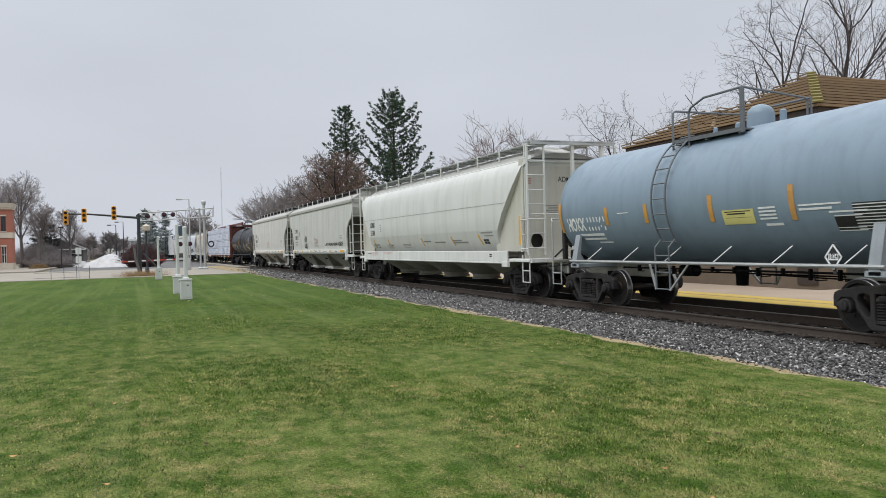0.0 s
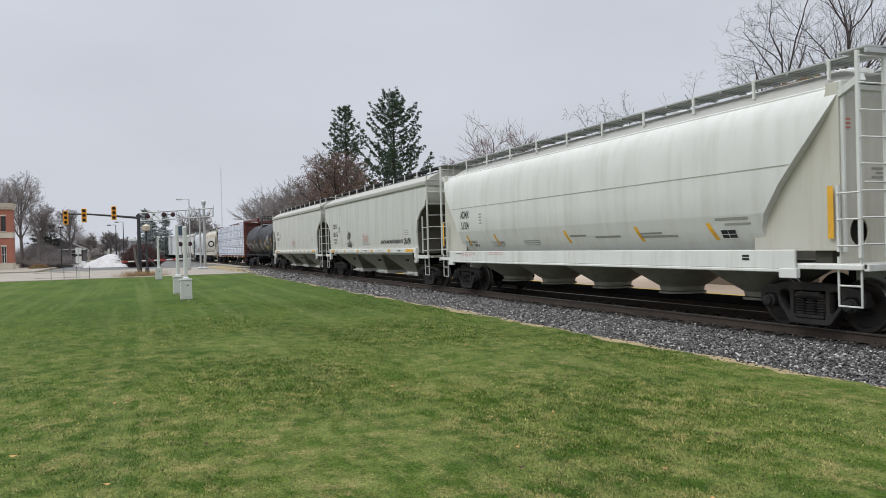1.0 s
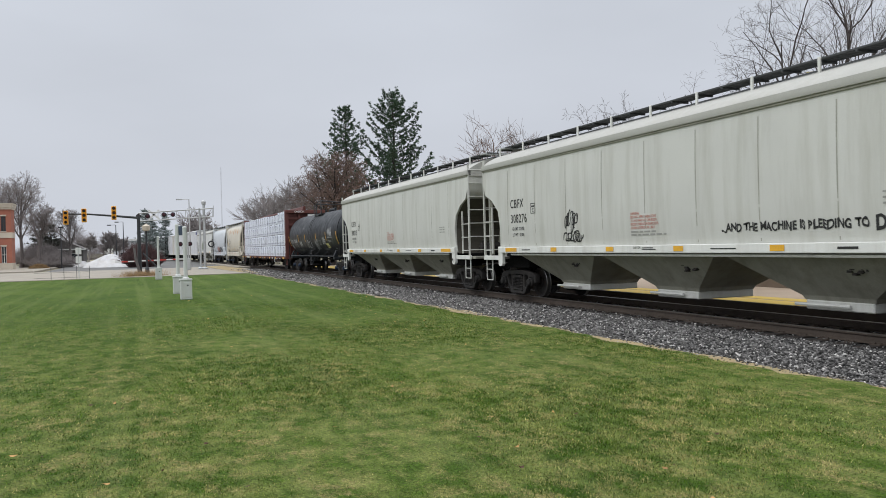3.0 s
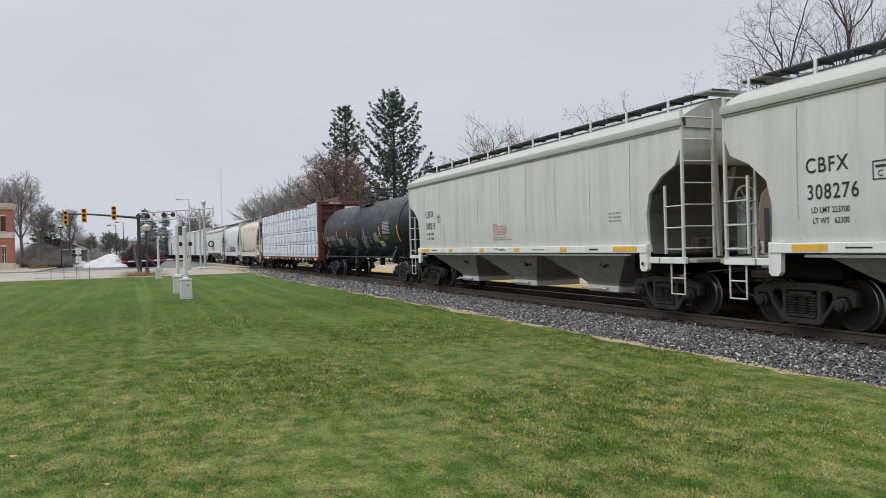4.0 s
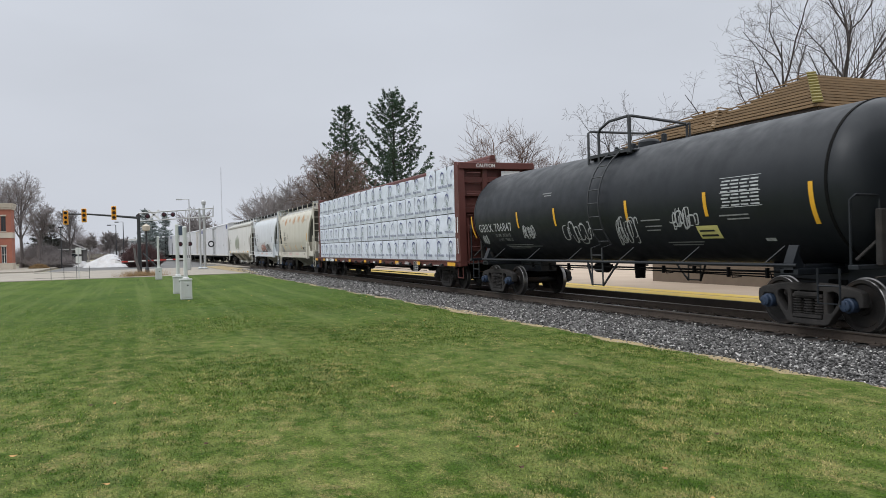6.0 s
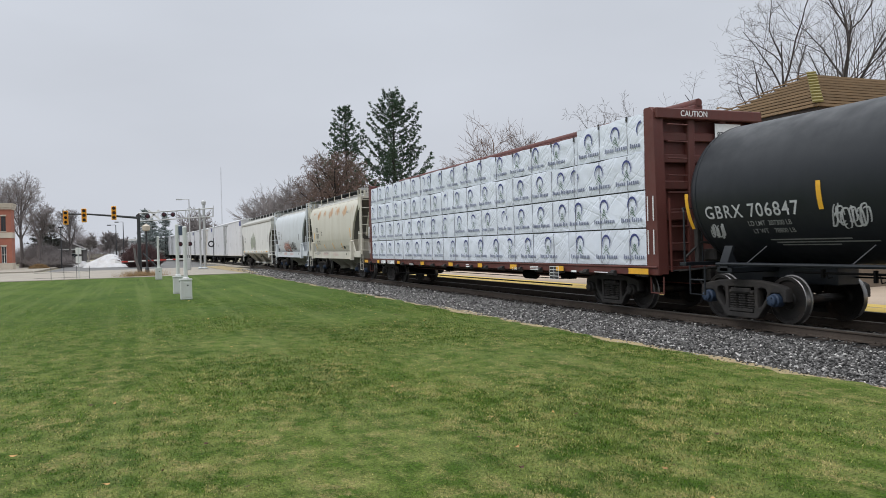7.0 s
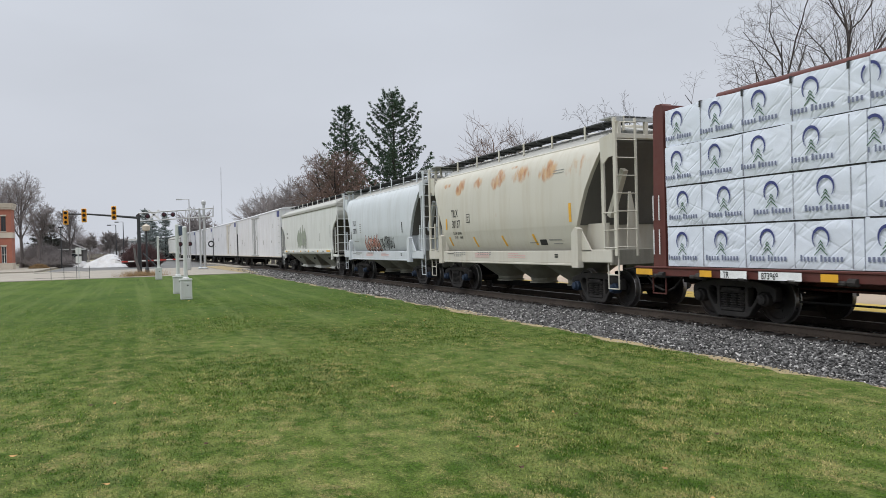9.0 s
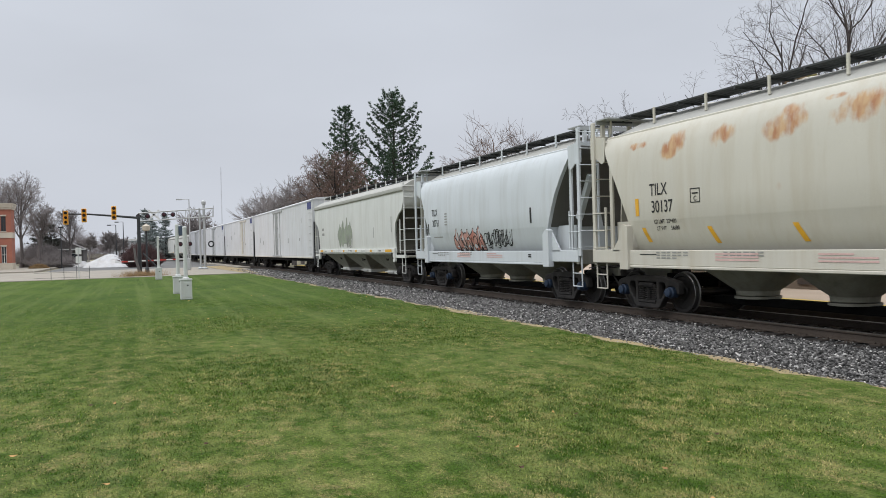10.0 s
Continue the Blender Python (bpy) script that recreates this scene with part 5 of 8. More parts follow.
def centre_beam_car():
    """A bulkhead flat car with a central truss, and wrapped lumber stacked along it."""
    car = thing("centre_beam_flatcar", "oxide-red centre-beam flat car with tall ribbed bulkheads", "railcar")
    deck = part("deck", Mesh().box(-11.7, 11.7, -1.43, 1.43, 0.98, 1.06, 0.01), "oxide", car, "oxide-red steel deck")
    part("spine", Mesh().box(-11.4, 11.4, -0.3, 0.3, 0.62, 0.98, 0.02), "oxide", car)
    for s in (-1, 1):
        sill = part("side_sill", Mesh().box(-11.7, 11.7, s * 1.50 - 0.07, s * 1.50 + 0.07, 0.875, 1.06, 0.015), "oxide", car, "oxide-red side sill")
        part("lip", Mesh().box(-11.7, 11.7, s * 1.56 - 0.04, s * 1.56 + 0.04, 1.04, 1.085, 0.01), "oxide", sill)
    x = -11.0
    while x < 11:
        w = Mesh().box(x, x + 0.16, -1.64, -1.52, 0.84, 0.92, 0.02)
        w.lathe([(-0.08, 0.07), (0.08, 0.07)], (x + 0.3, -1.6, 0.9), "x", 8)
        part("tie_down", w, "iron", deck, "load strap winch")
        x += 1.22
    for x, wd in ((-11.55, 0.6), (-9.4, 0.35), (-6.4, 0.35), (-3.4, 0.4), (-0.4, 0.4), (2.2, 0.35), (4.6, 0.45), (7.4, 0.4), (10.75, 0.75)):
        stripe(deck, "reflector", x, x + wd, 0.90, 1.03, "yellow", flat_side(-1.672), n=1)
    bars(deck, "stencil", [(5.9, 0.9 + 0.04 * i, 0.5, 0.02) for i in range(3)] + [(1.2, 0.9, 0.3, 0.03), (1.2, 0.96, 0.25, 0.03), (-4.8, 0.9, 0.5, 0.03), (8.2, 0.88, 0.25, 0.05), (9.3, 0.9, 0.6, 0.02)], "white_ink", flat_side(-1.672))
    for a, b, words in ((-8.75, -8.2, "TR"), (-7.75, -6.9, "873969")):
        stripe(deck, "number_panel", a - 0.05, b + 0.1, 0.89, 1.04, "white_ink", flat_side(-1.668), n=1)
        lettering(deck, "car_number", words, 0.12, a + 0.02, 0.905, "ink", flat_side(-1.674), 0.8)
    sign = Mesh().add([(7.05, -1.67, 0.66), (7.55, -1.67, 0.66), (7.55, -1.67, 1.02), (7.05, -1.67, 1.02)], [(0, 1, 2, 3)])
    part("data_panel", sign, "ink", deck, "black data panel", smooth=0)
    bars(deck, "data_line", [(7.05, 0.66 + 0.085 * i, 0.5, 0.014) for i in range(5)] + [(7.05, 0.66, 0.015, 0.36), (7.28, 0.66, 0.012, 0.36), (7.535, 0.66, 0.015, 0.36)], "white_ink", flat_side(-1.676))
    lettering(deck, "stencil", "IL  73-0", 0.09, 4.75, 0.87, "white_ink", flat_side(-1.676), 0.8)
    bulk_at = {1: 0.07, -1: 0.6}
    for k in (-1, 1):
        bulk = part("bulkhead", Mesh().box(min(k * 11.26, k * 11.34), max(k * 11.26, k * 11.34), -1.29, 1.29, 1.05, 4.62, 0.0), "oxide", car, "tall oxide-red bulkhead with ribs", smooth=0, m=pose(bulk_at[k], 0, 0))
        for s in (-1, 1):
            b = Mesh().prism([(k * 11.22, 0.9), (k * 11.66, 0.9), (k * 11.56, 4.52), (k * 11.46, 4.64), (k * 11.26, 4.64), (k * 11.22, 4.6)], s * 1.42 - 0.13, s * 1.42 + 0.13)
            part("corner_post", b, "oxide", bulk, "tapered corner post")
        f = Mesh()
        for z in (1.5, 2.2, 2.9, 3.5, 4.0):
            f.box(min(k * 11.34, k * 11.46), max(k * 11.34, k * 11.46), -1.4, 1.4, z - 0.1, z + 0.1, 0.02)
        for y in (-0.45, 0.45):
            f.box(min(k * 11.34, k * 11.50), max(k * 11.34, k * 11.50), y - 0.1, y + 0.1, 1.05, 4.6, 0.02)
        f.box(min(k * 11.30, k * 11.62), max(k * 11.30, k * 11.62), -1.5, 1.5, 4.38, 4.62, 0.02)
        part("rib", f, "oxide", bulk, "pressed steel ribs")
        lad = Mesh()
        for y in (-1.22, -0.72):
            lad.tube([(k * 11.68, y, 0.95), (k * 11.64, y, 2.6)], 0, flat=(0.05, 0.03))
        for i in range(9):
            lad.tube([(k * 11.66, -1.24, 1.2 + i * 0.38), (k * 11.66, -0.70, 1.2 + i * 0.38)], 0.017, 5)
        lad.tube([(k * 11.3, -1.5, 0.82), (k * 11.3, -1.5, 0.48), (k * 11.75, -1.5, 0.48), (k * 11.75, -1.5, 0.85)], 0.02, 6)
        part("ladder", lad, "oxide", bulk)
        gr = Mesh()
        for x in (11.36, 11.56):
            for z0 in (1.35, 2.1):
                gr.tube([(k * x, -1.6, z0), (k * x, -1.6, z0 + 0.55)], 0.013, 6)
        part("grab_iron", gr, "white_ink", bulk, "white grab irons")
        if k > 0:
            ob = lettering(bulk, "caution", "CAUTION", 0.13, 0, 0, "white_ink", lambda x, z: Vector((11.63, -0.85 + x, 4.44 + z)), 0.9)
            pn = Mesh().add([(11.52, 0.2, 3.95), (11.52, 0.95, 3.95), (11.52, 0.95, 4.32), (11.52, 0.2, 4.32)], [(0, 1, 2, 3)])
            part("number_panel", pn, "white_ink", bulk, smooth=0)
            lettering(bulk, "car_number", "873969", 0.14, 0, 0, "ink", lambda x, z: Vector((11.527, 0.26 + x, 3.99 + z)), 0.85)
    t = Mesh()
    t.box(-10.6, 11.3, -0.12, 0.12, 4.42, 4.80, 0.02)
    t.tube([(-10.6, 0, 4.85), (11.3, 0, 4.85)], 0.10, 12)
    for i in range(13):
        x = -10.2 + i * 1.76
        t.box(x - 0.06, x + 0.06, -0.14, 0.14, 1.05, 4.45, 0.0)
        if i < 12:
            t.tube([(x, 0, 1.2 if i % 2 else 4.3), (x + 1.76, 0, 4.3 if i % 2 else 1.2)], 0, flat=(0.1, 0.1))
    part("centre_beam", t, "oxide", car, "central truss along the car")
    u = Mesh()
    u.lathe([(-0.35, 0.13), (-0.31, 0.16), (0.31, 0.16), (0.35, 0.13)], (3.4, -0.3, 0.66), "x", 14)
    u.tube([(-8, -0.7, 0.72), (8, -0.7, 0.72)], 0.022, 6)
    u.tube([(-3, -0.9, 0.62), (6.5, -0.9, 0.62)], 0.014, 6)
    u.tube([(-7.2, -1.3, 0.8), (-7.2, -1.3, 0.5), (7.6, -1.3, 0.5)], 0.02, 5)
    u.box(5.6, 6.1, -0.5, -0.2, 0.58, 0.8, 0.03)
    u.box(-3.7, -3.3, -0.5, 0.1, 0.6, 0.8, 0.03)
    part("brake_rigging", u, "black", car)
    for k in (-1, 1):
        c = Mesh().box(min(k * 8.2, k * 11.5), max(k * 8.2, k * 11.5), -0.4, 0.4, 0.66, 1.0, 0.02)
        part("centre_sill", c, "black", car)
    couplers(car, 12.15)
    trucks(car, 9.15, "iron")
    return car


def bundle_mesh(length, height, seed):
    """A wrapped stack of boards: soft corners, and diagonal creases that fan out from the straps."""
    rng = random.Random(seed)
    nx, nz = max(10, int(length / 0.10)), 9
    g = Mesh()
    v, f = [], []
    ph = [rng.uniform(0, 6) for _ in range(6)]
    # each crease: a foot, a slope, a length, a depth
    creases = [(rng.uniform(-length / 2, length / 2), rng.uniform(0, height * 0.8), rng.choice((-1, 1)) * rng.uniform(0.25, 1.1), rng.uniform(0.25, 0.8), rng.uniform(0.006, 0.016)) for _ in range(int(length * 6))]

    def relief(x, z):
        d = 0.007 * math.sin(x * 2.3 + z * 5 + ph[0]) + 0.005 * math.sin(x * 4.7 - z * 7 + ph[1])
        for cx, cz, sl, ln, dp in creases:
            if abs(x - cx) > ln:
                continue
            u = (x - cx) / ln
            off = abs(z - cz - sl * (x - cx)) / math.sqrt(1 + sl * sl)
            if off < 0.06:
                d += dp * (1 - off / 0.06) * (1 - u * u)
        return min(d, 0.026)

    for face in range(2):
        base = len(v)
        for i in range(nx + 1):
            for j in range(nz + 1):
                x, z = -length / 2 + length * i / nx, height * j / nz
                edge = min(i, nx - i, j, nz - j)
                dy = -0.012 if edge == 0 else (relief(x, z) if face == 0 else 0)
                dz = 0.012 * math.sin(x * 2.1 + ph[3]) + 0.008 * math.sin(x * 5.3 + ph[4]) if j == nz else 0
                v.append((x, (-0.71 - dy) if face == 0 else 0.71 + dy, z + dz))
        for i in range(nx):
            for j in range(nz):
                a = base + i * (nz + 1) + j
                f.append((a, a + nz + 1, a + nz + 2, a + 1))
    m = (nx + 1) * (nz + 1)
    for i in range(nx):
        for j in (0, nz):
            a = i * (nz + 1) + j
            f.append((a, a + nz + 1, a + nz + 1 + m, a + m))
    for i in (0, nx):
        for j in range(nz):
            a = i * (nz + 1) + j
            f.append((a, a + 1, a + 1 + m, a + m))
    g.add(v, f)
    return g


def emblem(parent, x, z, scale, y, reach, seed):
    """The printed mark on the wrap: an open ring, three chevrons and a line of print as plain bars; it stops at the bundle's ends."""
    rng = random.Random(seed)
    ring = Mesh()
    v = []
    n = 22
    for i in range(n + 1):
        a = radians(-48 + 276 * i / n)
        w = 0.010 + 0.042 * math.sin(math.pi * i / n)
        for r in (0.178 - w * 0.75, 0.178 + w * 0.25):
            v.append((x + scale * r * 0.92 * math.cos(a), y, z + scale * (0.46 + r * math.sin(a))))
    f = [(2 * i, 2 * i + 1, 2 * i + 3, 2 * i + 2) for i in range(n)]
    f = [q for q in f if max(abs(v[c][0]) for c in q) < reach]
    if f:
        part("ring_mark", ring.add(v, f), "logo_blue", parent, smooth=0)
    if abs(x) < reach - 0.12:
        for zz, w, fall in ((0.435, 0.045, 0.055), (0.385, 0.085, 0.09), (0.32, 0.125, 0.115)):
            ch = Mesh().add([(x - scale * w, y, z + scale * (zz - fall)), (x, y, z + scale * zz), (x + scale * w, y, z + scale * (zz - fall)), (x + scale * w, y, z + scale * (zz - fall - 0.022)), (x, y, z + scale * (zz - 0.028)), (x - scale * w, y, z + scale * (zz - fall - 0.022))],
                            [(0, 1, 4, 5), (1, 2, 3, 4)])
            part("chevron_mark", ch, "logo_green", parent, smooth=0)
    cx = x - 0.41 * scale
    for i in range(11):
        if i == 5:
            cx += 0.045 * scale
        w, h = rng.uniform(0.034, 0.048) * scale, (0.105 if i in (0, 5) else 0.078) * scale
        if abs(cx) < reach and abs(cx + w) < reach:
            z0 = z + 0.09 * scale
            bar = Mesh().add([(cx, y, z0), (cx + w, y, z0), (cx + w, y, z0 + h), (cx, y, z0 + h)], [(0, 1, 2, 3)])
            part("print_bar", bar, "logo_ink", parent, smooth=0)
        cx += w + 0.034 * scale


# each tier: height of its foot, height of its bundles, where the bundles part, where the printed marks sit
TIERS = [(1.10, (0.84,) * 5, (-10.55, -5.64, -0.49, 4.27, 7.90, 11.3), (-10.03, -8.86, -7.65, -6.46, -5.20, -4.01, -2.78, -1.58, -0.15, 1.05, 2.28, 3.47, 4.45, 5.64, 6.84, 8.52, 9.72, 10.89)),
         (1.96, (0.84,) * 6, (-10.55, -5.58, -3.08, -0.64, 4.24, 7.95, 11.3), (-9.97, -8.74, -7.52, -6.33, -4.88, -3.69, -3.15, -2.04, -0.82, 0.53, 1.75, 2.92, 4.14, 5.29, 6.48, 7.67, 8.50, 9.68, 10.84)),
         (2.82, (0.83,) * 5, (-10.55, -5.53, -0.59, 4.28, 8.44, 11.3), (-10.12, -8.96, -7.80, -6.59, -5.38, -4.17, -2.96, -1.79, -0.69, 0.40, 1.57, 2.76, 3.95, 5.29, 6.48, 7.65, 8.36, 9.50, 10.67)),
         (3.67, (0.79, 0.80, 0.81, 0.73, 0.87), (-10.55, -5.48, -3.21, 3.09, 8.43, 11.3), (-10.12, -8.95, -7.79, -6.61, -5.43, -4.26, -3.08, -2.46, -1.27, -0.08, 1.13, 2.33, 3.88, 5.05, 6.23, 7.41, 9.02, 10.20, 11.24))]


def lumber(car_key):
    """Four tiers of wrapped bundles on each side of the centre beam; each bundle is a thing of its own that rides on the car."""
    seed = 0
    for ti, (z, heights, cuts, marks) in enumerate(TIERS):
        for i in range(len(cuts) - 1):
            length, mid = cuts[i + 1] - cuts[i] - 0.02, (cuts[i] + cuts[i + 1]) / 2
            hh = heights[i]
            out = 0.012 * ((i * 3 + ti) % 3 - 1)
            g = bundle_mesh(length, hh, ti * 10 + i)
            for side in (-1, 1):
                b = thing("lumber_bundle", "white-wrapped lumber bundle with printed emblems, strapped on the flat car", "lumber", group="wrapped lumber on the flat car")
                off = pose(mid, side * (0.86 + out), z, 0, 0, 0 if side < 0 else 180)
                wrap = part("wrap", g, "wrap", b, "creased white plastic wrap", smooth=50)
                if side < 0:
                    for x in marks:
                        if cuts[i] - 0.15 < x < cuts[i + 1] + 0.15:
                            seed += 1
                            emblem(wrap, x - mid, 0.04 if ti < 3 else 0.03, 1.06, -0.742, length / 2 - 0.02, seed)
                    x = math.ceil((cuts[i] - 1.2) / 1.18) * 1.18 + 1.2 - mid
                    while x < length / 2 - 0.06:
                        tab = Mesh().add([(x, -0.735, hh - 0.11), (x + 0.06, -0.735, hh - 0.11), (x + 0.06, -0.735, hh + 0.02), (x, -0.735, hh + 0.02), (x, -0.5, hh + 0.02), (x + 0.06, -0.5, hh + 0.02)], [(0, 1, 2, 3), (3, 2, 5, 4)])
                        if ti == 3 and x > -length / 2 + 0.1:
                            part("corner_guard", tab, "ink", b, "black strap guard on the top edge", smooth=0)
                        if -length / 2 + 0.1 < x + 0.03:
                            part("fold", Mesh().box(x + 0.03, x + 0.036, -0.732, -0.70, 0.02, hh - 0.03), "strap", wrap, "thin grey strap", smooth=0)
                        x += 1.18
                    # black strip stands in for the shade between the tiers
                    part("dunnage", Mesh().box(-length / 2 + 0.03, length / 2 - 0.03, -0.69, 0.68, -0.03, 0.0), "dark_gap", b, "dark strip for the shade in the gap under the bundle", smooth=0)
                LOADS.append((b, car_key, off))


def reefer(label, half, mat, stained, ladder_at, end, tc):
    car = thing("refrigerator_car", label, "railcar")
    g = Mesh()
    g.box(-half, half, -1.52, 1.52, 1.0, 4.86, 0.03)
    body = part("body", g, mat, car, "painted refrigerator car body")
    r = Mesh().prism([(-1.55, 4.84), (-1.2, 4.98), (0, 5.06), (1.2, 4.98), (1.55, 4.84)], -half - 0.04, half + 0.04, "x")
    part("roof", r, mat, car, "low arched roof")
    d = Mesh()
    for x in (ladder_at - 1.4, ladder_at + 1.4):
        d.box(x - 0.03, x + 0.03, -1.56, -1.52, 1.1, 4.7)
    d.box(ladder_at - 1.6, ladder_at + 2.4, -1.60, -1.52, 4.55, 4.68, 0.01)
    d.box(ladder_at - 2.0, ladder_at + 2.0, -1.58, -1.52, 1.04, 1.16, 0.01)
    for i in range(4):
        d.tube([(ladder_at - 0.4 + i * 0.25, -1.58, 1.2), (ladder_at - 0.4 + i * 0.25, -1.58, 4.5)], 0.03, 5)
        d.box(ladder_at - 0.6, ladder_at + 0.5, -1.60, -1.53, 1.5 + i * 0.9, 1.56 + i * 0.9, 0.01)
    part("door", d, "reefer_stain" if stained else "galvanised", body, "plug door with lock bars")
    x = -half + 1.5
    while x < half - 0.8:
        part("panel_seam", Mesh().box(x - 0.012, x + 0.012, -1.526, -1.52, 1.1, 4.75), mat, body, smooth=0)
        x += 1.55
    part("top_rail", Mesh().box(-half, half, -1.56, -1.50, 4.74, 4.84, 0.01), "reefer_grey", body, "grey rail along the roof edge")
    part("skirt", Mesh().box(-half + 0.05, half - 0.05, -1.55, -1.50, 1.0, 1.10, 0.01), "reefer_stain", body, "grimy lower edge")
    for i in range(7):
        part("rung", Mesh().tube([(half - 0.75, -1.58, 1.3 + i * 0.45), (half - 0.2, -1.58, 1.3 + i * 0.45)], 0.02, 5), "galvanised", body)
    sill = Mesh()
    sill.box(-half + 0.1, half - 0.1, -1.40, 1.40, 0.78, 1.0, 0.02)
    part("underframe", sill, "black", car)
    rng = random.Random(int(half * 10))
    for _ in range(7):
        x, z = rng.uniform(-half + 1, half - 2), rng.uniform(1.8, 3.6)
        stripe(body, "stencil", x, x + rng.uniform(0.12, 0.3), z, z + rng.uniform(0.1, 0.45), rng.choice(["grey_ink", "ink", "grey_ink"]), flat_side(-1.526), n=1)
    panel = Mesh().box(half - 1.3, half - 0.25, -1.55, -1.50, 4.25, 4.72, 0.01)
    part("unit_panel", panel, "logo_blue", body, "blue panel by the cooling unit")
    e = Mesh()
    for s in (-1, 1):
        for k in (-1, 1):
            e.tube([(k * (half + 0.1), s * 1.4, 0.6), (k * (half + 0.1), s * 1.4, 3.4)], 0, flat=(0.1, 0.08))
            e.tube([(k * (half + 0.1), s * 0.9, 0.6), (k * (half + 0.1), s * 0.9, 3.4)], 0, flat=(0.1, 0.08))
    e.box(half, half + 0.5, -1.1, 1.1, 1.0, 3.6, 0.03)
    part("end_gear", e, "pole_dark", car, "black end machinery and ladders")
    couplers(car, end)
    trucks(car, tc, "iron")
    return car, body


def build_train():
    # the blue-grey tank car
    car, tank, at = tank_car("blue-grey tank car with white lettering and orange tape marks", 1.47, 2.55, 5.85, 4.5, 6.5, "tank_blue", "tank_blue", "galvanised", "iron", (-0.28, 1.88), -0.78)
    flat_at = at
    at = lambda x, z: flat_at(x + 0.65, z)
    lettering(tank, "reporting_mark", "HOKX 111161", 0.33, -5.58, 1.95, "white_ink", at, 0.62, bold=0.055, label="white stencilled reporting mark")
    bars(tank, "stencil", [(-5.1, 1.78, 1.1, 0.07), (-5.0, 1.66, 1.0, 0.06), (-4.4, 1.55, 0.6, 0.05), (-3.2, 2.32, 0.45, 0.02)], "white_ink", at)
    for x, z0, z1 in ((-5.95, 1.9, 2.7), (-3.75, 2.05, 2.5), (-2.15, 2.05, 2.5), (0.0, 2.0, 2.55), (2.1, 1.95, 2.6)):
        stripe(tank, "tape_mark", x, x + 0.13, z0, z1, "orange_tape", at, label="faded orange tape")
    stripe(tank, "placard", 0.38, 1.22, 1.92, 2.22, "placard", at, label="pale yellow emergency placard")
    bars(tank, "placard_print", [(0.46, 1.97, 0.68, 0.09), (0.5, 2.12, 0.5, 0.03), (0.44, 2.17, 0.7, 0.02)], "ink", at)
    bars(tank, "stencil", [(1.35, 2.2 - 0.07 * i, 0.42, 0.035) for i in range(4)] + [(1.45, 1.86, 0.42, 0.05), (2.3, 2.12, 0.7, 0.04), (2.3, 2.2, 0.9, 0.03)], "white_ink", at)
    stripe(tank, "data_panel", 3.0, 3.55, 1.70, 2.0, "ink", at)
    bars(tank, "data_line", [(3.0, 1.70, 0.55, 0.02), (3.0, 1.76, 0.55, 0.015), (3.0, 1.98, 0.55, 0.02), (3.26, 1.76, 0.015, 0.22), (3.0, 1.70, 0.02, 0.3), (3.53, 1.70, 0.02, 0.3), (2.92, 2.05, 0.75, 0.03)], "white_ink", at)
    stripe(tank, "data_panel", 3.4, 4.6, 1.7, 2.2, "ink", at)
    bars(tank, "data_line", [(3.4, 1.72 + 0.055 * i, 1.2, 0.018) for i in range(9)], "white_ink", at)
    dx, dz, dy = 3.66, 1.31, -1.42
    dm = Mesh().add([(dx - 0.19, dy, dz), (dx, dy, dz - 0.24), (dx + 0.19, dy, dz), (dx, dy, dz + 0.24), (dx - 0.19, dy + 0.02, dz), (dx, dy + 0.02, dz - 0.24), (dx + 0.19, dy + 0.02, dz), (dx, dy + 0.02, dz + 0.24)],
                    [(0, 1, 2, 3), (7, 6, 5, 4), (0, 4, 5, 1), (1, 5, 6, 2), (2, 6, 7, 3), (3, 7, 4, 0)])
    holder = part("placard_holder", Mesh().tube([(dx, dy + 0.03, dz + 0.25), (dx, dy + 0.03, dz - 0.28)], 0, flat=(0.05, 0.02)), "rail_grey", car)
    dia = part("hazard_diamond", dm, "ink", holder, "black and white diamond hazard placard", smooth=0)
    rim = Mesh()
    q = [(dx - 0.165, dz), (dx, dz - 0.21), (dx + 0.165, dz), (dx, dz + 0.21)]
    for i in range(4):
        (x0, z0), (x1, z1) = q[i], q[(i + 1) % 4]
        rim.tube([(x0, dy - 0.004, z0), (x1, dy - 0.004, z1)], 0, flat=(0.004, 0.03))
    part("placard_border", rim, "white_ink", holder, smooth=0)
    stripe(holder, "placard_panel", dx - 0.10, dx + 0.10, dz - 0.055, dz + 0.055, "white_ink", flat_side(dy - 0.003), n=1)
    lettering(holder, "placard_print", "1824", 0.085, dx - 0.09, dz - 0.03, "ink", flat_side(dy - 0.008), 0.75)
    bars(tank, "stencil", [(4.9, 2.5, 0.3, 0.06)], "white_ink", at)
    keyed(car, -13.45, 4.5)

    # the long cream hopper
    lv = [(1.42, 1.30, 7.15), (1.6, 1.40, 7.12), (1.85, 1.52, 7.15), (2.1, 1.575, 7.25), (2.13, 1.585, 7.28), (2.6, 1.60, 7.62), (3.0, 1.60, 7.98), (3.4, 1.58, 8.34), (3.75, 1.53, 8.62), (3.98, 1.46, 8.76), (4.12, 1.36, 8.80), (4.22, 1.25, 8.80)]
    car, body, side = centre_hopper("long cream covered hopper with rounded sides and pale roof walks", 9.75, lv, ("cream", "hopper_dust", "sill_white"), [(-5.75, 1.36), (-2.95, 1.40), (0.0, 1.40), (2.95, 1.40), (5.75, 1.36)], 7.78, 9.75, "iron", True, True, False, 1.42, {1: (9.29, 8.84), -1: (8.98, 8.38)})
    lettering(body, "reporting_mark", "ADMX", 0.25, -6.95, 2.58, "ink", side, 0.72)
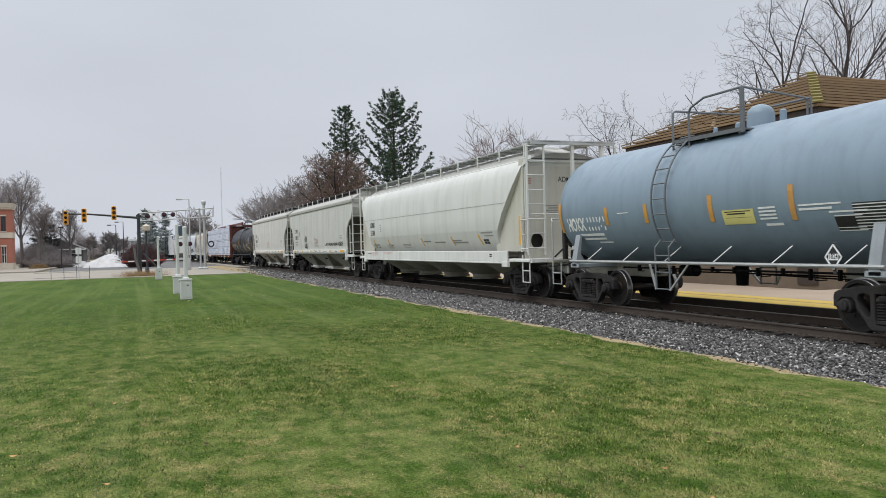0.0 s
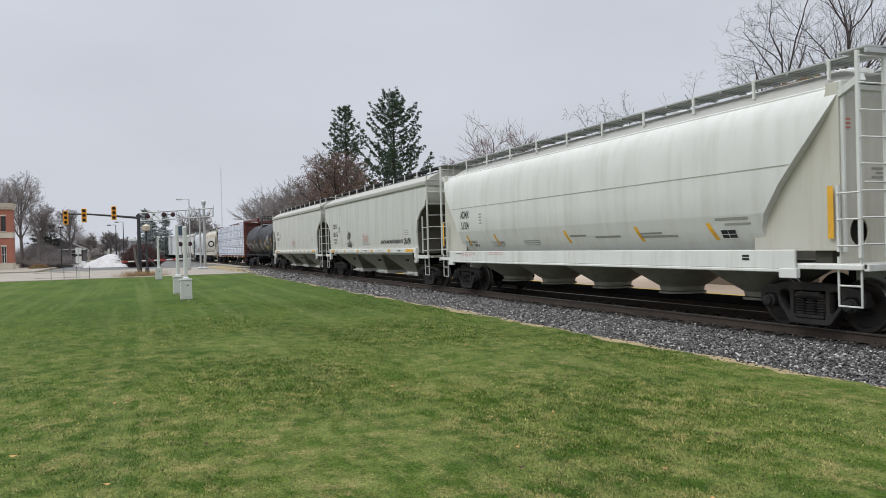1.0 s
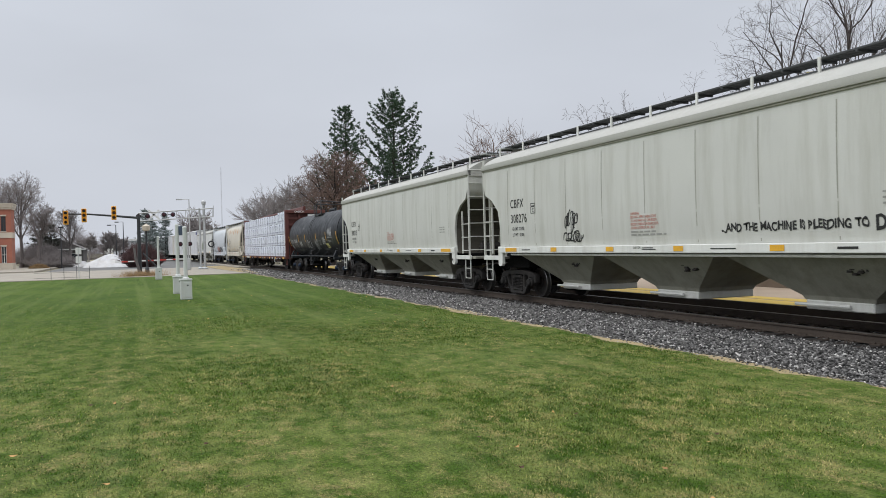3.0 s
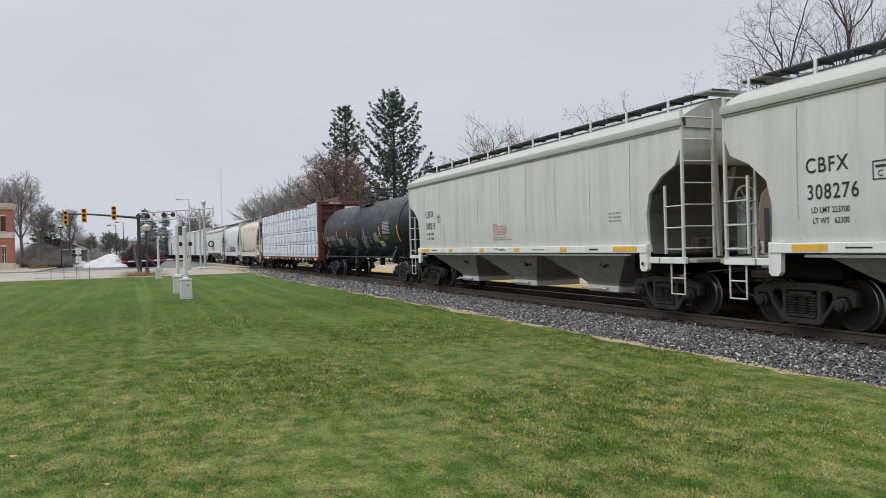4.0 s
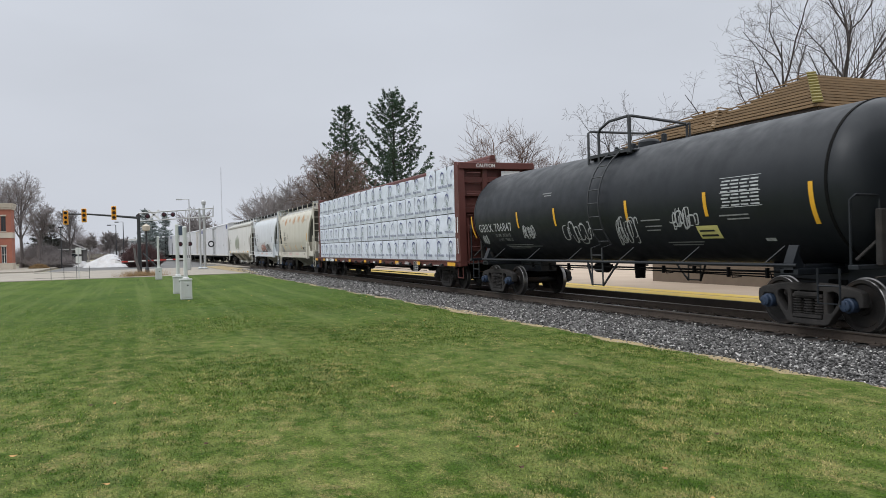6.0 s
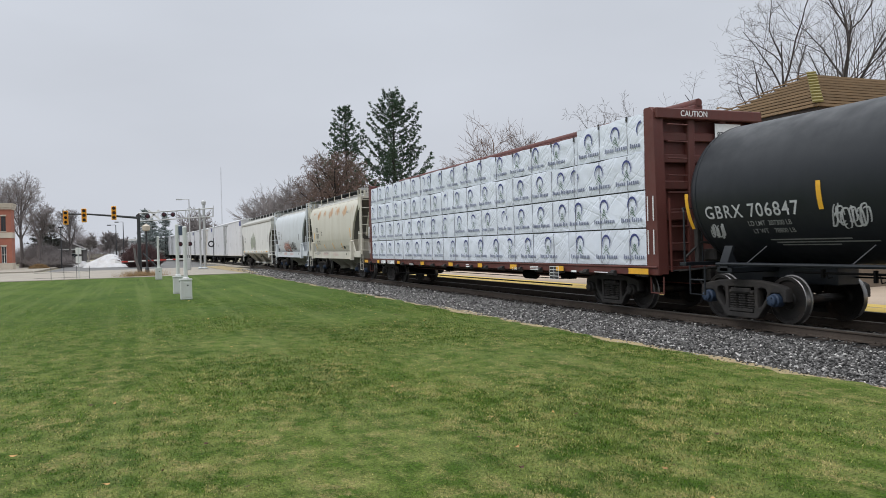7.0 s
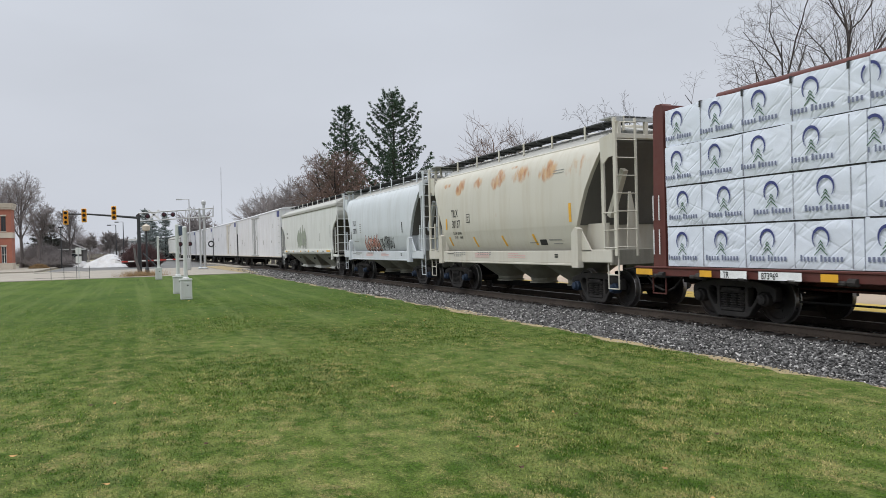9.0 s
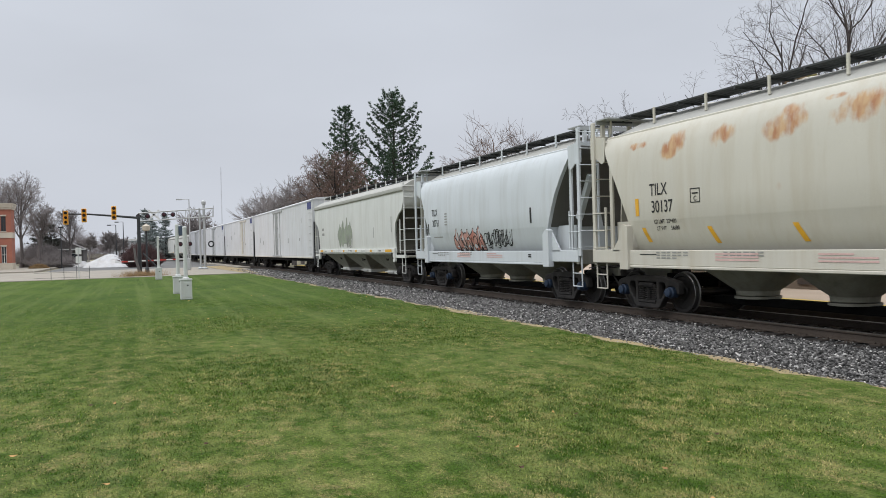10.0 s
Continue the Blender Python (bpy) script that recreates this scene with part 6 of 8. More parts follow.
    lettering(body, "car_number", "51304", 0.25, -6.9, 2.20, "ink", side, 0.72)
    bars(body, "stencil", [(-5.4, 2.35 + 0.1 * i, 0.22, 0.04) for i in range(4)] + [(-2.44, 1.66, 1.0, 0.025), (-2.44, 1.72, 1.0, 0.025), (-2.3, 1.60, 0.8, 0.02), (0.3, 1.8, 0.8, 0.05), (1.5, 1.75, 1.1, 0.05), (3.4, 1.72, 1.3, 0.05), (3.4, 1.8, 0.8, 0.04), (5.95, 2.02, 0.9, 0.05), (6.2, 1.92, 0.7, 0.04)], "grey_ink", side)
    for x in (-6.6, -4.4, 0.0, 3.2, 5.65):
        stripe(body, "tape_mark", x + 0.18, x + 0.30, 1.64, 1.98, "yellow", side, lean=-0.5, label="yellow tape mark")
    lettering(body, "load_stencil", "LD LMT  215600 LB", 0.085, -6.77, 1.71, "ink", side, 0.95)
    lettering(body, "load_stencil", "LT WT    70400 LB", 0.085, -6.66, 1.59, "ink", side, 0.95)
    lettering(body, "warning_stencil", "DO NOT HAMMER", 0.08, -4.69, 1.67, "grey_ink", side, 1.0)
    lettering(body, "warning_stencil", "ON SIDE OF CAR", 0.08, -4.6, 1.57, "grey_ink", side, 0.9)
    stripe(body, "data_panel", 6.05, 6.45, 1.66, 1.84, "ink", side)
    bars(body, "data_line", [(6.05, 1.66, 0.4, 0.012), (6.05, 1.74, 0.4, 0.01), (6.05, 1.83, 0.4, 0.012), (6.24, 1.66, 0.012, 0.18)], "white_ink", profile_side([(z, w) for z, w, _ in lv], 0.014))
    stripe(body, "panel_seam", -7.9, 7.9, 2.93, 2.945, "seam", side, n=1)
    for x0 in (-8.72, 8.6):
        stripe(car, "tape_mark", x0, x0 + 0.12, 1.62, 2.5, "yellow", flat_side(-1.58 if x0 < 0 else -1.5), n=1, label="yellow tape mark")
    keyed(car, -29.7, 7.78)

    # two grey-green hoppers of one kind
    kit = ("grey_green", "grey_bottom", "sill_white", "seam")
    car, body, side = covered_hopper("grey-green covered hopper with painted tags on its side", kit, "CBFX", "308276", ("LD LMT 223700", "LT WT   62300"), "iron")
    lettering(body, "tag_writing", "...AND THE MACHINE IS BLEEDING TO", 0.15, 2.44, 1.80, "ink", side, label="black spray-painted sentence", width=3.32, bold=0.05, jitter=3)
    lettering(body, "tag_writing", "DEATH", 0.23, 5.86, 1.76, "ink", side, width=0.86, bold=0.05, jitter=5)
    wild_tag(body, "spray_tag", -3.6, 1.68, 1.0, 0.26, "ink", side, 3, "black spray-painted tag")
    wild_tag(body, "spray_tag", -3.5, 1.98, 0.6, 0.55, "ink", side, 4)
    keyed(car, -48.75, 7.4)
    car, body, side = covered_hopper("grey-green covered hopper with clean sides", kit, "CBFX", "308215", ("LD LMT 223800", "LT WT   62200"), "iron")
    keyed(car, -67.45, 7.4)

    # the black tank car
    car, tank, at = tank_car("black tank car with yellow tape and white paint tags", 1.47, 2.60, 8.0, 6.45, 8.3, "tank_black", "tank_black", "tank_black", "blue", (-1.2, 0.66), 0.3, 0.2)
    lettering(tank, "reporting_mark", "GBRX 706847", 0.26, -7.05, 2.06, "worn_white", at, 0.98, label="white stencilled reporting mark", space=1.15)
    lettering(tank, "load_stencil", "LD LMT  207300 LB", 0.10, -5.95, 1.87, "faint_ink", at, 0.9)
    lettering(tank, "load_stencil", "LT WT    78800 LB", 0.10, -5.9, 1.70, "faint_ink", at, 0.9)
    bars(tank, "stencil", [(-5.6, 1.52, 1.8, 0.03), (-5.5, 1.45, 2.2, 0.03), (-5.4, 1.38, 1.3, 0.03), (2.0, 2.1, 0.7, 0.03), (2.1, 1.95, 0.6, 0.03), (2.1, 1.85, 0.5, 0.03), (2.6, 1.5, 1.2, 0.03), (2.7, 1.42, 1.0, 0.03), (4.6, 2.1, 0.8, 0.03), (4.8, 2.02, 0.6, 0.03), (-2.6, 3.05, 0.5, 0.03), (-2.5, 2.98, 0.4, 0.03)], "faint_ink", at)
    for x in (-7.6, -4.2, -1.95, 1.45, 4.2, 6.9):
        big = abs(x) > 6
        stripe(tank, "tape_mark", x, x + 0.10, 1.85 if big else 2.12, 2.62, "yellow", at, label="yellow tape mark")
    for x, z, w, h, sd in ((-1.6, 1.56, 1.5, 0.62, 21), (0.8, 1.52, 1.05, 0.72, 22), (3.0, 1.84, 0.95, 0.5, 23), (-4.0, 1.76, 0.75, 0.42, 24), (-7.1, 1.62, 0.45, 0.3, 25)):
        wild_tag(tank, "spray_tag", x, z, w, h, "worn_white", at, sd, "white spray-painted tag")
    stripe(tank, "placard", 3.8, 4.45, 1.6, 1.92, "placard", at, label="yellow placard")
    bars(tank, "placard_print", [(3.86, 1.66, 0.5, 0.05), (3.86, 1.78, 0.45, 0.04)], "ink", tank_side(1.47, 2.60, 0.013))
    bars(tank, "data_panel", [(4.74 + 0.26 * k + 0.03 * (i % 2), 2.30 + 0.068 * i, 0.20 + 0.03 * ((i + k) % 2), 0.030) for i in range(8) for k in range(4)] + [(4.70, 2.27 + 0.29 * k, 1.10, 0.012) for k in range(3)] + [(5.55, 1.5, 0.25, 0.08)], "worn_white", at)
    part("end_band", Mesh().lathe([(-0.03, 1.46), (-0.03, 1.478), (0.03, 1.478), (0.03, 1.46)], (7.27, 0, 2.60), "x", 56), "black", tank)
    lettering(tank, "end_mark", "GBRX", 0.16, 0, 0, "white_ink", lambda x, z: Vector((8.02 - 0.20, -0.3 + x, 3.35 + z)), 0.9)
    keyed(car, -85.25, 6.45)

    # the lumber car and its load
    car = centre_beam_car()
    keyed(car, -105.4, 9.15)
    lumber(len(CARS) - 1)

    # two short round-sided hoppers
    def short(label, mats, cap, ladders=None):
        lv = [(1.42, 1.34, 4.62), (1.6, 1.44, 4.60), (1.85, 1.53, 4.62), (2.1, 1.575, 4.70), (2.13, 1.585, 4.72), (2.6, 1.60, 4.95), (3.0, 1.60, 5.16), (3.4, 1.58, 5.42), (3.75, 1.54, 5.66), (4.0, 1.47, 5.80), (4.14, 1.38, 5.86), (4.24, 1.28, 5.86)]
        return centre_hopper(label, 6.62, lv, mats, [(-2.35, 1.2), (0.05, 1.15), (2.4, 1.2)], 4.75, 6.6, cap, ladders=ladders)

    car, body, side = short("beige covered hopper with rust blooms along its upper side", ("beige_rusted", "grey_bottom", "beige"), "blue", {1: (6.50, 5.94), -1: (6.27, 5.72)})
    lettering(body, "reporting_mark", "TILX", 0.26, -3.86, 2.66, "ink", side, 0.8)
    lettering(body, "car_number", "30137", 0.26, -3.82, 2.28, "ink", side, 0.8)
    lettering(body, "load_stencil", "LD LMT  229400", 0.09, -3.75, 2.03, "ink", side, 0.85)
    lettering(body, "load_stencil", "LT WT     56600", 0.09, -3.68, 1.88, "ink", side, 0.85)
    plate = [(-2.5, 2.42, 0.02, 0.3), (-2.22, 2.42, 0.02, 0.3), (-2.5, 2.42, 0.3, 0.02), (-2.5, 2.70, 0.3, 0.02), (-2.44, 2.6, 0.18, 0.03)]
    bars(body, "plate_mark", plate, "ink", side)
    lettering(body, "plate_mark", "C", 0.1, -2.40, 2.46, "ink", side)
    for x, z0, z1, lean in ((-4.4, 2.22, 2.62, 0), (-4.1, 1.62, 1.95, -0.4), (-1.9, 1.58, 1.92, -0.5), (0.3, 1.58, 1.92, -0.5), (2.3, 1.6, 1.92, -0.4), (4.35, 2.2, 2.7, 0)):
        stripe(body, "tape_mark", x, x + 0.13, z0, z1, "yellow", side, lean=lean, label="yellow tape mark")
    stripe(body, "data_panel", 2.55, 2.95, 1.6, 1.76, "ink", side)
    bars(body, "stencil", [(1.9, 1.66, 0.5, 0.03), (3.1, 1.72, 0.7, 0.04), (3.3, 1.62, 0.5, 0.03), (3.5, 3.55, 0.6, 0.02), (3.5, 3.62, 0.6, 0.02)], "grey_ink", side)
    keyed(car, -124.33, 4.75)

    car, body, side = short("pale blue-grey covered hopper with a red spray tag", ("pale_blue", "grey_bottom", "pale_blue"), "blue")
    lettering(body, "reporting_mark", "TILX", 0.25, -4.3, 2.78, "ink", side, 0.8)
    lettering(body, "car_number", "30751", 0.25, -4.25, 2.38, "ink", side, 0.8)
    bars(body, "stencil", [(-3.0, 2.4 + 0.1 * i, 0.25, 0.04) for i in range(5)] + [(-4.2, 1.95, 0.9, 0.04)], "grey_ink", side)
    filled_tag(body, -2.25, 1.42, 2.5, 0.72, "tag_red", "ink", side, 31, 5, "black and red spray-painted tag")
    wild_tag(body, "spray_tag", 0.35, 1.56, 1.1, 0.55, "ink", side, 33)
    wild_tag(body, "spray_tag", 1.3, 1.58, 1.1, 0.55, "ink", side, 34)
    for x, z0, z1 in ((-4.75, 2.1, 2.5), (3.7, 2.25, 2.7)):
        stripe(body, "tape_mark", x, x + 0.1, z0, z1, "ink", side)
    keyed(car, -137.58, 4.75)

    # a third grey hopper, then white refrigerator cars
    kit = ("cream", "grey_bottom", "sill_white", "cream")
    car, body, side = covered_hopper("cream-grey covered hopper with a faded green spray tag", kit, "", "", ("", ""), "iron")
    filled_tag(body, -2.7, 1.68, 2.9, 1.25, "tag_green", "grey_ink", side, 41, 4, "faded green spray-painted tag")
    scribble(body, "spray_tag", -1.0, 1.62, 1.2, 0.7, "grey_ink", side, 42, 6, 0.05)
    bars(body, "stencil", [(-6.7, 2.7, 0.5, 0.15), (-6.7, 2.4, 0.6, 0.15), (4.2, 2.1, 0.08, 0.5), (7.0, 2.3, 0.08, 0.7)], "grey_ink", side)
    keyed(car, -154.0, 7.4)
    for label, half, mat, stained, lad, end, tc, s0 in (
            ("white refrigerator car with a blue panel by its cooling unit", 12.55, "reefer", False, -0.5, 13.1, 9.6, -176.6),
            ("white refrigerator car with a yellow-stained door", 10.7, "reefer", True, 4.2, 11.3, 8.0, -201.3),
            ("white refrigerator car with grey stencils", 9.9, "reefer", False, 0.0, 10.5, 7.3, -223.3),
            ("greyed white refrigerator car far back in the train", 9.9, "reefer_grey", False, 0.0, 10.5, 7.3, -244.3)):
        car, body = reefer(label, half, mat, stained, lad, end, tc)
        keyed(car, s0, tc)
    for s0 in (-264.3, -283.0, -301.7):
        car, body, side = covered_hopper("cream-grey covered hopper far back in the train", kit, "", "", ("", ""), "iron")
        keyed(car, s0, 7.4)


def motions():
    """The whole train rolls past from the curve; its wheels turn with it."""
    times = [i / 2 for i in range(21)]
    paths = []
    for car, s0, tc in CARS:
        rows = [(t, car_pose(s0 + run(t), tc)) for t in times]
        paths.append(rows)
        walk(car, rows)
    for load, key, off in LOADS:
        walk(load, [(t, m @ off) for t, m in paths[key]])
    turns = [(i / FPS, math.degrees(run(i / FPS) / WHEEL_R)) for i in range(int(10 * FPS) + 1)]
    for ws, x in WHEELSETS:
        walk(ws, [(t, pose(x, 0, WHEEL_R, 0, a, 0)) for t, a in turns])


# ---- the place ----
LAWN_Z = -0.15
EDGE_Y = 8.18


def edge_wobble(x):
    return 0.09 * math.sin(x * 1.7) + 0.07 * math.sin(x * 4.3 + 1) + 0.05 * math.sin(x * 9.1 + 2)


def ground_sheets():
    g = Mesh()
    xs = [-2500, -900, -400, -240, -120, -95, -61.5, -30, 0, 40, 150, 900, 2500]
    ys = [-2500, -900, -300, -120, -60, -20, 8, 14, 40, 120, 400, 2500]
    v = [(x, y, -0.26) for x in xs for y in ys]
    g.add(v, [(i * len(ys) + j, (i + 1) * len(ys) + j, (i + 1) * len(ys) + j + 1, i * len(ys) + j + 1) for i in range(len(xs) - 1) for j in range(len(ys) - 1)])
    single("ground", g, "field", "flat brown-green winter ground out to the horizon", "ground", kind="structure", smooth=0)
    # lawn: a thick sod whose edge wavers along the ballast
    g = Mesh()
    xs = list(np.arange(-61.5, 24.01, 0.25))
    v, f = [], []
    ys = [-90, -40, -15, -4, 0, 2, 4, 6, 7, 7.6]
    for x in xs:
        row = ys + [EDGE_Y - 0.05 + edge_wobble(x)]
        for y in row:
            v.append((x, y, LAWN_Z + 0.012 * math.sin(x * 0.7) * math.sin(y * 0.9)))
        v.append((x, row[-1] + 0.04, -0.25))
    k = len(ys) + 2
    for i in range(len(xs) - 1):
        for j in range(k - 1):
            f.append((i * k + j, (i + 1) * k + j, (i + 1) * k + j + 1, i * k + j + 1))
    g.add(v, f)
    single("lawn", g, "lawn", "mown green winter lawn with straw-coloured patches", "lawn", kind="structure", smooth=60)
    # sandy strip between lawn and stones
    g = Mesh()
    v = []
    for x in xs:
        v += [(x, EDGE_Y - 0.3, -0.22), (x, EDGE_Y - 0.12 + edge_wobble(x), LAWN_Z - 0.012), (x, EDGE_Y + 0.10 + 0.26 * max(0.0, math.sin(x * 0.62 + 1.2) * math.sin(x * 0.27 + 0.4) + 0.25) + 0.8 * edge_wobble(x * 0.6 + 3), LAWN_Z - 0.018), (x, EDGE_Y + 0.6, -0.235)]
    g.add(v, [(i * 4 + j, i * 4 + 4 + j, i * 4 + 5 + j, i * 4 + 1 + j) for i in range(len(xs) - 1) for j in range(3)])
    single("sandy_edge", g, "sand", "dry sandy strip along the lawn's edge", "ground", kind="structure", smooth=60)
    # ballast bed follows the track
    g = Mesh()
    v = []
    ss = [30, 20, 10] + list(np.arange(0, -60, -2.0)) + list(np.arange(-60, -341, -5.0))
    prof = [(4.4, -0.27), (4.0, -0.21), (2.9, -0.205), (1.5, -0.20), (0, -0.205), (-1.35, -0.20), (-1.7, -0.26), (-2.3, -0.30)]
    for s in ss:
        for a, z in prof:
            v.append(on_track(s, a, z)[0])
    k = len(prof)
    g.add(v, [(i * k + j, (i + 1) * k + j, (i + 1) * k + j + 1, i * k + j + 1) for i in range(len(ss) - 1) for j in range(k - 1)])
    single("ballast_bed", g, "ballast_bed", "bed of crushed stone darkened for the shade between stones", "ballast", kind="structure", smooth=60)


def stones():
    """Loose crushed stone, thick where the camera stands and thinner far off."""
    rng = np.random.default_rng(4)
    parts_ = []
    for x0, x1, n, size in ((-5, 12, 6500, 0.025), (-16, -5, 19500, 0.024), (-28, -16, 13000, 0.028), (-46, -28, 8500, 0.038), (-75, -46, 5200, 0.055)):
        x = rng.uniform(x0, x1, n)
        y = EDGE_Y + 0.12 + (11.05 - EDGE_Y - 0.12) * rng.random(n) ** 0.92
        inner = rng.random(n) < 0.10
        y[inner] = rng.uniform(11.05, 13.6, inner.sum())
        parts_.append(np.stack([x, y, np.full(n, -0.195), size * rng.uniform(0.55, 1.5, n)], 1))
    # stones strewn over the sandy edge
    n = 1500
    parts_.append(np.stack([rng.uniform(-50, 6, n), EDGE_Y + rng.normal(0.1, 0.14, n), np.full(n, -0.168), rng.uniform(0.008, 0.026, n)], 1))
    p = np.concatenate(parts_)
    base = np.array([(1, 0.1, -0.2), (-1, -0.1, 0.1), (0.1, 1, 0.1), (-0.1, -1, -0.1), (0.2, 0.2, 0.8), (-0.2, 0.1, -0.7), (0.7, -0.7, 0.5), (-0.7, 0.6, 0.5)])
    faces = np.array([(0, 2, 4), (0, 4, 6), (6, 4, 3), (4, 7, 1), (4, 2, 7), (1, 3, 4), (0, 6, 5), (6, 3, 5), (3, 1, 5), (1, 7, 5), (7, 2, 5), (2, 0, 5)])
    m = len(p)
    jit = base[None] + rng.normal(0, 0.22, (m, 8, 3))
    ang = rng.uniform(0, 6.28, m)
    tilt = rng.uniform(-0.7, 0.7, m)
    c, s = np.cos(ang)[:, None], np.sin(ang)[:, None]
    ct, st = np.cos(tilt)[:, None], np.sin(tilt)[:, None]
    X, Y, Z = jit[..., 0], jit[..., 1] * rng.uniform(0.5, 0.9, (m, 1)), jit[..., 2] * rng.uniform(0.5, 0.8, (m, 1))
    X, Z = ct * X - st * Z, st * X + ct * Z
    V = np.stack([c * X - s * Y, s * X + c * Y, Z], -1) * p[:, 3][:, None, None]
    V += p[:, None, :3] + np.stack([np.zeros(m), np.zeros(m), p[:, 3] * rng.uniform(0.05, 0.6, m)], 1)[:, None]
    F = faces[None] + (np.arange(m) * 8)[:, None, None]
    ob = new("ballast_stones", arrays("ballast_stones", V.reshape(-1, 3), F.reshape(-1, 3), "ballast"))
    tagged(ob, "loose grey crushed stones beside the rails", "gravel", kind="stuff")


def grass():
    """Blades of mown grass on the near lawn."""
    rng = np.random.default_rng(9)
    fx, fy = -0.9296, 0.3685
    n = 900000
    d = 2.4 + (rng.random(n) ** 1.5) * 31
    a = rng.normal(0, 0.36, n)
    dirx, diry = fx * np.cos(a) + fy * np.sin(a), fy * np.cos(a) - fx * np.sin(a)
    x, y = d * dirx, d * diry
    # a thin even cover over the rest of this end of the lawn
    m = 120000
    x = np.concatenate([x, rng.uniform(-36, 12, m)])
    y = np.concatenate([y, rng.uniform(-16, EDGE_Y, m)])
    d = np.hypot(x, y)
    wide = np.concatenate([np.ones(n), np.full(m, 1.15)])
    keep = (y < EDGE_Y - 0.1 + 0.08 * np.sin(x * 1.7))
    # tufts leave small gaps
    clump = np.sin(x * 7.3 + np.sin(y * 5.1) * 2) * np.sin(y * 8.7 + np.sin(x * 4.4) * 2)
    thin = np.clip((33 - d) / 24, 0, 1) * np.clip((d - 2.2) / 2.0, 0.05, 1)
    keep &= rng.random(n + m) < np.where(wide > 1, np.clip((x + 34) / 22, 0, 1), (0.78 + 0.22 * clump) * thin)
    wide = wide[keep]
    x, y, d = x[keep], y[keep], d[keep]
    m = len(x)
    h = rng.uniform(0.009, 0.026, m) * (1 + d * 0.012)
    w = rng.uniform(0.0016, 0.003, m) * (1 + d * 0.11) * wide
    th = rng.uniform(0, 6.28, m)
    lean = rng.uniform(0.1, 1.3, m) * h
    la = rng.uniform(0, 6.28, m)
    V = np.empty((m, 3, 3), np.float32)
    z = np.full(m, LAWN_Z - 0.004)
    V[:, 0] = np.stack([x + w * np.cos(th), y + w * np.sin(th), z], 1)
    V[:, 1] = np.stack([x - w * np.cos(th), y - w * np.sin(th), z], 1)
    V[:, 2] = np.stack([x + lean * np.cos(la), y + lean * np.sin(la), z + h], 1)
    F = np.arange(m * 3).reshape(m, 3)
    tagged(new("grass", arrays("grass", V.reshape(-1, 3), F, "blades")), "short mown grass blades on the lawn", "grass", kind="stuff")


def leaf_mesh(length, curl):
    g = Mesh()
    v = []
    for i in range(7):
        t = i / 6
        w = 0.34 * length * math.sin(math.pi * min(1, t * 0.95 + 0.04)) ** 0.8
        x = (t - 0.5) * length
        zc = curl * length * (2 * t - 1) ** 2
        v += [(x, -w, zc + 0.3 * w), (x, 0, zc), (x, w, zc + 0.25 * w)]
    g.add(v, [(3 * i + j, 3 * i + 3 + j, 3 * i + 4 + j, 3 * i + 1 + j) for i in range(6) for j in (0, 1)])
    g.tube([(-0.5 * length, 0, curl * length), (-0.75 * length, 0.04 * length, curl * length + 0.05 * length)], 0.012 * length, 4)
    return g


def leaves():
    for (x, y), size, turn, mat, label in (((-4.25, 3.62), 0.105, 150, "leaf_dry", "fallen orange-tan leaf on the grass"), ((-7.55, 0.58), 0.07, 20, "leaf_dark", "dark curled fallen leaf on the grass"),
                                           ((-7.9, -1.05), 0.075, 70, "leaf_dry", "pale fallen leaf on the grass"), ((-4.5, 1.9), 0.05, 200, "leaf_dry", "pale fallen leaf on the grass")):
        single("fallen_leaf", leaf_mesh(size, 0.22), mat, label, "leaf", group="fallen leaves", smooth=40, m=pose(x, y, LAWN_Z + 0.03, 8, -6, turn))
    rng = random.Random(2)
    for kind, mat, count in (("pale", "leaf_dry", 150), ("dark", "leaf_dark", 110)):
        g = Mesh()
        for _ in range(count):
            d = 5 + 38 * rng.random() ** 1.1
            a = rng.uniform(-0.5, 0.5)
            x = d * (-0.9296 * math.cos(a) + 0.3685 * math.sin(a))
            y = d * (0.3685 * math.cos(a) + 0.9296 * math.sin(a))
            if y > EDGE_Y - 0.3:
                continue
            l = rng.uniform(0.025, 0.055) * (1 + d * 0.01)
            m = pose(x, y, LAWN_Z + 0.028, rng.uniform(-20, 20), rng.uniform(-20, 20), rng.uniform(0, 360))
            lm = leaf_mesh(l, rng.uniform(0.05, 0.35))
            g.add([m @ Vector(p) for p in lm.v], lm.f)
        single("leaf_litter", g, mat, "scattered %s bits of leaf on the lawn" % kind, "leaves", kind="stuff", smooth=40)


def rails():
    prof = [(-0.070, -0.172), (0.070, -0.172), (0.070, -0.160), (0.012, -0.140), (0.009, -0.05), (0.034, -0.040), (0.036, -0.012), (-0.036, -0.012), (-0.034, -0.040), (-0.009, -0.05), (-0.012, -0.140), (-0.070, -0.160)]
    head = [(-0.036, -0.014), (0.036, -0.014), (0.036, -0.006), (0.030, -0.001), (-0.030, -0.001), (-0.036, -0.006)]
    ss = [30, 15] + list(np.arange(0, -40, -4.0)) + list(np.arange(-40, -341, -5.0))
    for side in (0.7535, -0.7535):
        g, h = Mesh(), Mesh()
        g.loft([[on_track(s, side + a, z)[0] for a, z in prof] for s in ss])
        h.loft([[on_track(s, side + a, z)[0] for a, z in head] for s in ss])
        r = single("rail", g, "rail", "rusty steel rail with a polished head", "rail", group="rails of the track", kind="structure", smooth=25)
        part("rail_head", h, "rail_head", r, "polished running surface", smooth=25)


